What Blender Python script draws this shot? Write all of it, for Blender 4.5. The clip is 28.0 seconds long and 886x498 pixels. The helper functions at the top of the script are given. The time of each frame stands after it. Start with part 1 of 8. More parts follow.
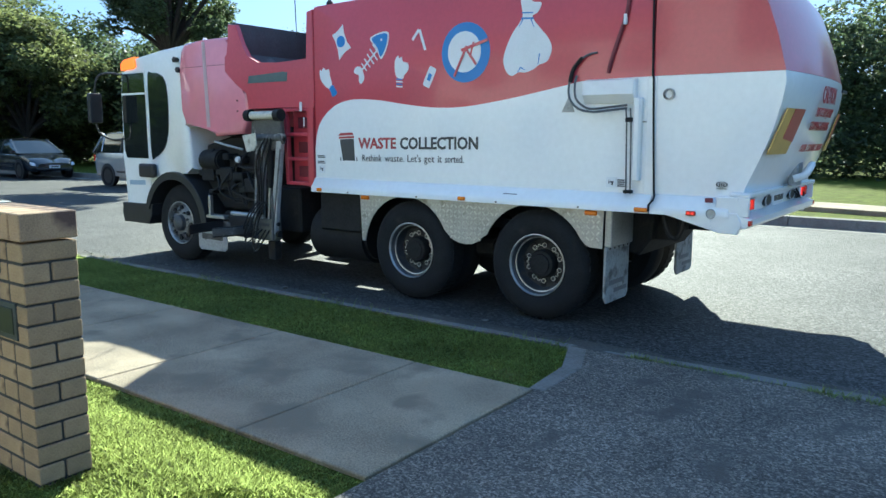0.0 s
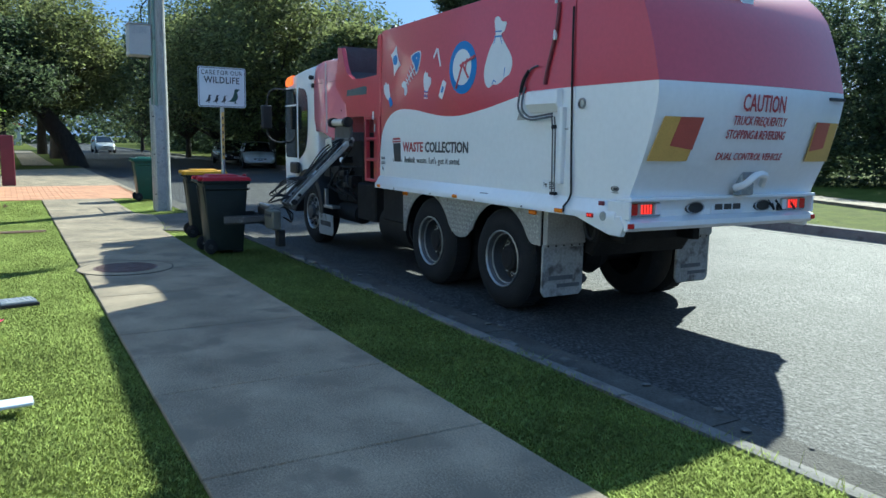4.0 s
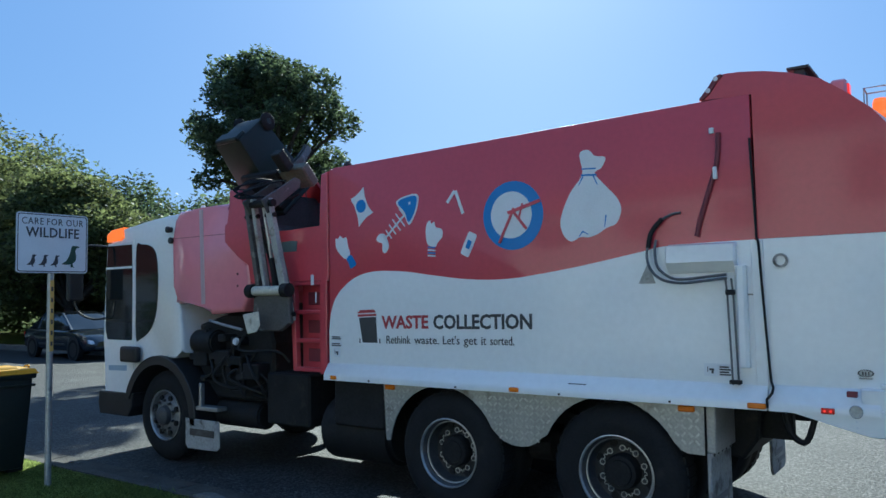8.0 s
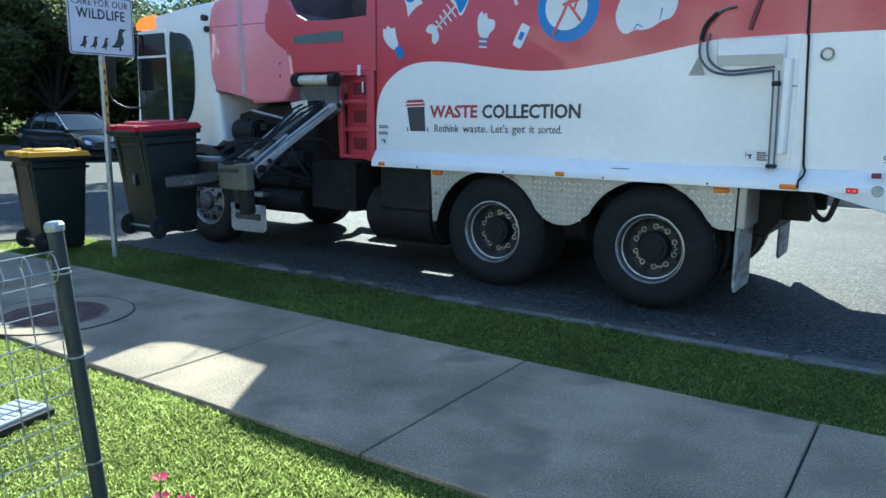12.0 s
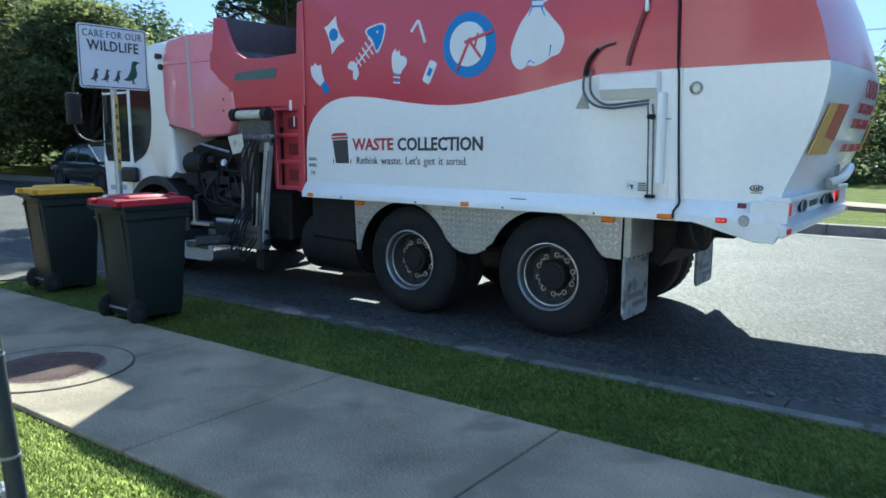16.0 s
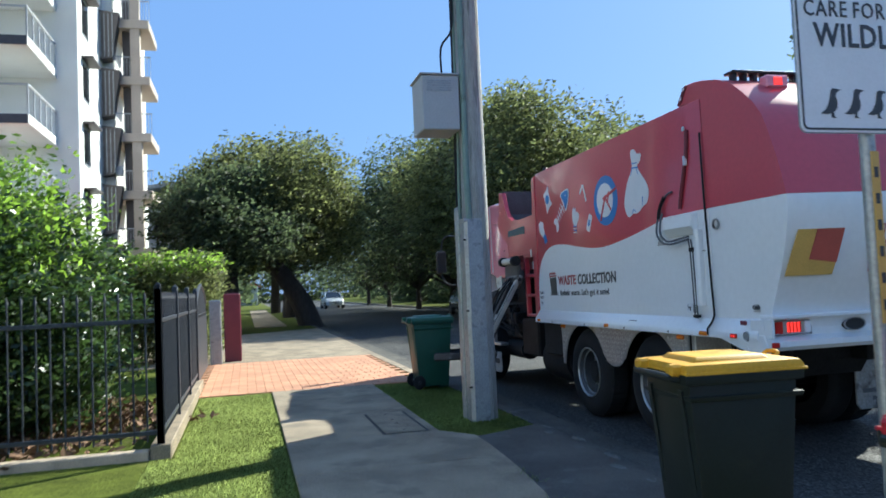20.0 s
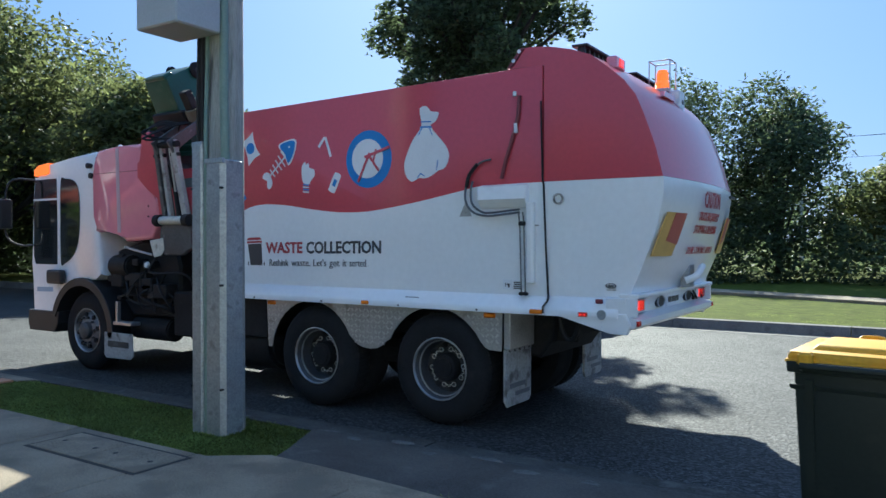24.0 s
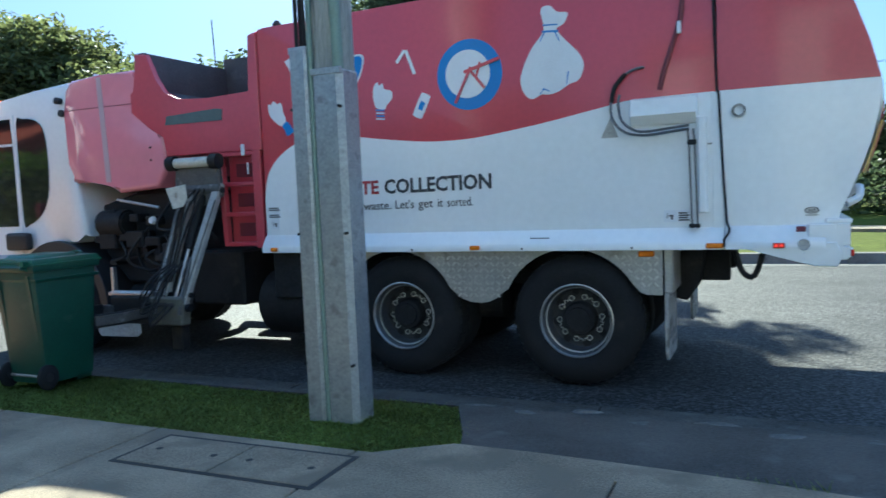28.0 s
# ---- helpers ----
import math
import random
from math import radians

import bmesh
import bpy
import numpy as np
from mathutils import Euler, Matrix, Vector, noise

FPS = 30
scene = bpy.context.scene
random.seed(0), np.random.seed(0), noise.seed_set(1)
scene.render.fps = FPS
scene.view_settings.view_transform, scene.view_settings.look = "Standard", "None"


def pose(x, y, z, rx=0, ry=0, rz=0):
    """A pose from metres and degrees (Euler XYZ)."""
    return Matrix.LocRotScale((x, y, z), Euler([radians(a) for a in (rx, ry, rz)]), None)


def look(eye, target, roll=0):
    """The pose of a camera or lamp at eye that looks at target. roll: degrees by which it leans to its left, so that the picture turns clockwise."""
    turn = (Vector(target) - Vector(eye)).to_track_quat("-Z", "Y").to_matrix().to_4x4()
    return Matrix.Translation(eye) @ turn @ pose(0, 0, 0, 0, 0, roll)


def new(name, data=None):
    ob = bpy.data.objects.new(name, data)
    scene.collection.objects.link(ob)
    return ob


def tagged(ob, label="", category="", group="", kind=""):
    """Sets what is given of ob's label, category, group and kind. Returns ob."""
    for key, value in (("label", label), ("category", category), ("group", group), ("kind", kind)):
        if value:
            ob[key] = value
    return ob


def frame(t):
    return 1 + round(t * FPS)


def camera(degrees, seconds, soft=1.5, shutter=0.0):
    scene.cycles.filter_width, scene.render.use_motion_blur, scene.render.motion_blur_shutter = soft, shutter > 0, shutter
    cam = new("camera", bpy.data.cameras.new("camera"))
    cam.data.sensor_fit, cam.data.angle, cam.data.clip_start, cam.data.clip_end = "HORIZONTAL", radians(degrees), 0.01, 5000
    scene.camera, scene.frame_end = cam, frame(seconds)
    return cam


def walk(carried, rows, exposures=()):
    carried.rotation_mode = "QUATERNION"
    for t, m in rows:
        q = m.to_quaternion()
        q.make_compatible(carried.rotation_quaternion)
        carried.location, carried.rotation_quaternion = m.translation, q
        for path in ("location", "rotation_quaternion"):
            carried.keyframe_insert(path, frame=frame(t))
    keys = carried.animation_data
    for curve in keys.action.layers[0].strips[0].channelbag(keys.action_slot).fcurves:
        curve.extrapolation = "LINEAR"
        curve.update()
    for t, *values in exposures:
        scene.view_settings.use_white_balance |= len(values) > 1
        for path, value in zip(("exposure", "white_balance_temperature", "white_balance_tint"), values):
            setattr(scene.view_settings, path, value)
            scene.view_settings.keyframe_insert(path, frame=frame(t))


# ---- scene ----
cam = camera(61.00, 28.0, shutter=0.3)
WALK_ROWS = [
    (0, pose(11.136, -5.739, 1.512, 81.38, -0.12, 36.75)),
    (0.5, pose(11.026, -5.611, 1.504, 82.20, -0.15, 38.88)),
    (1, pose(10.867, -5.371, 1.503, 83.17, -0.60, 43.20)),
    (1.5, pose(10.503, -5.136, 1.507, 84.15, -1.09, 47.85)),
    (2, pose(10.185, -4.868, 1.496, 83.51, -0.40, 52.96)),
    (2.5, pose(9.876, -4.721, 1.484, 81.73, -0.66, 53.67)),
    (3, pose(9.404, -4.540, 1.508, 82.46, -0.62, 55.79)),
    (3.5, pose(9.000, -4.280, 1.492, 81.78, -0.90, 60.10)),
    (5.5, pose(7.221, -3.921, 1.533, 84.77, -0.83, 55.65)),
    (6, pose(6.661, -4.136, 1.581, 86.97, -0.18, 51.96)),
    (6.5, pose(6.130, -4.324, 1.606, 88.89, 0.84, 48.27)),
    (7, pose(5.620, -4.552, 1.617, 90.12, 1.76, 44.26)),
    (7.5, pose(5.189, -4.727, 1.632, 92.31, 0.29, 39.95)),
    (8, pose(4.805, -4.952, 1.644, 93.55, 1.04, 35.75)),
    (8.5, pose(4.679, -5.205, 1.618, 92.41, 0.73, 34.20)),
    (9, pose(4.653, -5.434, 1.577, 90.04, 0.54, 32.11)),
    (9.5, pose(4.579, -5.641, 1.540, 87.75, 1.37, 29.94)),
    (10, pose(4.452, -5.786, 1.507, 85.97, 1.92, 29.46)),
    (10.5, pose(4.393, -5.831, 1.499, 84.08, 1.62, 29.58)),
    (11, pose(4.486, -5.753, 1.491, 81.99, 1.23, 31.04)),
    (11.5, pose(4.596, -5.651, 1.424, 80.67, 0.28, 32.82)),
    (13.5, pose(4.319, -5.803, 1.407, 78.02, -2.01, 33.85)),
    (14, pose(4.395, -5.715, 1.404, 78.05, -1.91, 32.05)),
    (14.5, pose(4.462, -5.634, 1.408, 78.32, -1.73, 30.51)),
    (15, pose(4.498, -5.689, 1.436, 79.02, -1.20, 29.19)),
    (15.5, pose(4.470, -5.490, 1.437, 80.18, -0.61, 32.47)),
    (16, pose(4.319, -5.240, 1.461, 81.82, -0.11, 36.40)),
    (16.2, pose(4.180, -5.045, 1.475, 83.13, -0.27, 38.21)),
    (16.5, pose(3.980, -4.746, 1.427, 85.58, -0.34, 42.88)),
    (17, pose(3.430, -4.363, 1.359, 87.77, 0.09, 52.66)),
    (17.5, pose(2.959, -3.992, 1.300, 83.65, -3.00, 58.74)),
    (18, pose(2.410, -3.608, 1.319, 84.07, -3.13, 64.36)),
    (18.5, pose(1.954, -3.564, 1.356, 83.81, -2.81, 67.25)),
    (19, pose(1.309, -3.484, 1.393, 86.92, -1.42, 70.58)),
    (19.5, pose(0.712, -3.572, 1.390, 87.81, 0.27, 73.39)),
    (20, pose(0.155, -3.747, 1.407, 92.93, 2.54, 75.31)),
    (20.5, pose(-0.349, -4.034, 1.454, 93.74, -0.67, 58.17)),
    (21, pose(-0.575, -4.273, 1.470, 92.11, -0.17, 41.50)),
    (21.5, pose(-0.820, -4.517, 1.487, 88.65, 3.78, 46.98)),
    (22, pose(-1.221, -4.786, 1.478, 90.90, 1.36, 49.71)),
    (22.5, pose(-1.570, -4.995, 1.464, 88.57, -2.96, 38.37)),
    (24.5, pose(-3.330, -5.485, 1.479, 90.25, 0.64, 30.22)),
    (25, pose(-3.671, -5.550, 1.460, 90.73, 1.27, 24.39)),
    (25.5, pose(-3.992, -5.641, 1.439, 88.75, 4.69, 22.73)),
    (26, pose(-4.364, -5.613, 1.410, 87.36, 6.21, 26.45)),
    (26.5, pose(-4.674, -5.567, 1.371, 87.22, 5.67, 28.00)),
    (27, pose(-4.756, -5.434, 1.354, 86.07, 2.84, 22.75)),
    (27.5, pose(-4.838, -5.331, 1.357, 86.06, 1.87, 21.44)),
    (28, pose(-5.116, -5.342, 1.368, 85.69, 2.42, 23.78)),
]
walk(cam, WALK_ROWS, [(0, 1.75, 5550, -9), (2, 1.42, 5450, -9), (3, 1.2, 5400, -8), (6, 1.4, 5350, -8), (8, 0.95, 5200, -6), (9.5, 1.25, 5250, -6), (11, 1.58, 5250, -8), (14, 1.72, 5300, -7), (16, 1.65, 5400, -7), (17, 1.45, 5450, -7), (19, 1.4, 5550, -3), (20, 1.32, 5600, -2), (22, 1.15, 5450, -2), (25, 1.38, 5500, -2), (27, 1.62, 5450, -7), (28, 1.7, 5450, -8)])
TRUCK_ROWS = [
    (0, 5.237, -0.064, 0.15),
    (0.5, 4.796, -0.037, 0.13),
    (1, 4.023, -0.040, 0.10),
    (1.5, 2.985, 0.034, 0.00),
    (2, 1.953, 0.065, -0.05),
    (2.5, 1.078, 0.087, -0.05),
    (3, 0.395, 0.107, 0.01),
    (3.5, 0.050, 0.030, 0.00),
    (4.1, 0.000, 0.000, 0.00),
    (5.5, 0.000, 0.000, 0.00),
    (14.5, 0.000, 0.000, 0.00),
    (15, -0.060, -0.002, 0.00),
    (15.5, -0.525, 0.050, -0.03),
    (16, -1.193, 0.007, -0.00),
    (16.2, -1.562, 0.049, -0.01),
    (16.5, -2.210, 0.066, -0.10),
    (17, -3.481, 0.127, -0.16),
    (17.5, -4.933, 0.123, -0.00),
    (18, -6.420, 0.050, 0.07),
    (18.5, -7.490, -0.026, 0.34),
    (19, -8.229, -0.044, 0.39),
    (19.5, -8.730, -0.057, 0.39),
    (20, -8.937, -0.061, 0.22),
    (20.5, -9.130, 0.020, 0.00),
    (28, -9.130, 0.020, 0.00),
]

# ---- light: morning sun low behind the truck ----
SUN_AZ, SUN_EL = 29.5, 34.8
world = bpy.data.worlds.new("sky")
scene.world = world
world.use_nodes = True
wn = world.node_tree
sky = wn.nodes.new("ShaderNodeTexSky")
sky.sky_type, sky.sun_disc = "NISHITA", False
sky.sun_elevation, sky.sun_rotation = radians(SUN_EL), radians(-SUN_AZ)
sky.air_density, sky.dust_density, sky.ozone_density = 1.0, 1.2, 2.5
# bright summer haze evens out the dome
dim = wn.nodes.new("ShaderNodeVectorMath")
dim.operation = "SCALE"
dim.inputs["Scale"].default_value = 0.0155
haze = wn.nodes.new("ShaderNodeVectorMath")
haze.operation = "ADD"
haze.inputs[1].default_value = (0.09, 0.145, 0.275)
wn.links.new(sky.outputs[0], dim.inputs[0])
wn.links.new(dim.outputs[0], haze.inputs[0])
wn.nodes["Background"].inputs[1].default_value = 1.0
wn.links.new(haze.outputs[0], wn.nodes["Background"].inputs[0])
sun = new("sun", bpy.data.lights.new("sun", "SUN"))
sun.data.energy, sun.data.angle, sun.data.color = 4.9, radians(0.6), (1.0, 0.89, 0.74)
SUN_DIR = Vector((-math.sin(radians(SUN_AZ)) * math.cos(radians(SUN_EL)), math.cos(radians(SUN_AZ)) * math.cos(radians(SUN_EL)), math.sin(radians(SUN_EL))))
sun.matrix_basis = look(SUN_DIR * 60, (0, 0, 0))

# ---- materials ----
def mat(name, color, rough=0.6, metal=0.0, var=0.12, scale=6.0, fine=90.0, bump=0.1, spec=0.5, dist=0.01,
        spots=None, spot_scale=2.0, island=0.0, coat=0.0, emit=None, stretch=None, cells=None):
    """A surface with colour variation at two scales, optional stains and fine relief."""
    m = bpy.data.materials.new(name)
    m.use_nodes = True
    nt, n = m.node_tree, m.node_tree.nodes
    b = n["Principled BSDF"]
    tc = n.new("ShaderNodeTexCoord")
    src = tc.outputs["Object"]
    if stretch:
        mp = n.new("ShaderNodeMapping")
        mp.inputs["Scale"].default_value = stretch
        nt.links.new(src, mp.inputs[0])
        src = mp.outputs[0]

    def noise_tex(sc, det):
        t = n.new("ShaderNodeTexNoise")
        t.inputs["Scale"].default_value, t.inputs["Detail"].default_value = sc, det
        nt.links.new(src, t.inputs["Vector"])
        return t

    big, small = noise_tex(scale, 5), noise_tex(fine, 3)
    mix = n.new("ShaderNodeMath")
    mix.operation = "ADD"
    nt.links.new(big.outputs["Fac"], mix.inputs[0])
    nt.links.new(small.outputs["Fac"], mix.inputs[1])
    mr = n.new("ShaderNodeMapRange")
    mr.inputs["From Min"].default_value, mr.inputs["From Max"].default_value = 0.65, 1.35
    mr.inputs["To Min"].default_value, mr.inputs["To Max"].default_value = 1 - var, 1 + var
    nt.links.new(mix.outputs[0], mr.inputs["Value"])
    val = mr.outputs[0]
    if island:
        gi = n.new("ShaderNodeNewGeometry")
        oi = n.new("ShaderNodeObjectInfo")
        ad = n.new("ShaderNodeMath")
        ad.operation = "ADD"
        nt.links.new(gi.outputs["Random Per Island"], ad.inputs[0])
        nt.links.new(oi.outputs["Random"], ad.inputs[1])
        fr = n.new("ShaderNodeMath")
        fr.operation = "FRACT"
        nt.links.new(ad.outputs[0], fr.inputs[0])
        m2 = n.new("ShaderNodeMapRange")
        m2.inputs["To Min"].default_value, m2.inputs["To Max"].default_value = 1 - island, 1 + island
        nt.links.new(fr.outputs[0], m2.inputs["Value"])
        mu = n.new("ShaderNodeMath")
        mu.operation = "MULTIPLY"
        nt.links.new(val, mu.inputs[0])
        nt.links.new(m2.outputs[0], mu.inputs[1])
        val = mu.outputs[0]
    height = mix.outputs[0]
    if cells:
        vo = n.new("ShaderNodeTexVoronoi")
        vo.inputs["Scale"].default_value = cells[0]
        nt.links.new(src, vo.inputs["Vector"])
        sp = n.new("ShaderNodeSeparateColor")
        nt.links.new(vo.outputs["Color"], sp.inputs[0])
        pw = n.new("ShaderNodeMath")
        pw.operation = "POWER"
        pw.inputs[1].default_value = 2.2
        nt.links.new(sp.outputs[0], pw.inputs[0])
        cr = n.new("ShaderNodeMapRange")
        cr.inputs["To Min"].default_value, cr.inputs["To Max"].default_value = cells[1], cells[2]
        nt.links.new(pw.outputs[0], cr.inputs["Value"])
        cm = n.new("ShaderNodeMath")
        cm.operation = "MULTIPLY"
        nt.links.new(val, cm.inputs[0])
        nt.links.new(cr.outputs[0], cm.inputs[1])
        val = cm.outputs[0]
        ha = n.new("ShaderNodeMath")
        ha.operation = "MULTIPLY_ADD"
        ha.inputs[1].default_value = 0.8
        nt.links.new(sp.outputs[1], ha.inputs[0])
        nt.links.new(height, ha.inputs[2])
        height = ha.outputs[0]
    vm = n.new("ShaderNodeVectorMath")
    vm.operation = "SCALE"
    vm.inputs[0].default_value = color[:3]
    nt.links.new(val, vm.inputs["Scale"])
    out = vm.outputs[0]
    if spots:
        st = noise_tex(spot_scale, 6)
        ramp = n.new("ShaderNodeMapRange")
        ramp.inputs["From Min"].default_value, ramp.inputs["From Max"].default_value = spots[1], spots[1] + 0.12
        nt.links.new(st.outputs["Fac"], ramp.inputs["Value"])
        mc = n.new("ShaderNodeMix")
        mc.data_type = "RGBA"
        mc.inputs["B"].default_value = (*spots[0], 1)
        nt.links.new(ramp.outputs[0], mc.inputs["Factor"])
        nt.links.new(out, mc.inputs["A"])
        out = mc.outputs["Result"]
    nt.links.new(out, b.inputs["Base Color"])
    b.inputs["Roughness"].default_value, b.inputs["Metallic"].default_value = rough, metal
    b.inputs["Specular IOR Level"].default_value = spec
    if coat:
        b.inputs["Coat Weight"].default_value, b.inputs["Coat Roughness"].default_value = coat, 0.08
    if emit:
        b.inputs["Emission Color"].default_value, b.inputs["Emission Strength"].default_value = (*emit[0], 1), emit[1]
    if bump:
        bp = n.new("ShaderNodeBump")
        bp.inputs["Strength"].default_value, bp.inputs["Distance"].default_value = bump, dist
        nt.links.new(height, bp.inputs["Height"])
        nt.links.new(bp.outputs[0], b.inputs["Normal"])
    return m


M = {}
M["asphalt"] = mat("asphalt", (0.046, 0.045, 0.044), 0.74, var=0.5, scale=0.9, fine=30, bump=1.0, dist=0.02, spec=0.35, spots=((0.1, 0.096, 0.09), 0.64), spot_scale=20, cells=(60, 0.4, 2.5))
M["concrete"] = mat("concrete", (0.298, 0.238, 0.162), 0.87, var=0.55, scale=1.7, fine=90, bump=0.4, spots=((0.2, 0.162, 0.112), 0.52), spot_scale=2.4, cells=(330, 0.82, 1.22))
M["aggregate"] = mat("exposed_aggregate", (0.12, 0.105, 0.088), 0.85, var=0.6, scale=1.5, fine=60, bump=0.9, dist=0.014, spots=((0.075, 0.068, 0.058), 0.54), spot_scale=3, cells=(110, 0.5, 2.5))
M["kerb"] = mat("kerb_concrete", (0.075, 0.068, 0.058), 0.92, var=0.55, scale=3, fine=60, bump=0.7, dist=0.02, spots=((0.15, 0.14, 0.125), 0.63), spot_scale=4)
M["kerb_clean"] = mat("pale_kerb_concrete", (0.16, 0.15, 0.135), 0.9, var=0.4, scale=3, fine=60, bump=0.4, spots=((0.09, 0.08, 0.07), 0.58), spot_scale=5)
M["soil"] = mat("turf_ground", (0.08, 0.096, 0.014), 0.95, var=0.5, scale=3, fine=40, bump=0.6, dist=0.02, spec=0.1, spots=((0.12, 0.115, 0.035), 0.62), spot_scale=2.5)
M["grass"] = mat("grass_blades", (0.04, 0.048, 0.0145), 0.6, var=0.35, scale=1.5, fine=20, bump=0, island=0.45, spec=0.15)
M["brick"] = mat("cream_brick", (0.31, 0.21, 0.115), 0.88, var=0.28, scale=9, fine=160, bump=0.4, island=0.16, spots=((0.2, 0.13, 0.075), 0.64), spot_scale=8)
M["cap_brick"] = mat("dark_tan_brick", (0.36, 0.24, 0.14), 0.88, var=0.28, scale=7, fine=160, bump=0.4, island=0.2, spots=((0.11, 0.065, 0.05), 0.56), spot_scale=5)
M["mortar"] = mat("dark_mortar", (0.05, 0.045, 0.04), 0.95, var=0.2)
M["paver"] = mat("terracotta_paver", (0.5, 0.25, 0.14), 0.8, var=0.2, scale=3, fine=80, bump=0.2, island=0.16)
M["white"] = mat("white_truck_paint", (0.82, 0.83, 0.84), 0.28, var=0.04, scale=1.5, fine=20, bump=0.02, coat=0.4, spots=((0.62, 0.62, 0.6), 0.68), spot_scale=1.8)
M["red"] = mat("red_truck_paint", (0.5, 0.055, 0.08), 0.3, var=0.08, scale=1.2, fine=25, bump=0.02, coat=0.4)
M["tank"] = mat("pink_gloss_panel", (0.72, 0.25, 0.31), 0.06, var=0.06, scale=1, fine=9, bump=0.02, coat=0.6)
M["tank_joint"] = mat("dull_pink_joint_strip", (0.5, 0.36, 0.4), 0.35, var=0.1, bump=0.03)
M["black"] = mat("black_plastic", (0.018, 0.018, 0.02), 0.5, var=0.25, scale=6, fine=80, bump=0.1)
M["chassis"] = mat("dirty_black_steel", (0.014, 0.014, 0.015), 0.7, var=0.5, scale=5, fine=50, bump=0.2, spec=0.3, spots=((0.035, 0.031, 0.027), 0.62), spot_scale=6)
M["tyre"] = mat("tyre_rubber", (0.014, 0.0145, 0.016), 0.85, var=0.3, scale=6, fine=60, bump=0.2, spec=0.3, spots=((0.026, 0.025, 0.024), 0.62), spot_scale=5)
M["rim"] = mat("grey_steel_rim", (0.075, 0.078, 0.085), 0.5, metal=0.3, var=0.25, scale=6, fine=60, bump=0.1, spots=((0.1, 0.09, 0.08), 0.55), spot_scale=9)
M["disc"] = mat("dirty_dark_wheel_disc", (0.03, 0.031, 0.034), 0.6, metal=0.2, var=0.35, scale=6, fine=60, bump=0.1, spots=((0.055, 0.05, 0.045), 0.6), spot_scale=9)
M["alloy"] = mat("dirty_alloy_wheel", (0.2, 0.205, 0.215), 0.5, metal=0.4, var=0.3, scale=7, fine=60, bump=0.1, spots=((0.05, 0.047, 0.044), 0.56), spot_scale=11)
M["steel"] = mat("bare_steel", (0.45, 0.45, 0.45), 0.4, metal=0.8, var=0.25, scale=8, fine=80, bump=0.1, spots=((0.2, 0.16, 0.12), 0.64), spot_scale=8)
M["arm"] = mat("worn_grey_arm_paint", (0.34, 0.34, 0.33), 0.5, var=0.3, scale=6, fine=60, bump=0.15, spots=((0.12, 0.09, 0.065), 0.57), spot_scale=9)
M["cover"] = mat("dirty_cream_cover", (0.55, 0.53, 0.46), 0.6, var=0.25, scale=6, fine=60, bump=0.1, spots=((0.25, 0.22, 0.17), 0.6), spot_scale=7)
M["curtain"] = mat("grey_rubber_curtain", (0.06, 0.06, 0.064), 0.55, var=0.3, scale=4, fine=50, bump=0.15, spots=((0.12, 0.12, 0.12), 0.6), spot_scale=5)
M["slot"] = mat("teal_grey_rubber", (0.09, 0.13, 0.135), 0.6, var=0.2, scale=6, fine=60, bump=0.1)
M["arm_dark"] = mat("grimy_dark_arm_steel", (0.085, 0.082, 0.08), 0.5, var=0.35, scale=6, fine=60, bump=0.15, spots=((0.3, 0.29, 0.28), 0.62), spot_scale=9)
M["plate"] = mat("tread_plate", (0.42, 0.41, 0.39), 0.45, metal=0.55, var=0.25, scale=3, fine=50, bump=0.2, spots=((0.2, 0.18, 0.15), 0.6), spot_scale=4)
M["tread"] = mat("polished_tread_bars", (0.55, 0.54, 0.51), 0.35, metal=0.6, var=0.25, scale=5, fine=50, bump=0.1)
M["flap"] = mat("grey_mud_flap", (0.36, 0.35, 0.33), 0.7, var=0.3, scale=5, fine=40, bump=0.2, spots=((0.12, 0.11, 0.1), 0.56), spot_scale=7)
M["pipe"] = mat("grey_hydraulic_pipe", (0.12, 0.125, 0.135), 0.4, metal=0.2, var=0.2, scale=8, fine=60, bump=0.05)
M["ink"] = mat("dark_grey_print", (0.05, 0.05, 0.055), 0.4, var=0.1, bump=0)
M["duck_green"] = mat("dark_green_print", (0.03, 0.075, 0.05), 0.4, var=0.1, bump=0)
M["print_white"] = mat("white_print", (0.74, 0.76, 0.8), 0.35, var=0.05, bump=0)
M["print_blue"] = mat("blue_print", (0.03, 0.2, 0.55), 0.35, var=0.08, bump=0)
M["print_pale_blue"] = mat("faded_blue_print", (0.32, 0.42, 0.55), 0.4, var=0.15, bump=0)
M["print_red"] = mat("red_print", (0.38, 0.045, 0.055), 0.35, var=0.08, bump=0)
M["yellow_refl"] = mat("yellow_reflective", (0.6, 0.38, 0.1), 0.4, var=0.12, bump=0.03)
M["red_refl"] = mat("red_reflective", (0.42, 0.09, 0.07), 0.4, var=0.12, bump=0.03)
M["amber"] = mat("amber_lens", (0.75, 0.2, 0.01), 0.25, var=0.1, bump=0.02)
M["amber_lit"] = mat("lit_amber_lens", (0.75, 0.16, 0.02), 0.25, var=0.1, bump=0.02, emit=((1.0, 0.16, 0.02), 0.5))
M["red_lens"] = mat("red_lens", (0.5, 0.015, 0.015), 0.2, var=0.1, bump=0.02)
M["red_lit"] = mat("lit_red_lens", (0.7, 0.02, 0.02), 0.2, var=0.1, bump=0.02, emit=((1.0, 0.04, 0.03), 0.5))
M["dark_glass"] = mat("dark_tinted_glass", (0.012, 0.015, 0.016), 0.05, var=0.05, bump=0, spec=0.8)
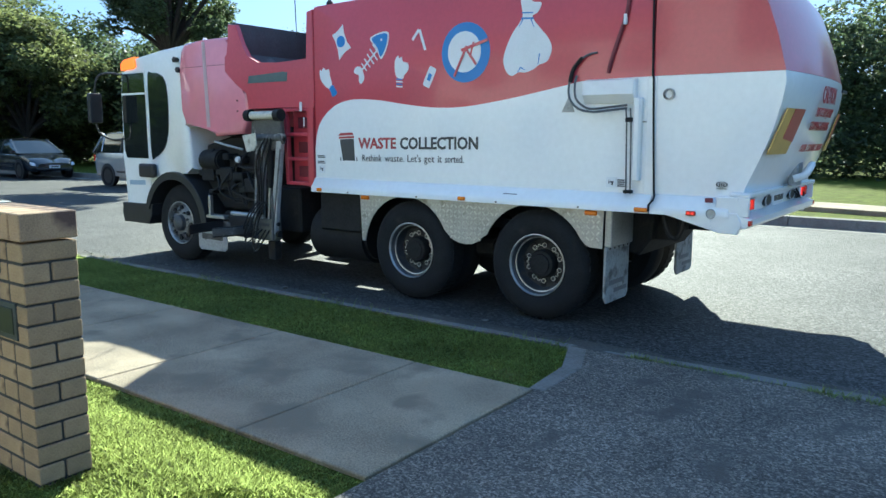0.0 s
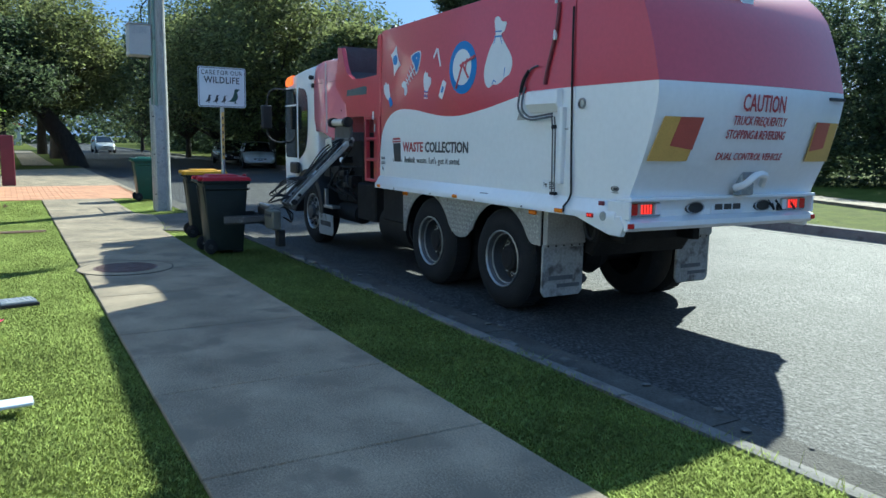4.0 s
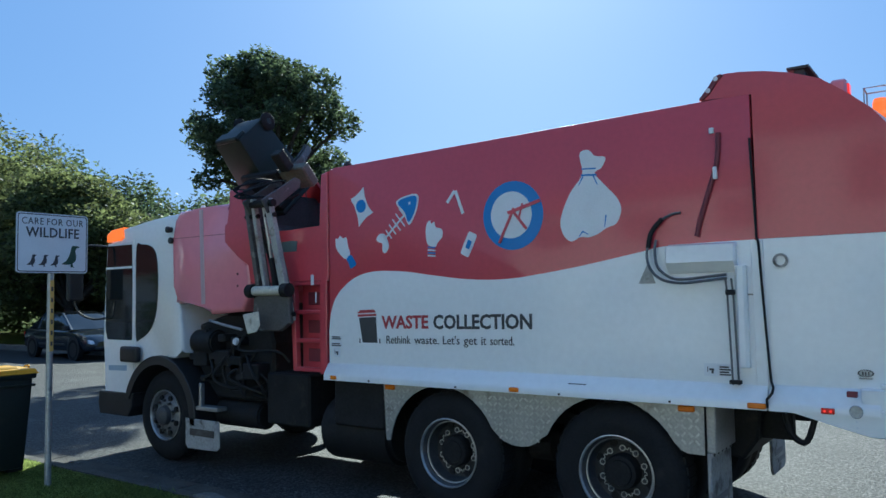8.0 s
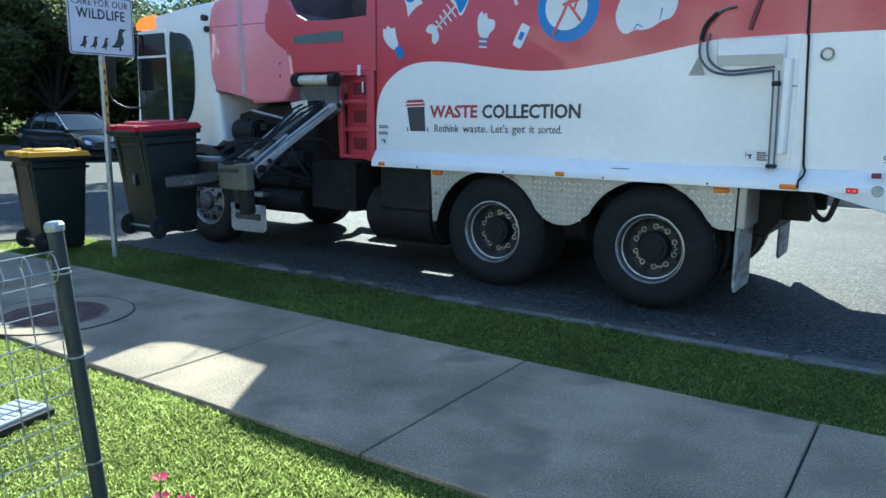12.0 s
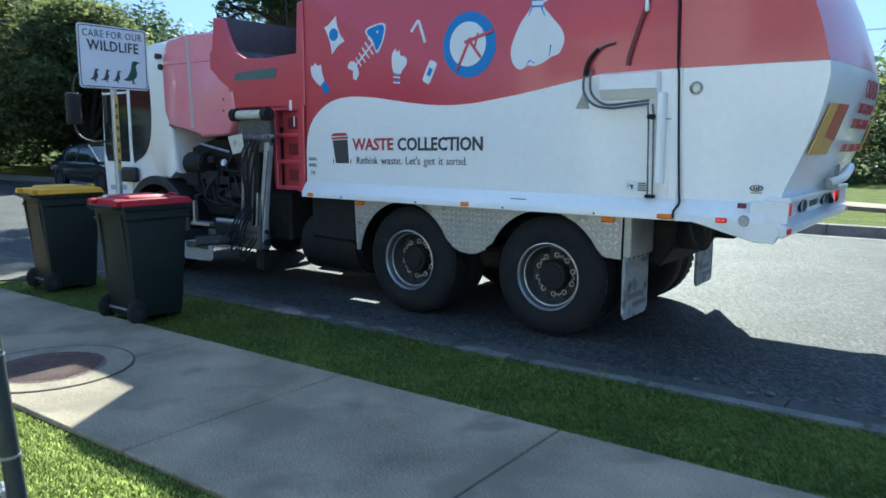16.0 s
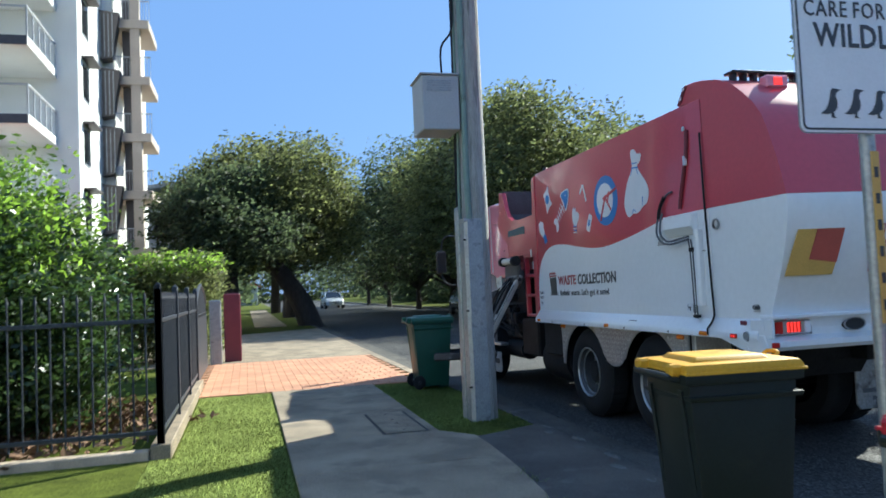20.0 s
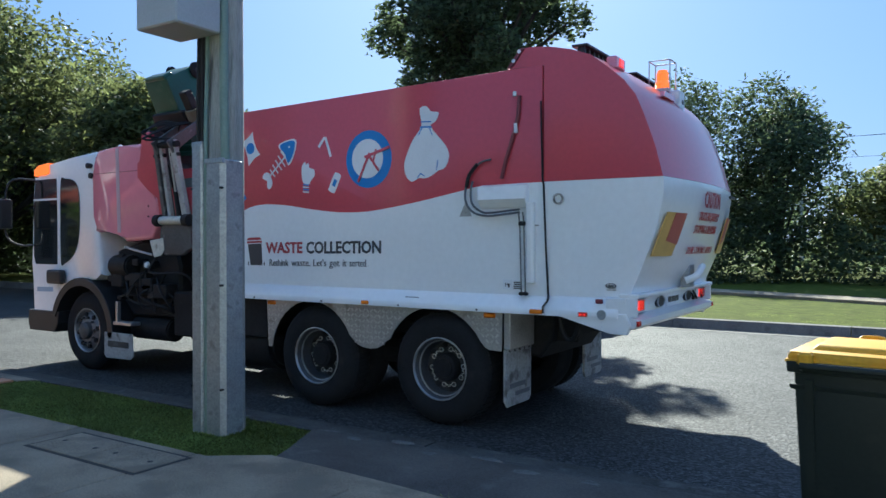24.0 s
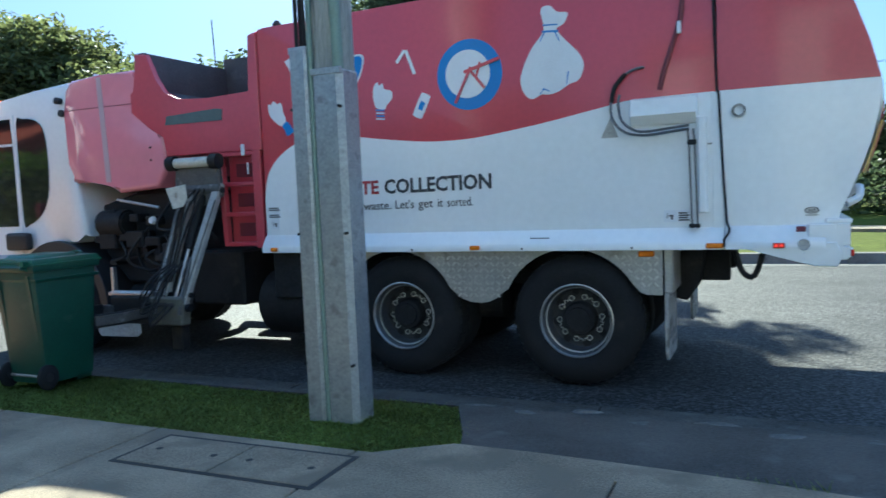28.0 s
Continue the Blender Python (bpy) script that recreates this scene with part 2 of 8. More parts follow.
M["bin_dark"] = mat("dark_green_bin_plastic", (0.011, 0.016, 0.0145), 0.48, var=0.25, scale=4, fine=60, bump=0.06, spec=0.35, spots=((0.024, 0.028, 0.023), 0.63), spot_scale=5)
M["bin_green"] = mat("mid_green_bin_plastic", (0.015, 0.07, 0.045), 0.45, var=0.2, scale=4, fine=60, bump=0.06, spots=((0.05, 0.1, 0.07), 0.62), spot_scale=5)
M["lid_red"] = mat("red_lid_plastic", (0.36, 0.012, 0.026), 0.5, var=0.14, scale=4, fine=60, bump=0.05, spec=0.3)
M["lid_yellow"] = mat("yellow_lid_plastic", (0.62, 0.33, 0.02), 0.5, var=0.14, scale=4, fine=60, bump=0.05, spec=0.3)
M["lid_green"] = mat("green_lid_plastic", (0.02, 0.1, 0.055), 0.35, var=0.15, scale=4, fine=60, bump=0.05)
M["galv"] = mat("galvanised_steel", (0.36, 0.38, 0.4), 0.45, metal=0.6, var=0.25, scale=10, fine=60, bump=0.06, spots=((0.24, 0.25, 0.26), 0.58), spot_scale=10)
M["pole_wood"] = mat("weathered_pole_timber", (0.33, 0.33, 0.31), 0.85, var=0.35, scale=8, fine=60, bump=0.5, stretch=(3, 3, 0.25), spots=((0.1, 0.1, 0.095), 0.58), spot_scale=6)
M["cabinet"] = mat("pale_grey_cabinet_paint", (0.4, 0.41, 0.42), 0.5, var=0.1, scale=3, fine=50, bump=0.05, spots=((0.4, 0.4, 0.38), 0.64), spot_scale=4)
M["conduit"] = mat("faded_green_conduit", (0.2, 0.27, 0.23), 0.5, var=0.2, bump=0.05, spots=((0.12, 0.15, 0.12), 0.6), spot_scale=5)
M["fence"] = mat("charcoal_fence_coating", (0.03, 0.034, 0.045), 0.4, var=0.2, scale=5, fine=60, bump=0.05)
M["wire"] = mat("galvanised_wire", (0.4, 0.41, 0.42), 0.4, metal=0.7, var=0.2, bump=0)
M["post_dark"] = mat("weathered_dark_post", (0.03, 0.036, 0.036), 0.6, var=0.3, bump=0.15)
M["render_white"] = mat("white_render", (0.72, 0.72, 0.7), 0.85, var=0.08, scale=0.8, fine=30, bump=0.1, spots=((0.58, 0.57, 0.54), 0.64), spot_scale=0.7)
M["render_tan"] = mat("tan_concrete_frame", (0.45, 0.38, 0.32), 0.85, var=0.12, scale=1, fine=30, bump=0.1)
M["screen"] = mat("dark_bronze_screen", (0.1, 0.085, 0.08), 0.5, metal=0.2, var=0.2, bump=0.05)
M["roof_red"] = mat("red_tile_roof", (0.35, 0.08, 0.05), 0.8, var=0.25, bump=0.2)
M["bark"] = mat("dark_bark", (0.042, 0.034, 0.028), 0.9, var=0.5, scale=6, fine=40, bump=0.8, dist=0.03, stretch=(2, 2, 0.5))
M["leaf_dark"] = mat("dark_leaves", (0.05, 0.066, 0.032), 0.55, var=0.4, scale=0.6, fine=6, bump=0, island=0.6, spec=0.25)
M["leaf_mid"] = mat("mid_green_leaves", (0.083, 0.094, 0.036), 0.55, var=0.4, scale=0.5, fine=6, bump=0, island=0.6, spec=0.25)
# paler yellow-green: sunlight on upper foliage, put into the colour
M["leaf_sunlit"] = mat("sun_tinted_yellow_green_leaves", (0.12, 0.19, 0.024), 0.4, var=0.35, scale=0.6, fine=6, bump=0, island=0.5, spec=0.4)
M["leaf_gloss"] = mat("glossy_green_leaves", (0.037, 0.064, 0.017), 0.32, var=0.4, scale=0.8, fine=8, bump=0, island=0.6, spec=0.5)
M["mulch"] = mat("brown_leaf_litter", (0.16, 0.09, 0.05), 0.9, var=0.4, bump=0.2, island=0.4)
M["car_dark"] = mat("dark_blue_car_paint", (0.018, 0.024, 0.035), 0.2, metal=0.2, var=0.1, bump=0, coat=0.7)
M["car_white"] = mat("white_car_paint", (0.7, 0.71, 0.72), 0.25, var=0.05, bump=0, coat=0.6)
M["car_silver"] = mat("silver_car_paint", (0.42, 0.44, 0.46), 0.25, metal=0.5, var=0.08, bump=0, coat=0.6)
M["hose"] = mat("black_rubber_hose", (0.012, 0.012, 0.013), 0.6, var=0.2, bump=0.1, spec=0.3)
M["cast_iron"] = mat("rusty_cast_iron", (0.15, 0.092, 0.078), 0.65, metal=0.3, var=0.4, scale=8, fine=60, bump=0.3)
M["flower"] = mat("pink_petals", (0.6, 0.08, 0.3), 0.6, var=0.2, bump=0, island=0.2)
M["cap_stone"] = mat("worn_grey_stone", (0.13, 0.123, 0.112), 0.92, var=0.4, scale=20, fine=90, bump=0.4)
M["stained"] = mat("stained_crossing_concrete", (0.085, 0.074, 0.062), 0.9, var=0.5, scale=2, fine=90, bump=0.4, spots=((0.15, 0.135, 0.12), 0.62), spot_scale=3)
M["olive"] = mat("dirty_olive_paint", (0.12, 0.118, 0.095), 0.6, var=0.35, scale=6, fine=60, bump=0.15, spots=((0.12, 0.1, 0.07), 0.56), spot_scale=7)
M["maroon"] = mat("maroon_paint", (0.16, 0.025, 0.04), 0.5, var=0.15, bump=0.05)
M["timber"] = mat("pale_timber", (0.45, 0.36, 0.26), 0.8, var=0.25, bump=0.2)


def leafy(m, amount=0.35, gain=1.5):
    """Lets some light through leaves and blades."""
    nt = m.node_tree
    b, o = nt.nodes["Principled BSDF"], nt.nodes["Material Output"]
    tr = nt.nodes.new("ShaderNodeBsdfTranslucent")
    mx = nt.nodes.new("ShaderNodeMixShader")
    mx.inputs[0].default_value = amount
    src = b.inputs["Base Color"].links[0].from_socket
    up = nt.nodes.new("ShaderNodeVectorMath")
    up.operation = "SCALE"
    up.inputs["Scale"].default_value = gain
    nt.links.new(src, up.inputs[0])
    nt.links.new(up.outputs[0], tr.inputs["Color"])
    nt.links.new(b.outputs[0], mx.inputs[1])
    nt.links.new(tr.outputs[0], mx.inputs[2])
    nt.links.new(mx.outputs[0], o.inputs["Surface"])


leafy(M["grass"], 0.66, 9.0)
leafy(M["leaf_gloss"], 0.3, 1.9)
for k in ("leaf_dark", "leaf_mid", "leaf_sunlit", "flower"):
    leafy(M[k], 0.5, 2.4)


# ---- builders ----
def link_mesh(name, bm, material, parent=None, label="", smooth=False):
    me = bpy.data.meshes.new(name)
    bmesh.ops.recalc_face_normals(bm, faces=bm.faces)
    bm.to_mesh(me)
    bm.free()
    me.materials.append(material)
    if smooth:
        me.polygons.foreach_set("use_smooth", [True] * len(me.polygons))
        me.set_sharp_from_angle(angle=radians(40))
    ob = new(name, me)
    ob.parent = parent
    if label:
        tagged(ob, label)
    return ob


def part(name, bm, material, parent, label="", smooth=False):
    return link_mesh(name, bm, material, parent, label, smooth)


def thing(name, m, label, category, group="", kind=""):
    ob = new(name)
    ob.matrix_basis = m
    return tagged(ob, label, category, group, kind)


def solid(name, bm, material, label, category="", group="", kind="", smooth=False):
    return tagged(link_mesh(name, bm, material, None, "", smooth), label, category, group, kind)


def box(x0, x1, y0, y1, z0, z1, bev=0.0, seg=1, bm=None):
    one = bmesh.new()
    bmesh.ops.create_cube(one, size=1.0, matrix=Matrix.Translation(((x0 + x1) / 2, (y0 + y1) / 2, (z0 + z1) / 2)) @ Matrix.Diagonal((x1 - x0, y1 - y0, z1 - z0, 1)))
    if bev:
        bmesh.ops.bevel(one, geom=one.edges[:], offset=bev, segments=seg, affect="EDGES", profile=0.6)
    return join(bm, one)


def join(bm, one):
    if bm is None:
        return one
    me = bpy.data.meshes.new("tmp")
    one.to_mesh(me)
    one.free()
    bm.from_mesh(me)
    bpy.data.meshes.remove(me)
    return bm


def prism(pts, axis, a, b, bev=0.0, seg=1, bm=None):
    """Extrudes the outline pts along an axis from a to b. pts: (x, z) for y, (y, z) for x, (x, y) for z."""
    one = bmesh.new()

    def at(p, k):
        return {"y": (p[0], k, p[1]), "x": (k, p[0], p[1]), "z": (p[0], p[1], k)}[axis]

    lo = [one.verts.new(at(p, a)) for p in pts]
    hi = [one.verts.new(at(p, b)) for p in pts]
    caps = [one.faces.new(lo), one.faces.new(hi)]
    n = len(pts)
    for i in range(n):
        one.faces.new((lo[i], lo[(i + 1) % n], hi[(i + 1) % n], hi[i]))
    if bev:
        edges = {e for f in caps for e in f.edges}
        bmesh.ops.bevel(one, geom=list(edges), offset=bev, segments=seg, affect="EDGES", profile=0.6)
    bmesh.ops.recalc_face_normals(one, faces=one.faces)
    return join(bm, one)


def cyl(p0, p1, r0, r1=None, n=16, bm=None, bev=0.0):
    r1 = r0 if r1 is None else r1
    one = bmesh.new()
    p0, p1 = Vector(p0), Vector(p1)
    d = p1 - p0
    rot = d.to_track_quat("Z", "Y").to_matrix().to_4x4()
    bmesh.ops.create_cone(one, cap_ends=True, segments=n, radius1=max(r0, 1e-4), radius2=max(r1, 1e-4), depth=d.length, matrix=Matrix.Translation((p0 + p1) / 2) @ rot)
    if bev:
        bmesh.ops.bevel(one, geom=[e for e in one.edges if len(e.link_faces) == 2 and any(len(f.verts) > 4 for f in e.link_faces)], offset=bev, segments=2, affect="EDGES")
    return join(bm, one)


def tube(pts, r, n=8, bm=None):
    """A pipe along points."""
    one = bmesh.new()
    pts = [Vector(p) for p in pts]
    rings = []
    for i, p in enumerate(pts):
        d = (pts[min(i + 1, len(pts) - 1)] - pts[max(i - 1, 0)]).normalized()
        u = d.orthogonal().normalized() if not rings else (rings[-1][1] - d * rings[-1][1].dot(d)).normalized()
        v = d.cross(u)
        rr = r[i] if isinstance(r, (list, tuple)) else r
        rings.append(([one.verts.new(p + (u * math.cos(a) + v * math.sin(a)) * rr) for a in [2 * math.pi * k / n for k in range(n)]], u))
    for (a, _), (b, _) in zip(rings, rings[1:]):
        for k in range(n):
            one.faces.new((a[k], a[(k + 1) % n], b[(k + 1) % n], b[k]))
    one.faces.new(rings[0][0])
    one.faces.new(rings[-1][0])
    return join(bm, one)


def curve_pts(pts, n=6):
    """Catmull-Rom points through pts."""
    out = []
    v = [Vector(p) for p in pts]
    for i in range(len(v) - 1):
        a, b, c, d = v[max(i - 1, 0)], v[i], v[i + 1], v[min(i + 2, len(v) - 1)]
        for k in range(n):
            t = k / n
            out.append(0.5 * (2 * b + (c - a) * t + (2 * a - 5 * b + 4 * c - d) * t * t + (3 * b - a - 3 * c + d) * t ** 3))
    return out + [v[-1]]


def lathe(profile, axis_m, n=32, bm=None):
    """Turns (radius, height) pairs round z, then moves by axis_m."""
    one = bmesh.new()
    rings = []
    for r, h in profile:
        rings.append([one.verts.new(axis_m @ Vector((r * math.cos(2 * math.pi * k / n), r * math.sin(2 * math.pi * k / n), h))) for k in range(n)])
    for a, b in zip(rings, rings[1:]):
        for k in range(n):
            one.faces.new((a[k], a[(k + 1) % n], b[(k + 1) % n], b[k]))
    bmesh.ops.remove_doubles(one, verts=one.verts[:], dist=1e-5)
    return join(bm, one)


def text_mesh(body, size, m, material, name, parent, label="", squeeze=1.0, extrude=0.0015, spacing=1.0, bold=0.0, align="LEFT"):
    """Raised lettering; m places the text's own x-right, y-up plane."""
    cu = bpy.data.curves.new(name, "FONT")
    cu.body, cu.size, cu.extrude, cu.align_x, cu.offset, cu.resolution_u = body, size, extrude, align, bold, 2
    cu.space_character = spacing
    tmp = new("lettering_tmp", cu)
    me = bpy.data.meshes.new_from_object(tmp.evaluated_get(bpy.context.evaluated_depsgraph_get()))
    bpy.data.objects.remove(tmp)
    me.transform(m @ Matrix.Diagonal((squeeze, 1, 1, 1)))
    me.materials.clear()
    me.materials.append(material)
    ob = new(name, me)
    ob.parent = parent
    if label:
        tagged(ob, label)
    return ob


def text_words(body, size, m, material, parent, label="", squeeze=1.0, spacing=1.0, bold=0.0, align="LEFT", gap=0.28):
    """One mesh a word, set along the text's own x."""
    made, x = [], 0.0
    for w in body.split():
        ob = text_mesh(w, size, Matrix.Identity(4), material, "lettering_word", parent, label, squeeze, 0.0015, spacing, bold)
        xs = [v.co.x for v in ob.data.vertices]
        ob.data.transform(Matrix.Translation((x - min(xs), 0, 0)))
        x += max(xs) - min(xs) + gap * size * squeeze
        made.append(ob)
    off = -(x - gap * size * squeeze) / 2 if align == "CENTER" else 0.0
    for ob in made:
        ob.data.transform(m @ Matrix.Translation((off, 0, 0)))
    return made


SIDE = Matrix(((1, 0, 0, 0), (0, 0, -1, 0), (0, 1, 0, 0), (0, 0, 0, 1)))   # text on a face that looks to -y
REAR = Matrix(((0, 0, 1, 0), (1, 0, 0, 0), (0, 1, 0, 0), (0, 0, 0, 1)))    # text on a face that looks to +x


# ---- ground, road, kerbs, path ----
ROAD_Z = -0.11


def strip_sheet(profile, x0, x1, n=1):
    bm = bmesh.new()
    cols = []
    for i in range(n + 1):
        x = x0 + (x1 - x0) * i / n
        cols.append([bm.verts.new((x, y, z)) for y, z in profile])
    for a, b in zip(cols, cols[1:]):
        for k in range(len(profile) - 1):
            bm.faces.new((a[k], a[k + 1], b[k + 1], b[k]))
    return bm


solid("ground", strip_sheet([(-900, 0.0), (-1.0, -0.012), (-0.6, -0.19), (9.0, -0.19), (9.25, 0.03), (16, 0.06), (40, 0.3), (900, 3.0)], -900, 900, 1),
      M["soil"], "short green turf over flat ground", "ground", kind="structure")
solid("road", strip_sheet([(-0.52, -0.125), (0.0, ROAD_Z), (4.3, ROAD_Z + 0.02), (8.8, ROAD_Z - 0.01)], -300, 120, 1), M["asphalt"], "worn grey asphalt road with fine pale chips", "road", kind="structure")

# rolled concrete kerb and gutter along the near side, in cast lengths
kerb_near = thing("kerb_near", pose(0, 0, 0), "weathered concrete kerb and gutter", "kerb", kind="structure")
for i in range(24):
    x0 = 13.0 - i * 2.4
    part("kerb_length", prism([(-0.98, -0.18), (-0.98, 0.0 - 0.004), (-0.88, -0.01), (-0.8, -0.035), (-0.72, -0.09), (-0.66, -0.108), (-0.4, -0.106), (-0.4, -0.18)], "x", x0 - 2.385, x0), M["kerb"], kerb_near)
part("kerb_length", prism([(-0.98, -0.18), (-0.98, -0.004), (-0.88, -0.01), (-0.8, -0.035), (-0.72, -0.09), (-0.66, -0.108), (-0.4, -0.106), (-0.4, -0.18)], "x", -260, -44.62), M["kerb"], kerb_near)
for x0, x1 in ((8.72, 7.0), (6.98, 5.4), (5.37, 3.9), (3.86, 2.7), (2.64, 1.9), (1.7, 1.3)):
    part("kerb_cap", prism([(-0.987, -0.04), (-0.985, 0.002), (-0.93, 0.003), (-0.87, -0.008), (-0.83, -0.024), (-0.83, -0.05)], "x", x1, x0, 0.004), M["kerb_clean"], kerb_near, "worn pale kerb edge")
for x0, x1 in ((8.96, 10.88), (10.9, 13.0)):
    part("gutter_tray", prism([(-0.93, -0.15), (-0.93, -0.003), (-0.86, -0.012), (-0.79, -0.033), (-0.71, -0.086), (-0.65, -0.103), (-0.5, -0.101), (-0.5, -0.15)], "x", x0, x1, 0.003), M["kerb_clean"], kerb_near, "worn pale gutter at the driveway")
part("kerb_return", prism([(8.72, -0.985), (8.86, -0.985), (9.03, -1.4), (9.06, -1.945), (8.95, -1.945), (8.92, -1.45)], "z", -0.1, 0.013, 0.006), M["kerb_clean"], kerb_near, "pale concrete edge where the verge ends")
kerb_far = thing("kerb_far", pose(0, 0, 0), "upright grey concrete kerb across the road", "kerb", kind="structure")
for i in range(20):
    x0 = 14.0 - i * 3.0
    part("kerb_length", prism([(8.6, -0.18), (8.6, -0.115), (8.98, -0.12), (9.03, 0.05), (9.17, 0.06), (9.17, -0.1)], "x", x0 - 2.985, x0), M["kerb_clean"], kerb_far)
part("kerb_length", prism([(8.6, -0.18), (8.6, -0.115), (8.98, -0.12), (9.03, 0.05), (9.17, 0.06), (9.17, -0.1)], "x", -200, -46), M["kerb_clean"], kerb_far)

PATH_Y0, PATH_Y1 = -3.42, -1.95


def slab_outline(x0, x1, y0, y1):
    return [(x0, y0), (x1, y0), (x1, y1), (x0, y1)]


def smooth(v):
    v = min(1.0, max(0.0, v))
    return v * v * (3 - 2 * v)


def bank(x, y):
    """The lawn rises a little towards the letterbox pillar."""
    return 0.235 * smooth((-3.5 - y) / 0.8) * smooth((x - 4.6) / 2.6) * (1 - smooth((x - 8.85) / 0.15))


bm = bmesh.new()
grid = [[bm.verts.new((4.5 + i * 0.1, -3.46 - j * 0.1, bank(4.5 + i * 0.1, -3.46 - j * 0.1) - (0.04 if j in (0, 25) or i in (0, 46) else 0.012))) for j in range(26)] for i in range(47)]
for i in range(46):
    for j in range(25):
        bm.faces.new((grid[i][j], grid[i + 1][j], grid[i + 1][j + 1], grid[i][j + 1]))
solid("lawn_bank", bm, M["soil"], "gently raised lawn by the letterbox pillar", "ground", kind="structure", smooth=True)

footpath = thing("footpath", pose(0, 0, 0), "grey concrete footpath of cast slabs with dark joints", "footpath", kind="structure")
xs = [8.98, 8.08, 6.74, 5.4, 4.17, 2.63] + [1.1 - 1.38 * i for i in range(10)]
for xa, xb in zip(xs, xs[1:]):
    if xb < -11.1:
        xb = -11.1
    part("slab", prism(slab_outline(xb + 0.006, xa - 0.006, PATH_Y0, PATH_Y1), "z", -0.1, 0.012, 0.006), M["concrete"], footpath)
for i in range(20):
    part("slab", prism(slab_outline(-34.0 - 2.0 * i - 1.99, -34.0 - 2.0 * i, -3.4, -2.0), "z", -0.1, 0.012), M["concrete"], footpath)
part("joint_bed", box(-11.1, 8.94, PATH_Y0 + 0.02, PATH_Y1 - 0.02, -0.1, -0.004), M["mortar"], footpath)

part("slab_flare", prism([(-7.1, -1.956), (-6.95, -1.85), (-6.72, -1.69), (-6.25, -1.70), (-5.65, -1.74), (-5.2, -1.78), (-4.6, -1.85), (-4.15, -1.956)], "z", -0.1, 0.01, 0.004), M["concrete"], footpath, "flared path edge at the crossing")

# exposed-aggregate driveway by the brick pillar
driveway = solid("driveway", prism([(9.0, -12), (9.0, -1.95), (8.96, -1.4), (8.76, -0.97), (13.4, -0.97), (12.9, -1.9), (12.8, -12)], "z", -0.1, 0.008, 0.006), M["aggregate"],
                 "worn exposed-aggregate concrete driveway", "driveway", kind="structure")
# crossing between the two verge strips
solid("crossing", prism([(-4.15, -1.94), (-3.9, -1.5), (-3.6, -0.97), (-7.0, -0.97), (-6.75, -1.5), (-6.6, -1.94)], "z", -0.1, 0.004, 0.004), M["stained"],
      "stained concrete vehicle crossing between grass strips", "driveway", kind="structure")
# neighbour's driveway: concrete pad and clay pavers
solid("driveway_apron", prism([(-11.1, -1.12), (-10.9, -0.97), (-30.5, -0.97), (-28.0, -4.6), (-27.0, -30), (-16.4, -30), (-16.4, -1.12)], "z", -0.1, 0.004, 0.004), M["concrete"],
      "pale concrete driveway apron", "driveway", kind="structure")
# far footpath across the verge
solid("footpath_far", prism([(14, 9.2), (6.0, 10.9), (-4.0, 14.6), (-14, 18.6), (-40, 24), (-40, 25.6), (-14, 20.0), (-4, 15.9), (6, 12.1), (14, 10.6)], "z", 0.02, 0.13, 0.01), M["concrete"],
      "narrow pale concrete path across the far verge", "footpath", kind="structure")

pavers = thing("paver_driveway", pose(0, 0, 0), "terracotta clay paver driveway strip", "driveway", kind="structure")
part("paver_bed", box(-16.38, -11.12, -4.6, -1.13, -0.1, -0.012), M["mortar"], pavers)
paver_mesh = None
for i in range(23):
    for j in range(13):
        x, y = -11.135 - 0.228 * i, -1.145 - 0.262 * j - (0.131 if i % 2 else 0.0)
        if y - 0.255 < -4.6:
            continue
        if paver_mesh is None:
            first = part("paver", prism([(-0.22, -0.254), (0, -0.254), (0, 0), (-0.22, 0)], "z", -0.03, 0.008, 0.004), M["paver"], pavers)
            paver_mesh = first.data
            ob = first
        else:
            ob = new("paver", paver_mesh)
            ob.parent = pavers
        ob.location = (x, y, 0)


# ---- the refuse truck: its own space has x to the rear, y to the far side, z up from the path's level ----
W = 2.2
truck = thing("garbage_truck", pose(5.1, 0, 0), "red and white side-loading refuse truck with waste graphics", "truck")
top_z = lambda x: 2.825 + 0.018 * x
# hopper body, upper red shell
body = part("body", prism([(-0.03, 0.95), (-0.03, 2.80), (0.03, top_z(0.03)), (3.655, top_z(3.6)), (3.655, 0.95)], "y", 0.0, W, 0.012, 2), M["red"], truck, "red painted steel body", smooth=True)


def wave_top():
    """Upper edge of the white side panel: a low swell that falls and rises again to the tailgate."""
    pts = [(-0.03, 1.36), (-0.008, 1.5), (0.04, 1.62), (0.142, 1.73), (0.312, 1.826), (0.54, 1.866), (0.85, 1.852), (1.14, 1.812), (1.43, 1.776), (1.65, 1.762), (1.86, 1.764), (2.06, 1.782), (2.45, 1.836), (2.9, 1.915), (3.12, 1.95), (3.65, 1.96)]
    return [(p.x, p.z) for p in curve_pts([(x, 0, z) for x, z in pts], 5)]


wave = wave_top()
side_white = [(-0.03, 1.0)] + wave + [(3.654, 1.0)]
part("side_panel", prism(side_white, "y", -0.006, 0.004), M["white"], truck, "white lower side panel with a wavy upper edge")
part("side_panel", prism(side_white, "y", W - 0.004, W + 0.006), M["white"], truck, "white lower side panel with a wavy upper edge")
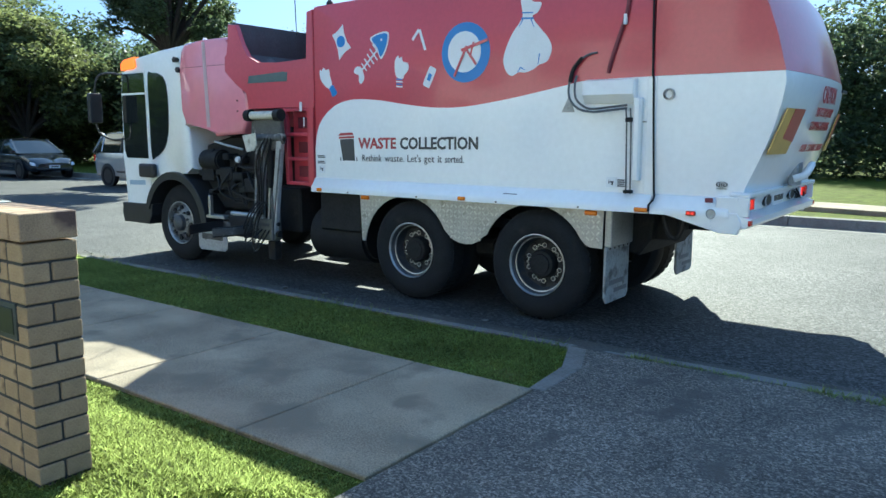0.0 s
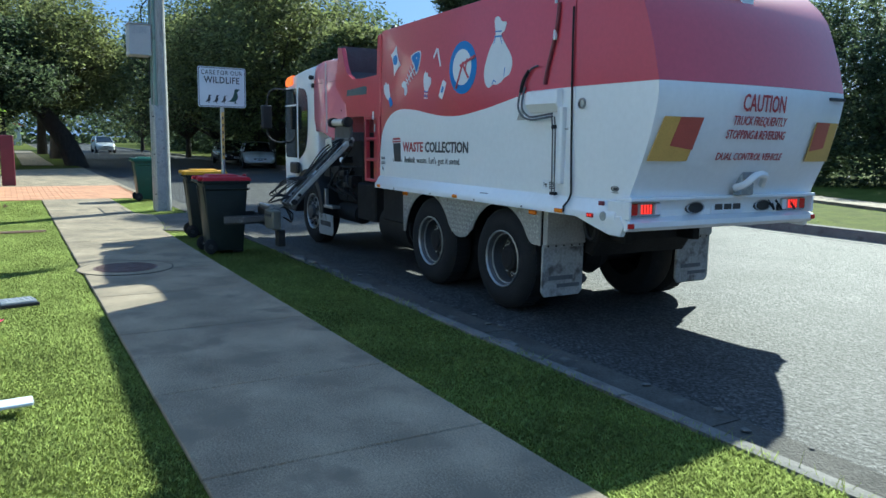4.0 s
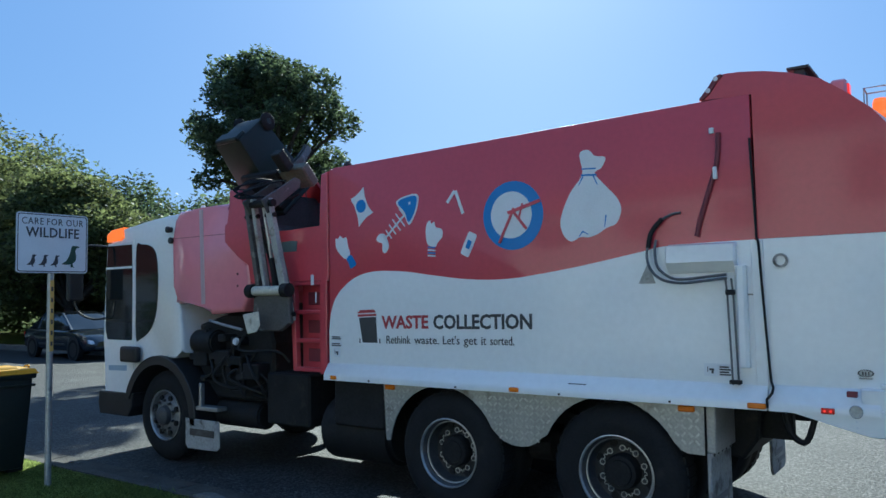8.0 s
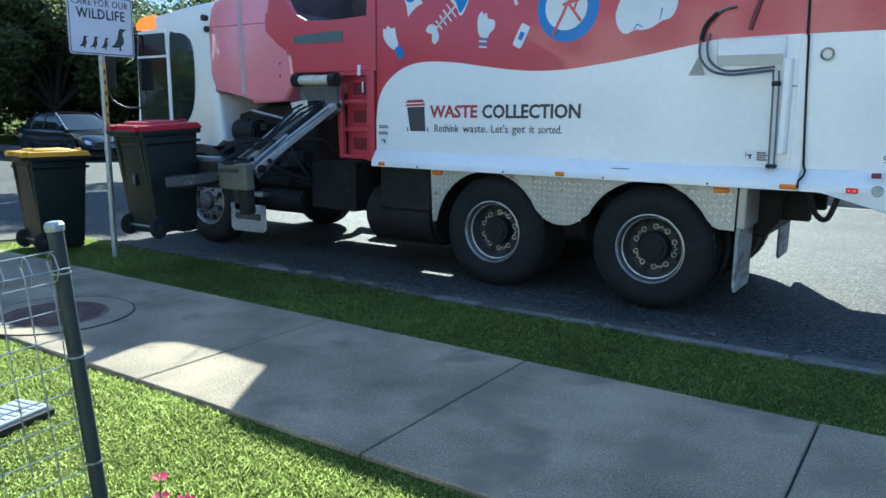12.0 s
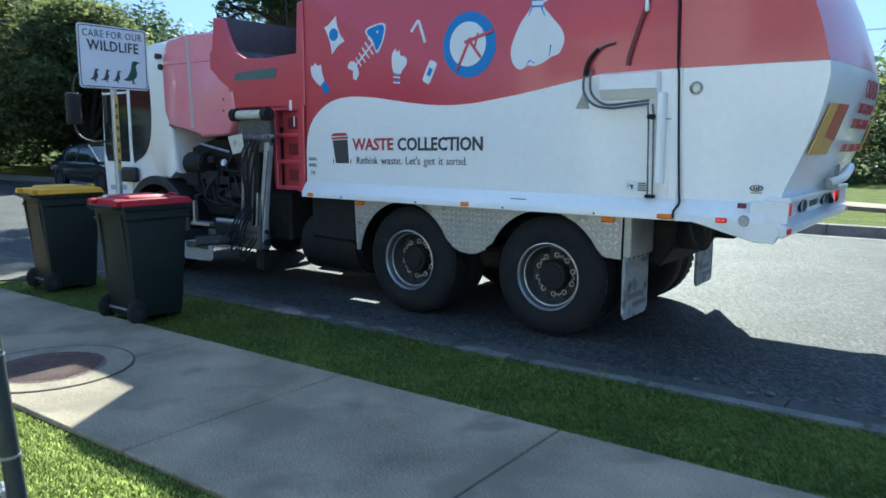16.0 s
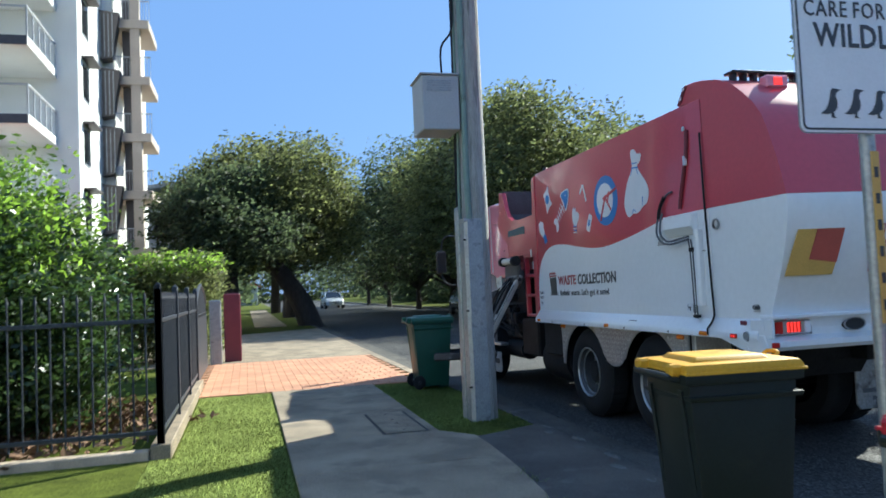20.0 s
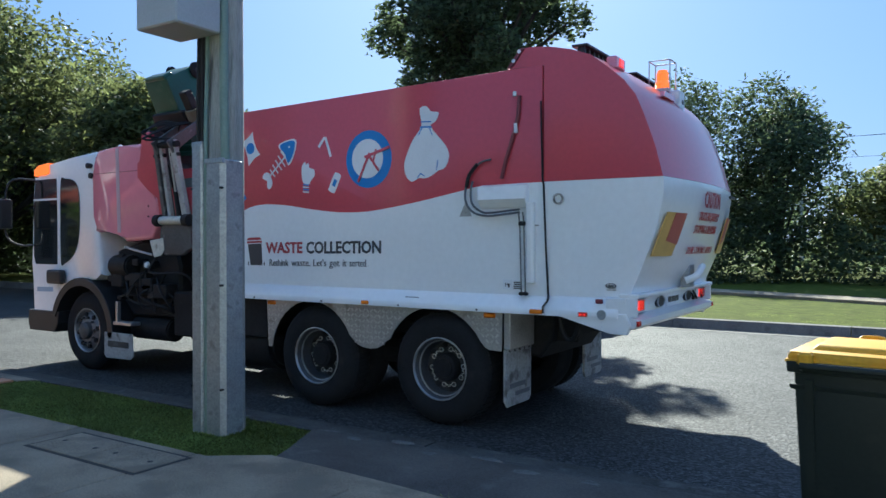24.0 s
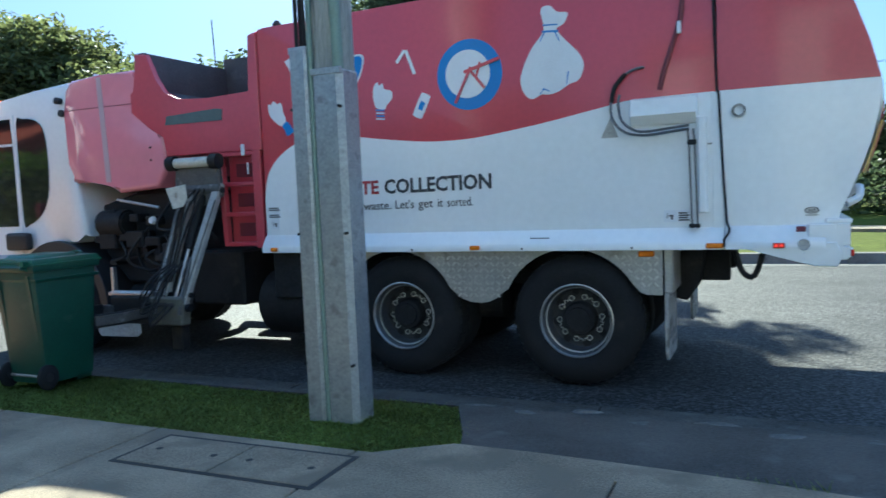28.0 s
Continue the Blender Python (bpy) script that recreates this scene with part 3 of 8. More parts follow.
# tailgate
prof_up = [(3.668, 1.963), (3.668, 2.88), (3.34, 2.89), (3.4, 2.955), (3.45, 3.025), (3.5, 3.04), (3.6, 3.036), (3.74, 3.015), (3.9, 2.975), (4.06, 2.91), (4.2, 2.8), (4.32, 2.69), (4.41, 2.57), (4.48, 2.4), (4.55, 2.2), (4.612, 1.963)]
prof_lo = [(3.668, 0.93), (3.668, 1.961), (4.612, 1.961), (4.62, 1.88), (4.6, 1.75), (4.565, 1.6), (4.51, 1.43), (4.45, 1.28), (4.39, 1.14), (4.35, 0.96), (4.34, 0.93)]


def bowed(co):
    """The tailgate's rear face is barrelled: it stands out most at half width."""
    u = co.y / W * 2 - 1
    w = min(1.0, max(0.0, (co.x - 3.85) / 0.6)) * min(1.0, max(0.0, (co.z - 0.96) / 0.45))
    return Vector((co.x + 0.09 * (1 - u * u) * w, co.y, co.z))


def loft(profile, n=14):
    bm = bmesh.new()
    rows = []
    for i in range(n + 1):
        y = W * i / n
        rows.append([bm.verts.new(bowed(Vector((x, y, z)))) for x, z in profile])
    for p, q in zip(rows, rows[1:]):
        for k in range(len(profile)):
            j = (k + 1) % len(profile)
            bm.faces.new((p[k], p[j], q[j], q[k]))
    bm.faces.new(rows[0])
    bm.faces.new(rows[-1])
    return bm


tail = part("tailgate", loft(prof_up), M["red"], truck, "rounded red tailgate", smooth=True)
part("tailgate_panel", loft(prof_lo), M["white"], tail, "white lower tailgate panel", smooth=True)
part("tailgate_seal", tube([(3.648, -0.014, 2.6), (3.655, -0.016, 2.32), (3.666, -0.018, 1.97), (3.676, -0.022, 1.94), (3.684, -0.022, 1.73), (3.702, -0.022, 1.33), (3.716, -0.022, 1.085), (3.732, -0.05, 1.05), (3.728, -0.065, 1.02), (3.7, -0.084, 0.98), (3.7, -0.086, 0.93)], 0.0085, 6), M["hose"], tail, "dark rubber joint hose")
part("tailgate_hinge", box(3.628, 3.7, -0.012, 0.0, 0.96, 1.955, 0.004), M["white"], tail, "white joint strip")
# sill rail and its marker lamps
RAIL = [(0.0, 1.062), (-0.018, 1.05), (-0.07, 0.968), (-0.077, 0.955), (-0.077, 0.912), (0.06, 0.912), (0.06, 1.062)]
for xa, xb in ((-0.04, 3.696), (3.704, 4.3)):
    part("sill_rail", prism(RAIL, "x", xa, xb, 0.003), M["white"], truck, "white folded sill rail", smooth=True)
    part("sill_rail", prism([(W - a, b) for a, b in RAIL], "x", xa, xb, 0.003), M["white"], truck, "white folded sill rail", smooth=True)
for x, w in ((0.09, 0.035), (1.93, 0.04), (3.64, 0.055)):
    part("marker_lamp", box(x - w, x + w, -0.096, -0.075, 0.922, 0.956, 0.007), M["amber"], truck, "small amber marker lamp")
for x in (0.5, 1.4, 2.3, 3.1):
    part("rail_bolt", cyl((x, -0.083, 0.928), (x, -0.075, 0.928), 0.008, n=8), M["chassis"], truck)
part("rail_scuff", box(2.36, 2.5, -0.052, -0.036, 1.0, 1.006), M["ink"], truck, "dark scuff on the sill rail")
# tread-plate skirt with two wheel arches
HUBS = (1.246, 2.668)
HUB_Z = 0.385


def arc(cx, cz, r, a0, a1, n=14):
    return [(cx + r * math.cos(radians(a0 + (a1 - a0) * i / n)), cz + r * math.sin(radians(a0 + (a1 - a0) * i / n))) for i in range(n + 1)]


ARCHES = ((1.205, 0.385, 0.532), (2.635, 0.39, 0.53))


def skirt_at(y0, y1):
    (xa, za, ra), (xb, zb, rb) = ARCHES
    lo = [(0.628, 0.434), (0.667, 0.436)] + arc(xa, za, ra, 162, 26) + [(1.735, 0.575), (1.785, 0.537), (1.85, 0.515), (1.93, 0.508), (2.0, 0.517), (2.06, 0.545), (2.105, 0.585)] + arc(xb, zb, rb, 155, 30) + [(3.14, 0.607), (3.18, 0.592), (3.29, 0.588)]
    return prism([(3.295, 0.93), (0.6, 0.93)] + lo, "y", y0, y1)


skirt = part("wheel_skirt", skirt_at(-0.004, 0.01), M["plate"], truck, "dull tread-plate skirt over the rear wheels")
part("wheel_skirt", skirt_at(W - 0.01, W + 0.004), M["plate"], truck, "dull tread-plate skirt over the rear wheels")
bars = bmesh.new()
rng = random.Random(3)
for i in range(59):
    for j in range(9):
        x, z = 0.64 + i * 0.045, 0.52 + j * 0.048
        if all((x - cx) ** 2 + (z - cz) ** 2 > (r + 0.03) ** 2 for cx, cz, r in ARCHES) and z < 0.9 and not (1.76 < x < 2.1 and z < 0.545) and not (x > 3.1 and z < 0.63):
            a = 45 if (i + j) % 2 else -45
            mm = Matrix.Translation((x, -0.006, z)) @ Matrix.Rotation(radians(a), 4, "Y") @ Matrix.Diagonal((0.036, 0.006, 0.013, 1))
            bmesh.ops.create_cube(bars, size=1.0, matrix=mm)
tagged(part("tread_relief", bars, M["tread"], skirt), kind="stuff")
for x in (0.68, 3.185):
    part("marker_lamp", box(x - 0.055, x + 0.055, -0.025, -0.004, 0.86, 0.9, 0.008), M["amber"], truck, "amber side marker lamp")
# side graphics
ICON_Y0, ICON_Y1 = -0.0035, 0.002


def decal(name, pts, material, parent, lift=0.0, label=""):
    return part(name, prism(pts, "y", ICON_Y0 - lift, ICON_Y1), material, parent, label)


def ring_pts(cx, cz, r, n=40, sx=1.0):
    return [(cx + sx * r * math.cos(2 * math.pi * k / n), cz + r * math.sin(2 * math.pi * k / n)) for k in range(n)]


def stroke(name, a, b, w, material, parent, lift=0.0, taper=1.0):
    """A straight printed bar from a to b."""
    d = Vector((b[0] - a[0], b[1] - a[1]))
    n = Vector((-d.y, d.x)).normalized() * (w / 2)
    return decal(name, [(a[0] + n.x, a[1] + n.y), (a[0] - n.x, a[1] - n.y), (b[0] - n.x * taper, b[1] - n.y * taper), (b[0] + n.x * taper, b[1] + n.y * taper)], material, parent, lift)


def soft_shape(pts, n=4):
    """A closed printed outline, rounded through its corners."""
    v = [Vector((x, 0, z)) for x, z in pts]
    m = len(v)
    out = []
    for i in range(m):
        a, b, c, d = v[i - 1], v[i], v[(i + 1) % m], v[(i + 2) % m]
        for k in range(n):
            t = k / n
            q = 0.5 * (2 * b + (c - a) * t + (2 * a - 5 * b + 4 * c - d) * t * t + (3 * b - a - 3 * c + d) * t ** 3)
            out.append((q.x, q.z))
    return out


gr = part("graphic_plate_ring", prism(ring_pts(1.908, 2.245, 0.264), "y", -0.003, 0.002), M["print_blue"], truck, "printed blue ring with a broken white plate")
decal("plate_white", ring_pts(1.896, 2.25, 0.18), M["print_white"], gr, 0.002)
for a, b, w in (((1.79, 2.04), (1.925, 2.3), 0.02), ((1.87, 2.265), (2.15, 2.34), 0.024), ((1.91, 2.285), (2.03, 2.135), 0.02), ((2.0, 2.33), (1.965, 2.215), 0.014)):
    stroke("red_stroke", a, b, w, M["red"], gr, 0.004 + 0.0012 * w / 0.004)
bg = decal("graphic_bag", soft_shape([(2.314, 2.188), (2.389, 2.36), (2.478, 2.468), (2.497, 2.526), (2.478, 2.648), (2.545, 2.668), (2.598, 2.618), (2.675, 2.6), (2.645, 2.53), (2.592, 2.494), (2.667, 2.4), (2.752, 2.305), (2.781, 2.217), (2.742, 2.125), (2.672, 2.1), (2.593, 2.056), (2.524, 2.04), (2.467, 2.045), (2.392, 2.018), (2.33, 2.075)]), M["print_white"], truck, 0.0, "printed white tied rubbish bag")
stroke("bag_tie", (2.485, 2.49), (2.605, 2.482), 0.014, M["print_blue"], bg, 0.002)
stroke("bag_tie", (2.49, 2.535), (2.6, 2.528), 0.01, M["print_blue"], bg, 0.002)
for a, b in (((2.5, 2.48), (2.465, 2.42)), ((2.58, 2.478), (2.61, 2.41)), ((2.668, 2.19), (2.655, 2.105)), ((2.485, 2.085), (2.455, 2.045)), ((2.485, 2.085), (2.53, 2.062))):
    stroke("bag_fold", a, b, 0.011, M["print_blue"], bg, 0.002, 0.4)
fl = decal("graphic_packet", [(0.245, 2.519), (0.3, 2.54), (0.352, 2.575), (0.398, 2.614), (0.41, 2.53), (0.45, 2.44), (0.505, 2.378), (0.43, 2.345), (0.38, 2.305), (0.34, 2.266), (0.325, 2.36), (0.29, 2.45)], M["print_white"], truck, 0.0, "printed white packet")
decal("packet_dot", ring_pts(0.368, 2.446, 0.058, 20), M["print_blue"], fl, 0.002)
ds = decal("graphic_bone", soft_shape([(0.055, 2.175), (0.085, 2.172), (0.11, 2.2), (0.15, 2.172), (0.186, 2.18), (0.205, 2.1), (0.228, 2.03), (0.18, 1.985), (0.1, 2.04), (0.06, 2.1)]), M["print_white"], truck, 0.0, "printed white drumstick with a blue end")
decal("bone_end", soft_shape([(0.19, 1.985), (0.24, 2.02), (0.275, 1.98), (0.302, 1.935), (0.27, 1.912), (0.235, 1.9), (0.215, 1.945)]), M["print_blue"], ds, 0.002)
fish = stroke("graphic_fishbone", (0.87, 2.345), (0.635, 2.14), 0.016, M["print_white"], truck)
tagged(fish, "printed white fish skeleton with a blue head")
for k in range(5):
    cx, cz = 0.68 + 0.043 * k, 2.178 + 0.0375 * k
    l = 0.05 + 0.008 * k
    stroke("rib", (cx - l * 0.66, cz + l * 0.75), (cx + l * 0.66, cz - l * 0.75), 0.012, M["print_white"], fish)
decal("fish_tail", soft_shape([(0.54, 2.14), (0.575, 2.185), (0.63, 2.182), (0.66, 2.14), (0.68, 2.07), (0.64, 2.018), (0.608, 2.04), (0.607, 2.1), (0.57, 2.115)]), M["print_white"], fish)
decal("fish_head_edge", soft_shape([(0.765, 2.445), (0.88, 2.492), (1.002, 2.488), (0.985, 2.36), (0.905, 2.242), (0.85, 2.345)]), M["print_white"], fish, 0.001)
decal("fish_head", soft_shape([(0.787, 2.44), (0.885, 2.478), (0.987, 2.474), (0.97, 2.36), (0.902, 2.266), (0.86, 2.355)]), M["print_blue"], fish, 0.003)
decal("fish_eye", ring_pts(0.915, 2.425, 0.011, 10), M["print_white"], fish, 0.005)
st = stroke("graphic_straw", (1.383, 2.485), (1.452, 2.295), 0.026, M["print_white"], truck)
tagged(st, "printed white bent straw")
stroke("straw_top", (1.375, 2.484), (1.3, 2.395), 0.026, M["print_white"], st, 0.001)
bulb = decal("graphic_bulb", soft_shape([(1.1, 2.065), (1.078, 2.15), (1.085, 2.225), (1.12, 2.264), (1.135, 2.235), (1.165, 2.25), (1.18, 2.205), (1.24, 2.185), (1.245, 2.125), (1.195, 2.075), (1.175, 2.045)]), M["print_white"], truck, 0.0, "printed white broken light bulb")
for k in range(4):
    stroke("bulb_thread", (1.097, 2.045 - k * 0.023), (1.172, 2.037 - k * 0.023), 0.013, M["print_blue"] if k % 2 == 0 else M["print_white"], bulb, 0.002)
pa = decal("graphic_plaster", soft_shape([(1.5, 2.135), (1.53, 2.14), (1.573, 2.118), (1.572, 2.09), (1.503, 1.958), (1.478, 1.95), (1.43, 1.975), (1.432, 2.005)], 3), M["print_white"], truck, 0.0, "printed white and blue plaster")
stroke("plaster_pad", (1.517, 2.075), (1.487, 2.015), 0.04, M["print_blue"], pa, 0.002)
# wheelie-bin emblem and lettering on the white panel
em = decal("graphic_bin", [(0.332, 1.464), (0.528, 1.472), (0.542, 1.25), (0.372, 1.248)], M["ink"], truck, 0.004, "printed dark wheelie bin with a red lid")
decal("bin_lid", [(0.318, 1.472), (0.534, 1.48), (0.532, 1.5), (0.32, 1.492)], M["print_red"], em, 0.005)
decal("bin_lid", [(0.312, 1.502), (0.53, 1.51), (0.505, 1.535), (0.345, 1.53)], M["print_red"], em, 0.005)
for xa in (0.335, 0.562):
    decal("bin_stand", [(xa, 1.246), (xa + 0.013, 1.246), (xa + 0.01, 1.285), (xa, 1.285)], M["ink"], em, 0.004)


def side_text(body, x0, x1, z0, z1, material, label, bold=0.0):
    """Lettering set between two ends and from its baseline to its capitals' height, rising with the truck's floor."""
    ob = text_mesh(body, 0.2, SIDE, material, "lettering_word", truck, label, 1.0, bold=bold)
    vs = ob.data.vertices
    xs = [v.co.x for v in vs]
    cap = 0.2 * 0.688
    lo, hi = min(xs), max(xs)
    for v in vs:
        x = x0 + (v.co.x - lo) * (x1 - x0) / (hi - lo)
        v.co = Vector((x, v.co.y - 0.009, z0 + v.co.z * (z1 - z0) / cap + 0.01 * (x - 0.6)))
    return ob


side_text("WASTE", 0.592, 1.093, 1.376, 1.478, M["print_red"], "dark red printed lettering", 0.0055)
side_text("COLLECTION", 1.143, 2.058, 1.372, 1.48, M["ink"], "dark grey printed lettering", 0.0055)
for w, xa, xb in (("Rethink", 0.645, 0.905), ("waste.", 0.945, 1.195), ("Let's", 1.237, 1.4), ("get", 1.44, 1.565), ("it", 1.607, 1.65), ("sorted.", 1.688, 1.9)):
    side_text(w, xa, xb, 1.246, 1.313, M["ink"], "dark grey printed lettering")
# small warning stickers
for x, z, w, h in ((0.0, 1.265, 0.125, 0.035), (0.0, 1.205, 0.125, 0.04), (0.02, 1.115, 0.085, 0.08), (3.31, 1.1, 0.085, 0.08), (3.4, 1.1, 0.085, 0.08)):
    sk = part("sticker", box(x, x + w, -0.011, -0.004, z, z + h), M["print_white"], truck, "small warning sticker")
    if h > 0.06 and x < 3.35:
        for q in ((0.25, 0.3, 0.3, 0.75), (0.4, 0.45, 0.75, 0.6), (0.55, 0.2, 0.7, 0.5)):
            part("sticker_print", box(x + w * q[0], x + w * q[2], -0.0135, -0.01, z + h * min(q[1], q[3]), z + h * max(q[1], q[3])), M["ink"], sk)
    else:
        for k in range(2 if h < 0.06 else 4):
            part("sticker_print", box(x + 0.008, x + w - 0.008 - 0.012 * (k % 2), -0.0135, -0.01, z + 0.006 + k * 0.016, z + 0.016 + k * 0.016), M["ink"], sk)
part("side_patch", prism([(2.89, 1.70), (2.96, 1.84), (3.01, 1.70)], "y", -0.009, -0.004), M["flap"], truck, "faded triangular sticker")
# cowl box and hydraulic pipes on the side
part("pipe_cover", prism([(-0.001, 1.955), (-0.07, 1.94), (-0.08, 1.83), (-0.03, 1.765), (0.0, 1.76)], "x", 3.1, 3.545, 0.01), M["white"], truck, "raised white pipe cover")
part("pipe_cover", prism([(3.535, -0.05), (3.55, -0.065), (3.585, -0.065), (3.6, -0.05), (3.6, 0.0), (3.535, 0.0)], "z", 1.16, 1.8, 0.006), M["white"], truck, "white vertical duct")
part("duct_clip", box(3.6, 3.63, -0.02, 0.0, 1.612, 1.622), M["flap"], truck)
for k, pts in enumerate((((3.2, 2.162), (3.14, 2.155), (3.075, 2.125), (3.0, 2.043), (2.97, 1.905), (2.998, 1.8), (3.075, 1.724), (3.2, 1.698), (3.34, 1.708), (3.49, 1.722)), ((3.03, 1.99), (3.022, 1.923), (3.05, 1.805), (3.135, 1.735), (3.22, 1.722), (3.34, 1.732), (3.49, 1.745)))):
    part("hydraulic_pipe", tube(curve_pts([(x, -0.022 - 0.05 * min(1.0, max(0.0, (2.0 - z) / 0.2)), z) for x, z in pts], 4), 0.0095, 8), M["pipe"], truck, "bent dark grey hydraulic hose")
part("pipe_sleeve", tube(curve_pts([(3.075, -0.025, 2.13), (3.0, -0.028, 2.045), (2.975, -0.035, 1.94)], 4), 0.017, 8), M["hose"], truck, "black hose sleeve")
for x in (3.487, 3.523):
    part("hydraulic_pipe", tube([(x - 0.006, -0.07, 1.72), (x, -0.06, 1.62), (x + 0.012, -0.055, 1.055)], 0.0065, 8), M["pipe"], truck, "thin dark vertical pipe")
part("pipe_union", box(3.476, 3.536, -0.072, -0.05, 1.615, 1.65, 0.006), M["hose"], truck)
part("pipe_clamp", box(3.478, 3.55, -0.066, -0.03, 1.06, 1.085, 0.004), M["hose"], truck)
part("tailgate_strut", tube(curve_pts([(3.458, -0.012, 2.66), (3.442, -0.016, 2.467), (3.387, -0.016, 2.29), (3.327, -0.016, 2.111), (3.298, -0.014, 2.0)], 4), 0.017, 8), M["maroon"], truck, "dark maroon tailgate strut")
part("strut_pin", box(3.42, 3.445, -0.04, -0.01, 2.36, 2.44, 0.004), M["print_white"], truck)
part("strut_clip", box(3.40, 3.43, -0.02, -0.004, 2.66, 2.7, 0.004), M["print_white"], truck)
part("hump_plate", prism([(3.345, 2.9), (3.4, 2.962), (3.45, 3.03), (3.485, 3.044), (3.5, 3.03), (3.46, 2.99), (3.41, 2.92), (3.37, 2.89)], "y", -0.012, 0.02, 0.003), M["maroon"], tail, "dark hinge bracket at the hump")
for x, z in ((3.405, 2.945), (3.455, 3.015)):
    part("hinge_bolt", cyl((x, -0.018, z), (x, -0.01, z), 0.016, n=10), M["print_white"], tail)
part("side_ring", lathe([(0.03, 0), (0.044, 0), (0.044, 0.012), (0.03, 0.012)], Matrix.Translation((3.797, -0.008, 1.822)) @ Matrix.Rotation(radians(90), 4, "X"), 18), M["flap"], tail, "round recessed fitting")
# rear lower wing, bumper, lights
wing = [(3.704, 0.93), (3.86, 0.912), (4.06, 0.85), (4.24, 0.8), (4.365, 0.798), (4.4, 0.87), (4.36, 0.955)]
part("rear_wing", prism(wing, "y", -0.07, -0.02, 0.006), M["white"], truck, "white rear corner plate")
part("rear_wing", prism(wing, "y", W - 0.05, W - 0.005, 0.006), M["white"], truck, "white rear corner plate")
bumper = part("rear_bumper", prism([(4.2, 0.84), (4.42, 0.84), (4.455, 0.87), (4.455, 0.91), (4.395, 0.93), (4.36, 0.94), (4.36, 1.07), (4.2, 1.07)], "y", -0.06, W - 0.03, 0.008), M["white"], truck, "white rear bumper beam")
for y, s in ((0.16, 1), (W - 0.25, -1)):
    part("lamp_recess", box(4.352, 4.368, y - 0.19, y + 0.19, 0.945, 1.062, 0.006), M["black"], bumper, "dark lamp recess")
    lb = part("tail_lamp", box(4.36, 4.392, y - 0.165, y + 0.165, 0.95, 1.057, 0.012), M["steel"], truck, "tail lamp cluster with lit red lens")
    part("lens", box(4.388, 4.397, y - 0.06 + 0.01 * s, y + 0.06 + 0.01 * s, 0.968, 1.04, 0.006), M["red_lit"], lb, "lit red lens")
    for k in range(4):
        part("lens_rib", box(4.4, 4.4045, y - 0.045 + k * 0.03 + 0.01 * s, y - 0.04 + k * 0.03 + 0.01 * s, 0.965, 1.043), M["red_lens"], lb)
    part("lens", box(4.388, 4.4, y - 0.12 * s - 0.035, y - 0.12 * s + 0.035, 0.96, 1.048, 0.006), M["red_lens"], lb, "dark red lens")
    part("lens", box(4.388, 4.4, y + 0.13 * s - 0.03, y + 0.13 * s + 0.03, 0.96, 1.048, 0.006), M["print_white"], lb, "clear lens")
    part("corner_reflector", box(4.44, 4.46, y - 0.2 * s - 0.03, y - 0.2 * s + 0.03, 0.865, 0.905, 0.005), M["red_lens"], bumper, "small red reflector")
part("bumper_lip", box(4.3, 4.452, -0.05, W - 0.03, 1.07, 1.1, 0.006), M["white"], bumper, "white folded upper lip")
part("bumper_cheek", box(4.3, 4.44, -0.055, -0.03, 0.93, 1.07, 0.005), M["white"], bumper)
part("bumper_cheek", box(4.3, 4.44, W - 0.055, W - 0.03, 0.93, 1.07, 0.005), M["white"], bumper)
for y in (0.72, 1.55):
    wl = part("work_light", lathe([(0.0, 0.03), (0.05, 0.03), (0.065, 0.015), (0.065, 0.0)], Matrix.Translation((4.358, y, 1.0)) @ Matrix.Rotation(radians(90), 4, "Y") @ Matrix.Diagonal((0.75, 1.6, 1, 1)), 20), M["black"], truck, "oval black rear light")
    part("rim", lathe([(0.055, 0.028), (0.06, 0.034), (0.066, 0.026)], Matrix.Translation((4.358, y, 1.0)) @ Matrix.Rotation(radians(90), 4, "Y") @ Matrix.Diagonal((0.75, 1.6, 1, 1)), 20), M["steel"], wl)
for y in (1.62, 1.72, 1.9):
    part("cable_loop", tube(curve_pts([(4.36, y, 1.06), (4.4, y + 0.02, 1.0), (4.4, y + 0.06, 0.96), (4.36, y + 0.08, 1.02)], 4), 0.009, 6), M["hose"], truck)
part("maker_mark", box(4.345, 4.358, 1.72, 1.9, 1.105, 1.135, 0.003), M["ink"], tail, "small dark maker's mark")
part("fleet_bar", box(4.62, 4.668, W - 0.26, W - 0.05, 1.89, 1.915), M["ink"], tail, "short dark fleet-code bar")
for y in (0.35, 1.25, 1.95):
    part("bolt", lathe([(0.0, 0.012), (0.014, 0.012), (0.018, 0.0)], Matrix.Translation((4.362, y, 1.1)) @ Matrix.Rotation(radians(90), 4, "Y"), 10), M["black"], tail)
npl = part("number_plate", box(4.362, 4.372, 0.92, 1.3, 0.94, 1.055, 0.004), M["print_white"], truck, "white number plate with dark bars")
for k in range(3):
    part("plate_bar", box(4.371, 4.375, 0.96 + k * 0.11, 1.05 + k * 0.11, 0.975, 1.03), M["ink"], npl)
part("latch_plate", box(4.44, 4.52, 1.08, 1.24, 1.1, 1.3, 0.01), M["galv"], tail, "grey latch bracket")
part("latch", tube(curve_pts([(4.5, 1.02, 1.16), (4.58, 1.06, 1.2), (4.6, 1.16, 1.27), (4.57, 1.3, 1.26), (4.5, 1.36, 1.18)], 4), 0.03, 8), M["white"], tail, "bent tailgate latch bar")
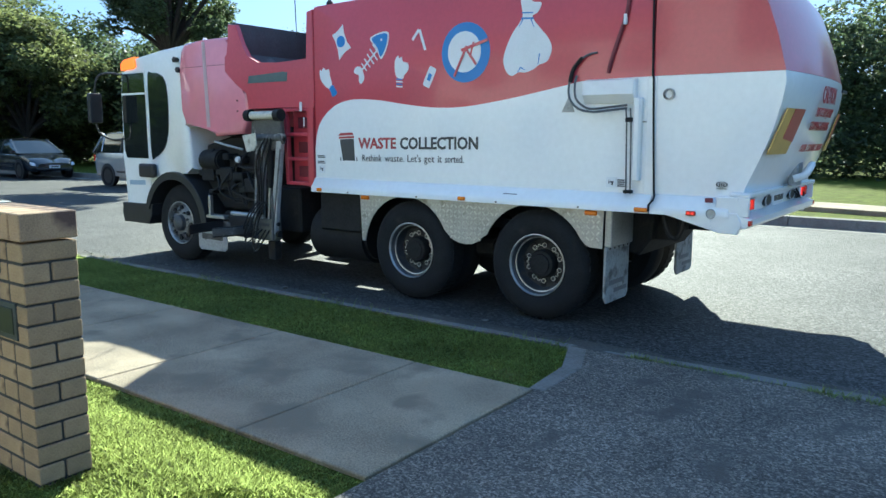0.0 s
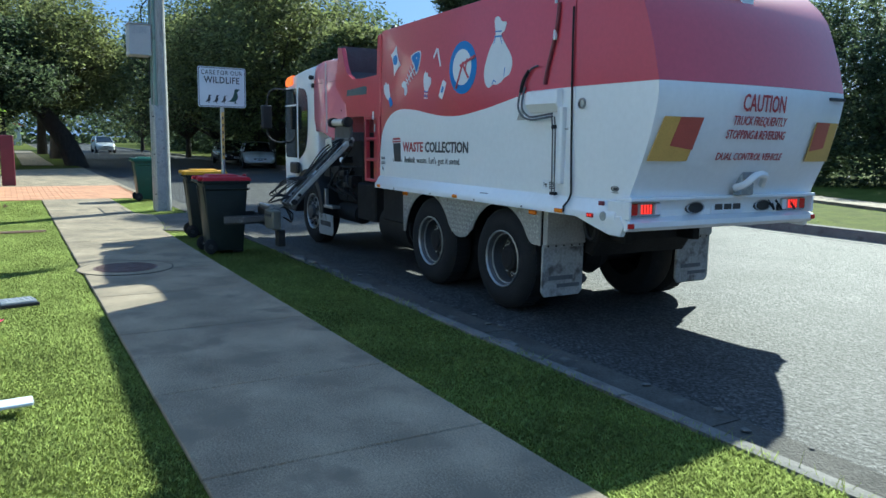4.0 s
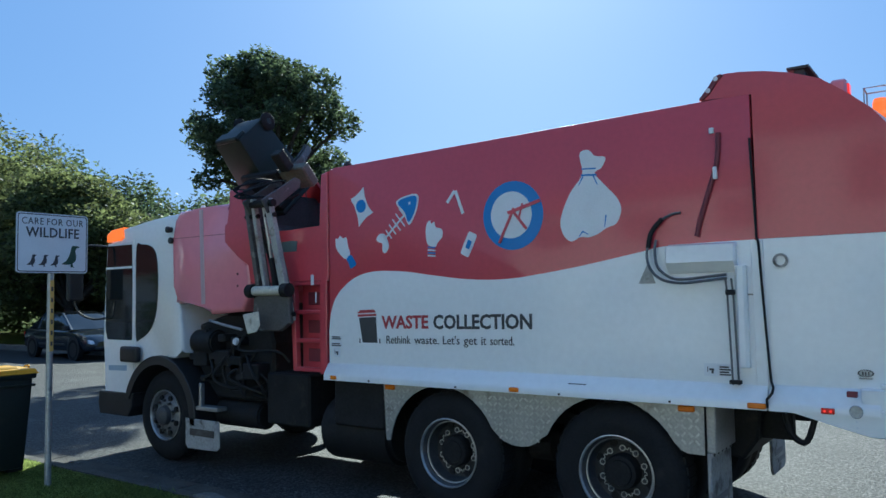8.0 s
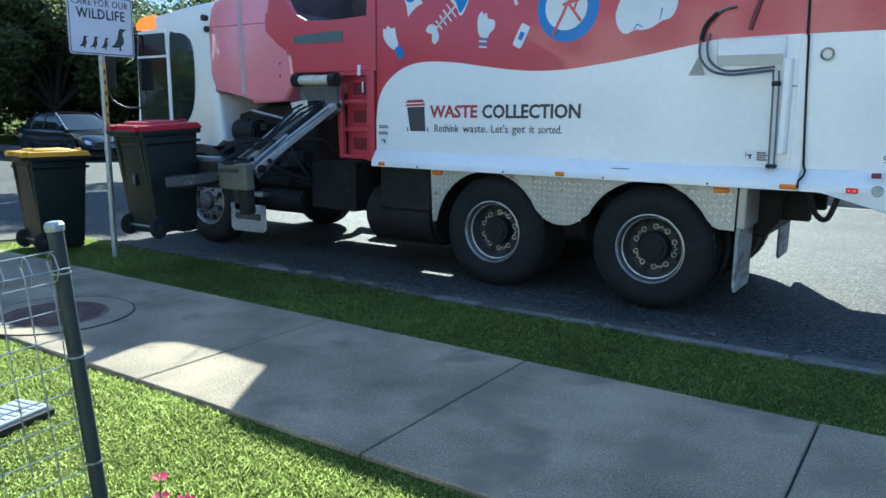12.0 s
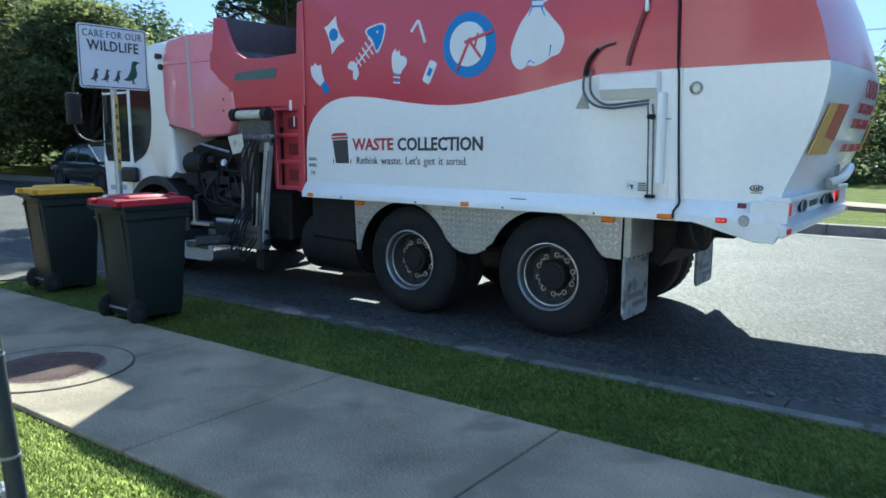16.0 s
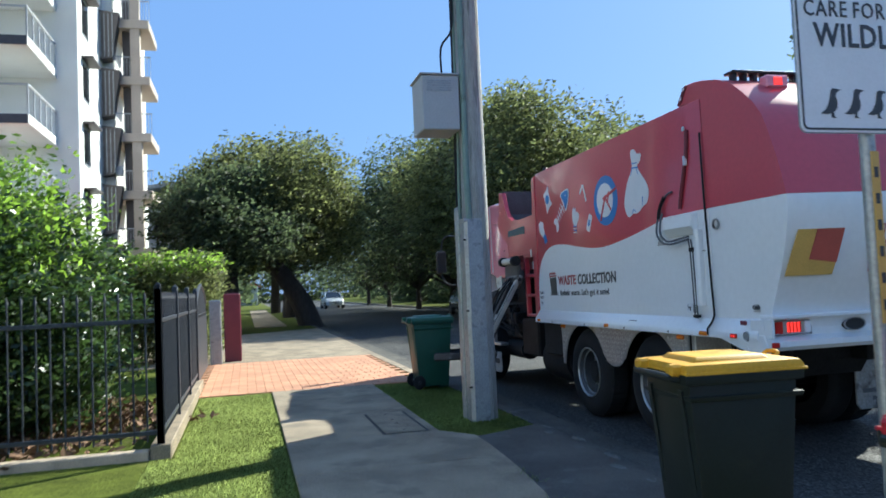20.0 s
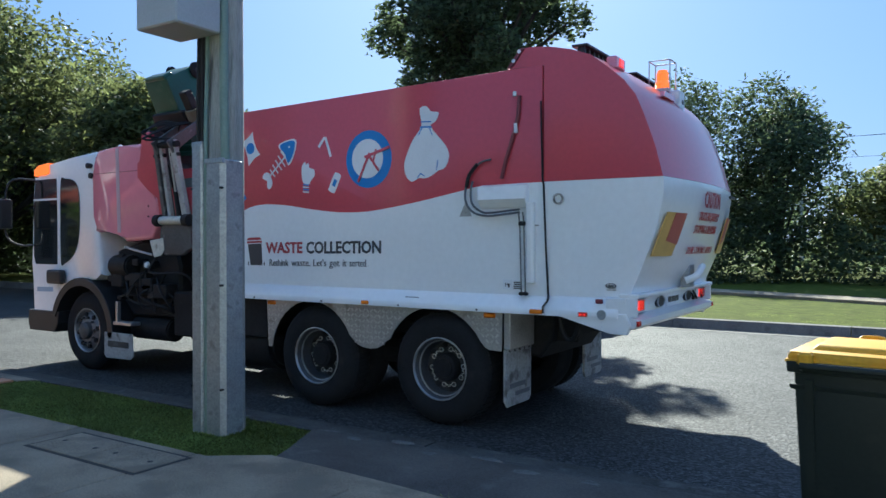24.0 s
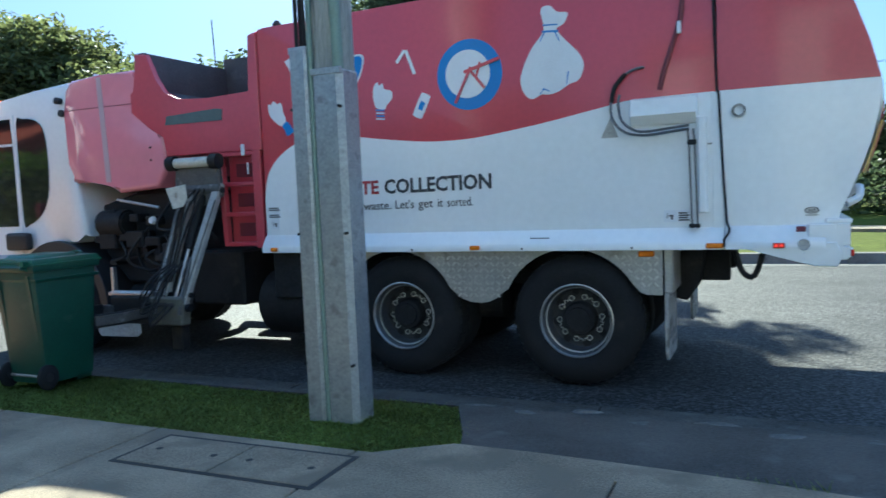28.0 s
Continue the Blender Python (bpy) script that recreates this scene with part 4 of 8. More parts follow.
for x, z, w, mm in ((4.03, 0.936, 0.036, "red_lens"), (4.16, 1.04, 0.028, "maroon")):
    sl = part("side_lamp", box(x - w, x + w, -0.092, -0.07, z - 0.017, z + 0.017, 0.004), M[mm], truck, "small red side lamp")
    if mm == "red_lens":
        for dx in (-0.016, 0.016):
            part("lamp_dot", cyl((x + dx, -0.095, z), (x + dx, -0.091, z), 0.008, n=8), M["red_lit"], sl)
part("side_socket", lathe([(0.0, 0.004), (0.03, 0.004), (0.034, 0.008), (0.038, 0.0)], Matrix.Translation((4.175, -0.074, 0.94)) @ Matrix.Rotation(radians(90), 4, "X"), 18), M["galv"], truck, "round pale side socket")
for k in range(2):
    part("drain_hole", cyl((4.176, -0.074, 0.885 - 0.035 * k), (4.176, -0.068, 0.885 - 0.035 * k), 0.007, n=8), M["print_white"], truck)
part("side_mark", lathe([(0.034, 0.0), (0.034, 0.006), (0.042, 0.006), (0.042, 0.0)], Matrix.Translation((4.225, -0.008, 1.155)) @ Matrix.Rotation(radians(90), 4, "X") @ Matrix.Diagonal((1.0, 0.5, 1, 1)), 20), M["ink"], truck, "small dark oval maker's mark")
for dx in (-0.015, 0.0, 0.015):
    part("side_mark", box(4.222 + dx, 4.228 + dx, -0.013, -0.004, 1.142, 1.165), M["ink"], truck)
part("side_mark", box(4.19, 4.26, -0.011, -0.004, 1.122, 1.126), M["ink"], truck)
# rear chevron panels and lettering follow the sloped lower face
for y0, flip in ((0.02, 1), (W - 0.42, -1)):
    pts = [(y0, 1.38), (y0 + 0.36, 1.38), (y0 + 0.40, 1.72), (y0 + 0.05, 1.72)] if flip > 0 else [(y0 + 0.02, 1.38), (y0 + 0.40, 1.38), (y0 + 0.36, 1.72), (y0, 1.72)]
    bm = prism(pts, "x", -0.002, 0.006)
    bmesh.ops.subdivide_edges(bm, edges=bm.edges[:], cuts=2, use_grid_fill=True)
    tilt = Matrix.Translation((4.512, 0, 1.38)) @ Matrix.Rotation(radians(17.0), 4, "Y") @ Matrix.Translation((0, 0, -1.38))
    bmesh.ops.transform(bm, matrix=tilt, verts=bm.verts)
    for v in bm.verts:
        v.co = bowed(v.co)
    ch = part("chevron_panel", bm, M["yellow_refl"], truck, "yellow and red reflective rear marker")
    q = [(y0 + 0.16, 1.5), (y0 + 0.375, 1.47), (y0 + 0.4, 1.72), (y0 + 0.19, 1.72)] if flip > 0 else [(y0 + 0.03, 1.47), (y0 + 0.24, 1.5), (y0 + 0.21, 1.72), (y0, 1.72)]
    bm = prism(q, "x", 0.003, 0.009)
    bmesh.ops.subdivide_edges(bm, edges=bm.edges[:], cuts=2, use_grid_fill=True)
    bmesh.ops.transform(bm, matrix=tilt, verts=bm.verts)
    for v in bm.verts:
        v.co = bowed(v.co)
    part("chevron_field", bm, M["red_refl"], ch)


def rear_text(body, size, x, z, tilt, squeeze=0.8, bold=0.002):
    m = Matrix.Translation((x + 0.004, 1.04, z)) @ Matrix.Rotation(radians(tilt), 4, "Y") @ REAR
    for t in text_words(body, size, m, M["print_red"], tail, "dark red condensed lettering", squeeze, bold=bold, align="CENTER"):
        for v in t.data.vertices:
            v.co = bowed(v.co)


rear_text("CAUTION", 0.185, 4.626, 1.765, 4, 0.6, 0.002)
rear_text("TRUCK FREQUENTLY", 0.1, 4.596, 1.66, 14, 0.64, 0.0008)
rear_text("STOPPING & REVERSING", 0.1, 4.566, 1.555, 16, 0.64, 0.0008)
rear_text("DUAL CONTROL VEHICLE", 0.084, 4.523, 1.39, 17, 0.78, 0.0008)
# roof furniture
for y in (0.36, W - 0.3):
    rl = part("roof_lamp", box(4.08, 4.17, y - 0.1, y + 0.1, 2.85, 2.95, 0.012), M["tank"], tail, "pinkish high-level lamp box")
    part("lens", box(4.168, 4.178, y - 0.04, y + 0.04, 2.868, 2.932, 0.004), M["red_lit"], rl, "lit red lens")
    part("lamp_leg", box(4.09, 4.13, y - 0.03, y + 0.03, 2.78, 2.86), M["black"], rl)
cbx = part("roof_box", box(4.36, 4.45, W / 2 - 0.08, W / 2 + 0.07, 2.56, 2.78, 0.012), M["print_white"], tail, "white camera box on the tailgate roof")
part("lens", cyl((4.448, W / 2, 2.68), (4.456, W / 2, 2.68), 0.02, n=12), M["black"], cbx)
BX, BY, BZ = 4.27, W / 2 + 0.03, 2.86
bc = part("beacon", lathe([(0.0, 0.13), (0.04, 0.12), (0.05, 0.09), (0.05, 0.03), (0.062, 0.0), (0.062, -0.05)], Matrix.Translation((BX, BY, BZ)), 20), M["amber_lit"], tail, "lit amber rotating beacon")
part("beacon_mount", box(BX - 0.1, BX + 0.08, BY - 0.1, BY + 0.1, BZ - 0.09, BZ - 0.05, 0.006), M["steel"], bc)
for a in range(4):
    sx, sy = (0.09 if a in (0, 3) else -0.09), (0.09 if a < 2 else -0.09)
    nx, ny = (0.09 if (a + 1) % 4 in (0, 3) else -0.09), (0.09 if (a + 1) % 4 < 2 else -0.09)
    part("guard_bar", tube([(BX + sx, BY + sy, BZ - 0.08), (BX + sx, BY + sy, BZ + 0.19), (BX + nx, BY + ny, BZ + 0.19)], 0.006, 6), M["steel"], bc)
part("capped_box", box(3.72, 3.84, W / 2 + 0.12, W / 2 + 0.26, 2.96, 3.05, 0.012), M["print_white"], tail, "small white roof box")
for y in (0.55, 0.8, 1.4, 1.7):
    part("roof_pipe", tube(curve_pts([(3.6, y, 3.01), (3.8, y + 0.05, 3.02), (4.0, y, 2.94), (4.14, y + 0.04, 2.86)], 4), 0.012, 6), M["steel"], tail)
wk = part("walkway", box(3.86, 3.99, 0.1, 0.92, 3.015, 3.035, 0.003), M["black"], tail, "black perforated roof walkway")
for k in range(9):
    part("walkway_foot", box(3.9, 3.96, 0.12 + k * 0.095, 0.15 + k * 0.095, 2.95, 3.02), M["black"], wk)
wk = part("walkway", box(3.86, 3.99, W - 0.92, W - 0.1, 3.015, 3.035, 0.003), M["black"], tail, "black perforated roof walkway")
for k in range(9):
    part("walkway_foot", box(3.9, 3.96, W - 0.9 + k * 0.095, W - 0.87 + k * 0.095, 2.95, 3.02), M["black"], wk)
part("roof_mark", prism([(0.62, 0.0), (0.92, 0.0), (0.9, 0.045), (0.64, 0.045)], "x", 4.4, 4.435), M["tank"], tail, "faded pale roof print").matrix_basis = Matrix.Translation((0, 0, 2.66))
# mud flaps
for y in (0.02, W - 0.5):
    part("flap_hanger", box(3.297, 3.36, y, y + 0.45, 0.6, 0.93, 0.008), M["plate"], truck, "dull metal flap hanger")
    part("mud_flap", prism([(y - 0.01, 0.6), (y + 0.46, 0.6), (y + 0.46, 0.16), (y + 0.42, 0.12), (y + 0.03, 0.12), (y - 0.01, 0.17)], "x", 3.3, 3.325, 0.006), M["flap"], truck, "pale grey rubber mud flap with faded print")
    part("flap_print", box(3.326, 3.329, y + 0.06, y + 0.34, 0.27, 0.31), M["pipe"], truck)
    part("flap_print", box(3.326, 3.329, y + 0.16, y + 0.42, 0.2, 0.235), M["pipe"], truck)
    part("flap_strip", box(3.322, 3.332, y, y + 0.45, 0.57, 0.6, 0.003), M["plate"], truck, "bolted flap clamp strip")
    for k in range(5):
        part("flap_bolt", cyl((3.33, y + 0.04 + k * 0.09, 0.585), (3.337, y + 0.04 + k * 0.09, 0.585), 0.009, n=6), M["chassis"], truck)
# chassis, axles, tanks
part("chassis_rail", box(-3.0, 3.7, 0.62, 0.72, 0.62, 0.9, 0.01), M["chassis"], truck)
part("chassis_rail", box(-3.0, 3.7, W - 0.72, W - 0.62, 0.62, 0.9, 0.01), M["chassis"], truck)
part("under_floor", box(0.05, 4.2, 0.1, W - 0.1, 0.9, 0.96), M["chassis"], truck)
for h in HUBS:
    part("axle", cyl((h, 0.3, HUB_Z), (h, W - 0.3, HUB_Z), 0.1, n=14), M["chassis"], truck)
    part("differential", lathe([(0.0, -0.2), (0.16, -0.14), (0.22, 0.0), (0.16, 0.14), (0.0, 0.2)], Matrix.Translation((h, W / 2, HUB_Z)) @ Matrix.Rotation(radians(90), 4, "X"), 16), M["chassis"], truck)
part("axle", cyl((-2.55, 0.3, HUB_Z), (-2.55, W - 0.3, HUB_Z), 0.07, n=14), M["chassis"], truck)
part("fuel_tank", cyl((-0.26, 0.36, 0.43), (0.58, 0.36, 0.43), 0.29, n=24, bev=0.04), M["chassis"], truck, "black cylindrical tank", smooth=True)
part("battery_box", box(-1.0, -0.4, 0.1, 0.6, 0.42, 0.92, 0.02), M["chassis"], truck)
part("air_tank", cyl((-1.9, 0.3, 0.45), (-1.2, 0.3, 0.45), 0.14, n=16, bev=0.02), M["chassis"], truck, "black air tank", smooth=True)
part("side_box", box(-0.02, 0.58, 0.03, 0.5, 0.5, 0.93, 0.02), M["chassis"], truck)
part("rear_underbody", prism([(3.3, 0.5), (3.4, 0.48), (3.5, 0.62), (3.54, 0.9), (3.3, 0.9)], "y", 0.5, W - 0.5, 0.02), M["chassis"], truck)
part("tool_box", box(-0.98, 0.62, W - 0.55, W - 0.02, 0.16, 0.92, 0.02), M["chassis"], truck, "black far-side tool box")
part("air_tank", cyl((-1.5, W - 0.3, 0.3), (-1.0, W - 0.3, 0.3), 0.13, n=16, bev=0.02), M["chassis"], truck, "black air tank", smooth=True)
part("mud_flap", prism([(-2.1, 0.41), (-1.55, 0.41), (-1.54, 0.13), (-1.59, 0.09), (-2.06, 0.08), (-2.1, 0.12)], "y", W + 0.03, W + 0.045, 0.005), M["flap"], truck, "pale grey flap behind the front wheel")
part("gearbox", prism([(-1.2, 0.34), (-0.5, 0.38), (-0.3, 0.55), (-0.3, 0.85), (-1.2, 0.85)], "y", 0.7, 1.5, 0.03), M["chassis"], truck)
part("cross_shaft", cyl((-0.4, W / 2, 0.5), (1.2, W / 2, 0.42), 0.06, n=12), M["chassis"], truck)
part("brake_chamber", cyl((1.75, 0.55, 0.42), (1.95, 0.55, 0.42), 0.12, n=16), M["chassis"], truck)
part("spring_pack", prism([(1.25, 0.5), (1.95, 0.62), (2.66, 0.5), (2.66, 0.56), (1.95, 0.74), (1.25, 0.56)], "y", 0.5, 0.62), M["chassis"], truck)
part("spring_pack", prism([(1.25, 0.5), (1.95, 0.62), (2.66, 0.5), (2.66, 0.56), (1.95, 0.74), (1.25, 0.56)], "y", W - 0.62, W - 0.5), M["chassis"], truck)
part("tow_hose", tube(curve_pts([(3.75, 0.1, 0.93), (3.8, 0.1, 0.75), (3.88, 0.1, 0.72), (3.94, 0.1, 0.9)], 4), 0.02, 8), M["hose"], truck)


def wheel(x, y, near, dual, parent):
    """One road wheel set; keyed to roll."""
    wh = new("wheel")
    wh.parent = parent
    wh.location = (x, y, HUB_Z)
    sgn = -1 if near else 1
    rot = Matrix.Rotation(radians(90 if near else -90), 4, "X")      # local z points out of the truck
    prof = [(0.272, 0.0), (0.31, 0.016), (0.36, 0.022), (0.43, 0.01), (0.475, -0.03), (0.487, -0.06), (0.487, -0.2), (0.475, -0.23), (0.43, -0.27), (0.272, -0.265)]
    ty = part("tyre", lathe(prof, rot, 44), M["tyre"], wh, smooth=True)
    tr = bmesh.new()
    for k in range(44):
        a = 2 * math.pi * k / 44
        bmesh.ops.create_cube(tr, size=1.0, matrix=rot @ Matrix.Rotation(a, 4, "Z") @ Matrix.Translation((0.486, 0, -0.13)) @ Matrix.Diagonal((0.012, 0.045, 0.17, 1)))
    part("tread", tr, M["tyre"], ty)
    if dual:
        part("tyre", lathe([(r, h - 0.31) for r, h in prof], rot, 44), M["tyre"], wh, smooth=True)
        disc = [(0.272, 0.0), (0.262, -0.012), (0.25, -0.03), (0.246, -0.05), (0.238, -0.055), (0.232, -0.12), (0.222, -0.15)]
        face = -0.15
    else:
        disc = [(0.264, 0.0), (0.25, -0.012), (0.245, -0.03), (0.235, -0.06), (0.2, -0.02), (0.15, 0.005), (0.0, 0.005)]
        face = 0.005
    rm = part("rim", lathe(disc, rot, 40), M["rim"] if dual else M["alloy"], wh, "dusty grey steel rim" if dual else "dirty grey alloy rim", smooth=True)
    part("hub", lathe([(0.128, face), (0.125, face + 0.07), (0.115, face + 0.085), (0.09, face + 0.088), (0.085, face + 0.1), (0.0, face + 0.1)] if dual else [(0.11, face), (0.1, face + 0.05), (0.07, face + 0.07), (0.0, face + 0.075)], rot, 24), M["chassis"] if dual else M["rim"], wh, smooth=True)
    if dual:
        part("disc", lathe([(0.2225, -0.149), (0.205, -0.158), (0.15, -0.15), (0.0, -0.15)], rot, 40), M["disc"], rm, "dirty dark wheel disc", smooth=True)
    part("lip_ring", lathe([(0.274, 0.002), (0.276, 0.014), (0.268, 0.016), (0.26, 0.004), (0.264, -0.006)], rot, 44), M["steel"], rm, "bright worn rim lip", smooth=True)
    if dual:
        part("bead_ring", lathe([(0.25, -0.048), (0.246, -0.042), (0.238, -0.044), (0.236, -0.056)], rot, 44), M["steel"], rm, "scuffed inner bead ring", smooth=True)
    for k in range(10):
        a = 2 * math.pi * (k + 0.5) / 10
        c, q = math.cos(a), math.sin(a)
        part("wheel_nut", cyl(rot @ Vector((0.162 * c, 0.162 * q, face)), rot @ Vector((0.162 * c, 0.162 * q, face + 0.035)), 0.016, 0.013, n=6), M["rim"], rm)
        if dual:
            tip = (1 if k % 2 else -1) * 0.045
            lo = lathe([(0.0165, 0.0), (0.0165, 0.006), (0.0225, 0.006), (0.0225, 0.0)], rot @ Matrix.Translation((0.162 * c, 0.162 * q, face + 0.022)), 10)
            tube([rot @ Vector((0.162 * c - q * tip * 0.45, 0.162 * q + c * tip * 0.45, face + 0.025)), rot @ Vector((0.152 * c - q * tip * 0.8, 0.152 * q + c * tip * 0.8, face + 0.025)), rot @ Vector((0.168 * c - q * tip * 1.1, 0.168 * q + c * tip * 1.1, face + 0.025))], 0.004, 5, bm=lo)
            part("nut_pointer", lo, M["cover"], rm, "pale linked wheel-nut pointer")
    for k in range(8):
        a = 2 * math.pi * (k + 0.5) / 8
        part("hand_hole", cyl(rot @ Vector((0.2 * math.cos(a), 0.2 * math.sin(a), face - 0.02)), rot @ Vector((0.2 * math.cos(a), 0.2 * math.sin(a), face + 0.003)), 0.028, n=12), M["chassis"], rm)
    return wh


FRONT_X = -2.6
WHEELS = []
for hx in HUBS:
    WHEELS += [wheel(hx, 0.03, True, True, truck), wheel(hx, W - 0.03, False, True, truck)]
WHEELS += [wheel(FRONT_X, 0.06, True, False, truck), wheel(FRONT_X, W - 0.06, False, False, truck)]

# cab: white low-entry cab with a stepped roof
cab_side = [(-3.72, 0.62), (-3.76, 1.2), (-3.71, 1.9), (-3.64, 2.34), (-3.56, 2.43), (-3.35, 2.485), (-2.8, 2.55), (-2.31, 2.595), (-2.29, 1.6), (-2.2, 1.08), (-2.36, 1.08)] + arc(FRONT_X, HUB_Z, 0.62, 75, 140, 10) + [(-3.12, 0.62)]
cab = part("cab", prism(cab_side, "y", 0.0, W, 0.05, 3), M["white"], truck, "white low-entry driver cab", smooth=True)
part("bumper", prism([(-3.78, 0.33), (-3.82, 0.45), (-3.8, 0.6), (-3.1, 0.6), (-3.12, 0.45), (-3.2, 0.33)], "y", -0.03, W + 0.03, 0.02, 2), M["black"], truck, "black front bumper and step")
for ys, yy in ((-0.012, 0.006), (W - 0.006, W + 0.012)):
    dr = part("cab_door", prism([(-3.69, 0.57), (-3.725, 1.2), (-3.7, 1.95), (-3.67, 2.33), (-3.13, 2.345), (-3.1, 2.0), (-3.095, 1.2), (-3.13, 0.8), (-3.17, 0.57)], "y", ys, yy, 0.004), M["white"], cab, "white cab door with a dark window")
    part("door_window", prism([(-3.645, 1.2), (-3.69, 1.3), (-3.69, 1.95), (-3.655, 2.3), (-3.16, 2.3), (-3.145, 1.95), (-3.145, 1.2)], "y", ys - 0.004 if ys < 0 else yy - 0.002, yy if ys < 0 else yy + 0.004), M["dark_glass"], dr, "dark reflecting window")
    part("window_bar", prism([(-3.69, 2.025), (-3.688, 2.05), (-3.15, 2.05), (-3.15, 2.025)], "y", ys - 0.007 if ys < 0 else yy + 0.002, ys if ys < 0 else yy + 0.007), M["white"], dr)
    part("quarter_window", prism(soft_shape([(-3.07, 1.23), (-3.078, 1.75), (-3.072, 2.265), (-2.98, 2.288), (-2.86, 2.28), (-2.75, 2.23), (-2.685, 2.12), (-2.662, 1.87), (-2.685, 1.56), (-2.76, 1.37), (-2.88, 1.265), (-3.0, 1.215)], 3), "y", ys, yy), M["dark_glass"], cab, "dark rounded rear side window")
    part("door_badge", prism([(-3.62, 0.84), (-3.62, 0.9), (-3.25, 0.91), (-3.25, 0.85)], "y", ys - 0.003 if ys < 0 else yy, ys if ys < 0 else yy + 0.003), M["print_pale_blue"], dr, "faded blue maker's bar")
part("windscreen", prism([(0.14, 1.22), (W - 0.14, 1.22), (W - 0.2, 2.36), (0.2, 2.36)], "x", -3.79, -3.74), M["dark_glass"], cab, "dark wide windscreen")
for y in (0.08, W - 0.4):
    part("roof_marker", prism([(-3.68, 2.35), (-3.675, 2.44), (-3.58, 2.49), (-3.35, 2.51), (-3.33, 2.385), (-3.4, 2.355)], "y", y - 0.1, y + 0.34, 0.015, 2), M["amber_lit"], cab, "amber lamp at the cab roof corner")
part("mirror_arm", tube(curve_pts([(-3.66, 0.0, 2.3), (-3.85, -0.2, 2.3), (-3.92, -0.26, 2.1), (-3.92, -0.26, 1.6), (-3.8, -0.15, 1.45), (-3.7, 0.0, 1.45)], 4), 0.014, 6), M["black"], cab)
part("mirror", box(-3.97, -3.88, -0.36, -0.18, 1.66, 2.05, 0.03, 2), M["black"], cab, "black door mirror")
part("mirror", box(-3.27, -2.94, -0.1, -0.02, 0.955, 1.135, 0.038, 3), M["black"], cab, "round black kerb mirror", smooth=True)
part("horn", lathe([(0.03, 0.0), (0.035, 0.06), (0.0, 0.08)], Matrix.Translation((-2.42, -0.0, 2.42)) @ Matrix.Rotation(radians(90), 4, "X"), 14), M["black"], cab)
part("wheel_arch", prism(arc(FRONT_X, HUB_Z, 0.66, 165, -5, 16) + arc(FRONT_X, HUB_Z, 0.57, -5, 165, 16), "y", -0.045, 0.5, 0.008), M["black"], truck, "black front wheel arch", smooth=True)
part("wheel_arch", prism(arc(FRONT_X, HUB_Z, 0.66, 165, -5, 16) + arc(FRONT_X, HUB_Z, 0.57, -5, 165, 16), "y", W - 0.5, W + 0.045, 0.008), M["black"], truck, "black front wheel arch", smooth=True)
ff = part("mud_flap", prism([(-2.1, 0.41), (-1.55, 0.41), (-1.54, 0.15), (-1.59, 0.11), (-2.06, 0.1), (-2.1, 0.14)], "y", -0.045, -0.03, 0.005), M["flap"], truck, "pale grey flap behind the front wheel")
part("flap_print", box(-2.02, -1.62, -0.049, -0.044, 0.24, 0.31), M["kerb"], ff)
# gloss pink fairing between cab and hopper
fairing = [(-2.34, 1.6), (-2.37, 1.8), (-2.385, 2.3), (-2.36, 2.52), (-2.28, 2.605), (-1.9, 2.62), (-1.42, 2.63), (-1.3, 2.15), (-1.14, 2.0), (-1.1, 1.72), (-1.24, 1.52), (-1.74, 1.49), (-1.84, 1.62)]
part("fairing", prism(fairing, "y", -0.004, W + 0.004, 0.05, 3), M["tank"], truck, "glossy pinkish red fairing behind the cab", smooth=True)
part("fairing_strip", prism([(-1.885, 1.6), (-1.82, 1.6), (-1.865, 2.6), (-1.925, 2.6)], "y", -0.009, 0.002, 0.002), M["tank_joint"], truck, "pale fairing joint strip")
part("fairing_seam", box(-2.36, -1.36, -0.008, 0.002, 2.315, 2.32), M["maroon"], truck)
part("fairing_lug", cyl((-2.41, -0.03, 2.3), (-2.41, 0.01, 2.3), 0.035, n=14), M["black"], truck, "round black filler cap")
part("cab_lug", lathe([(0.05, 0.0), (0.055, 0.03), (0.02, 0.09), (0.0, 0.095)], Matrix.Translation((-2.2, 0.25, 2.6)), 10), M["print_white"], cab, "small pale roof aerial")
for x, z in ((-1.3, 1.9), (-1.3, 1.78)):
    part("fairing_bolt", cyl((x, -0.012, z), (x, 0.004, z), 0.01, n=8), M["chassis"], truck)
# engine bay and dark machinery
rng = random.Random(11)
part("engine_cover", prism([(-2.2, 0.9), (-2.2, 1.38), (-1.7, 1.5), (-1.1, 1.5), (-1.0, 1.2), (-1.0, 0.6), (-1.9, 0.6)], "y", 0.2, W - 0.2, 0.03), M["chassis"], truck)
part("air_filter", cyl((-2.1, 0.12, 1.2), (-1.75, 0.12, 1.2), 0.13, n=18, bev=0.02), M["chassis"], truck, smooth=True)
for k in range(14):
    x, z = rng.uniform(-2.15, -1.0), rng.uniform(0.65, 1.35)
    s = rng.uniform(0.04, 0.12)
    part("fitting", box(x - s, x + s, 0.04, 0.24, z - s * 0.7, z + s * 0.7, 0.012), M[rng.choice(["chassis", "chassis", "black", "chassis"])], truck)
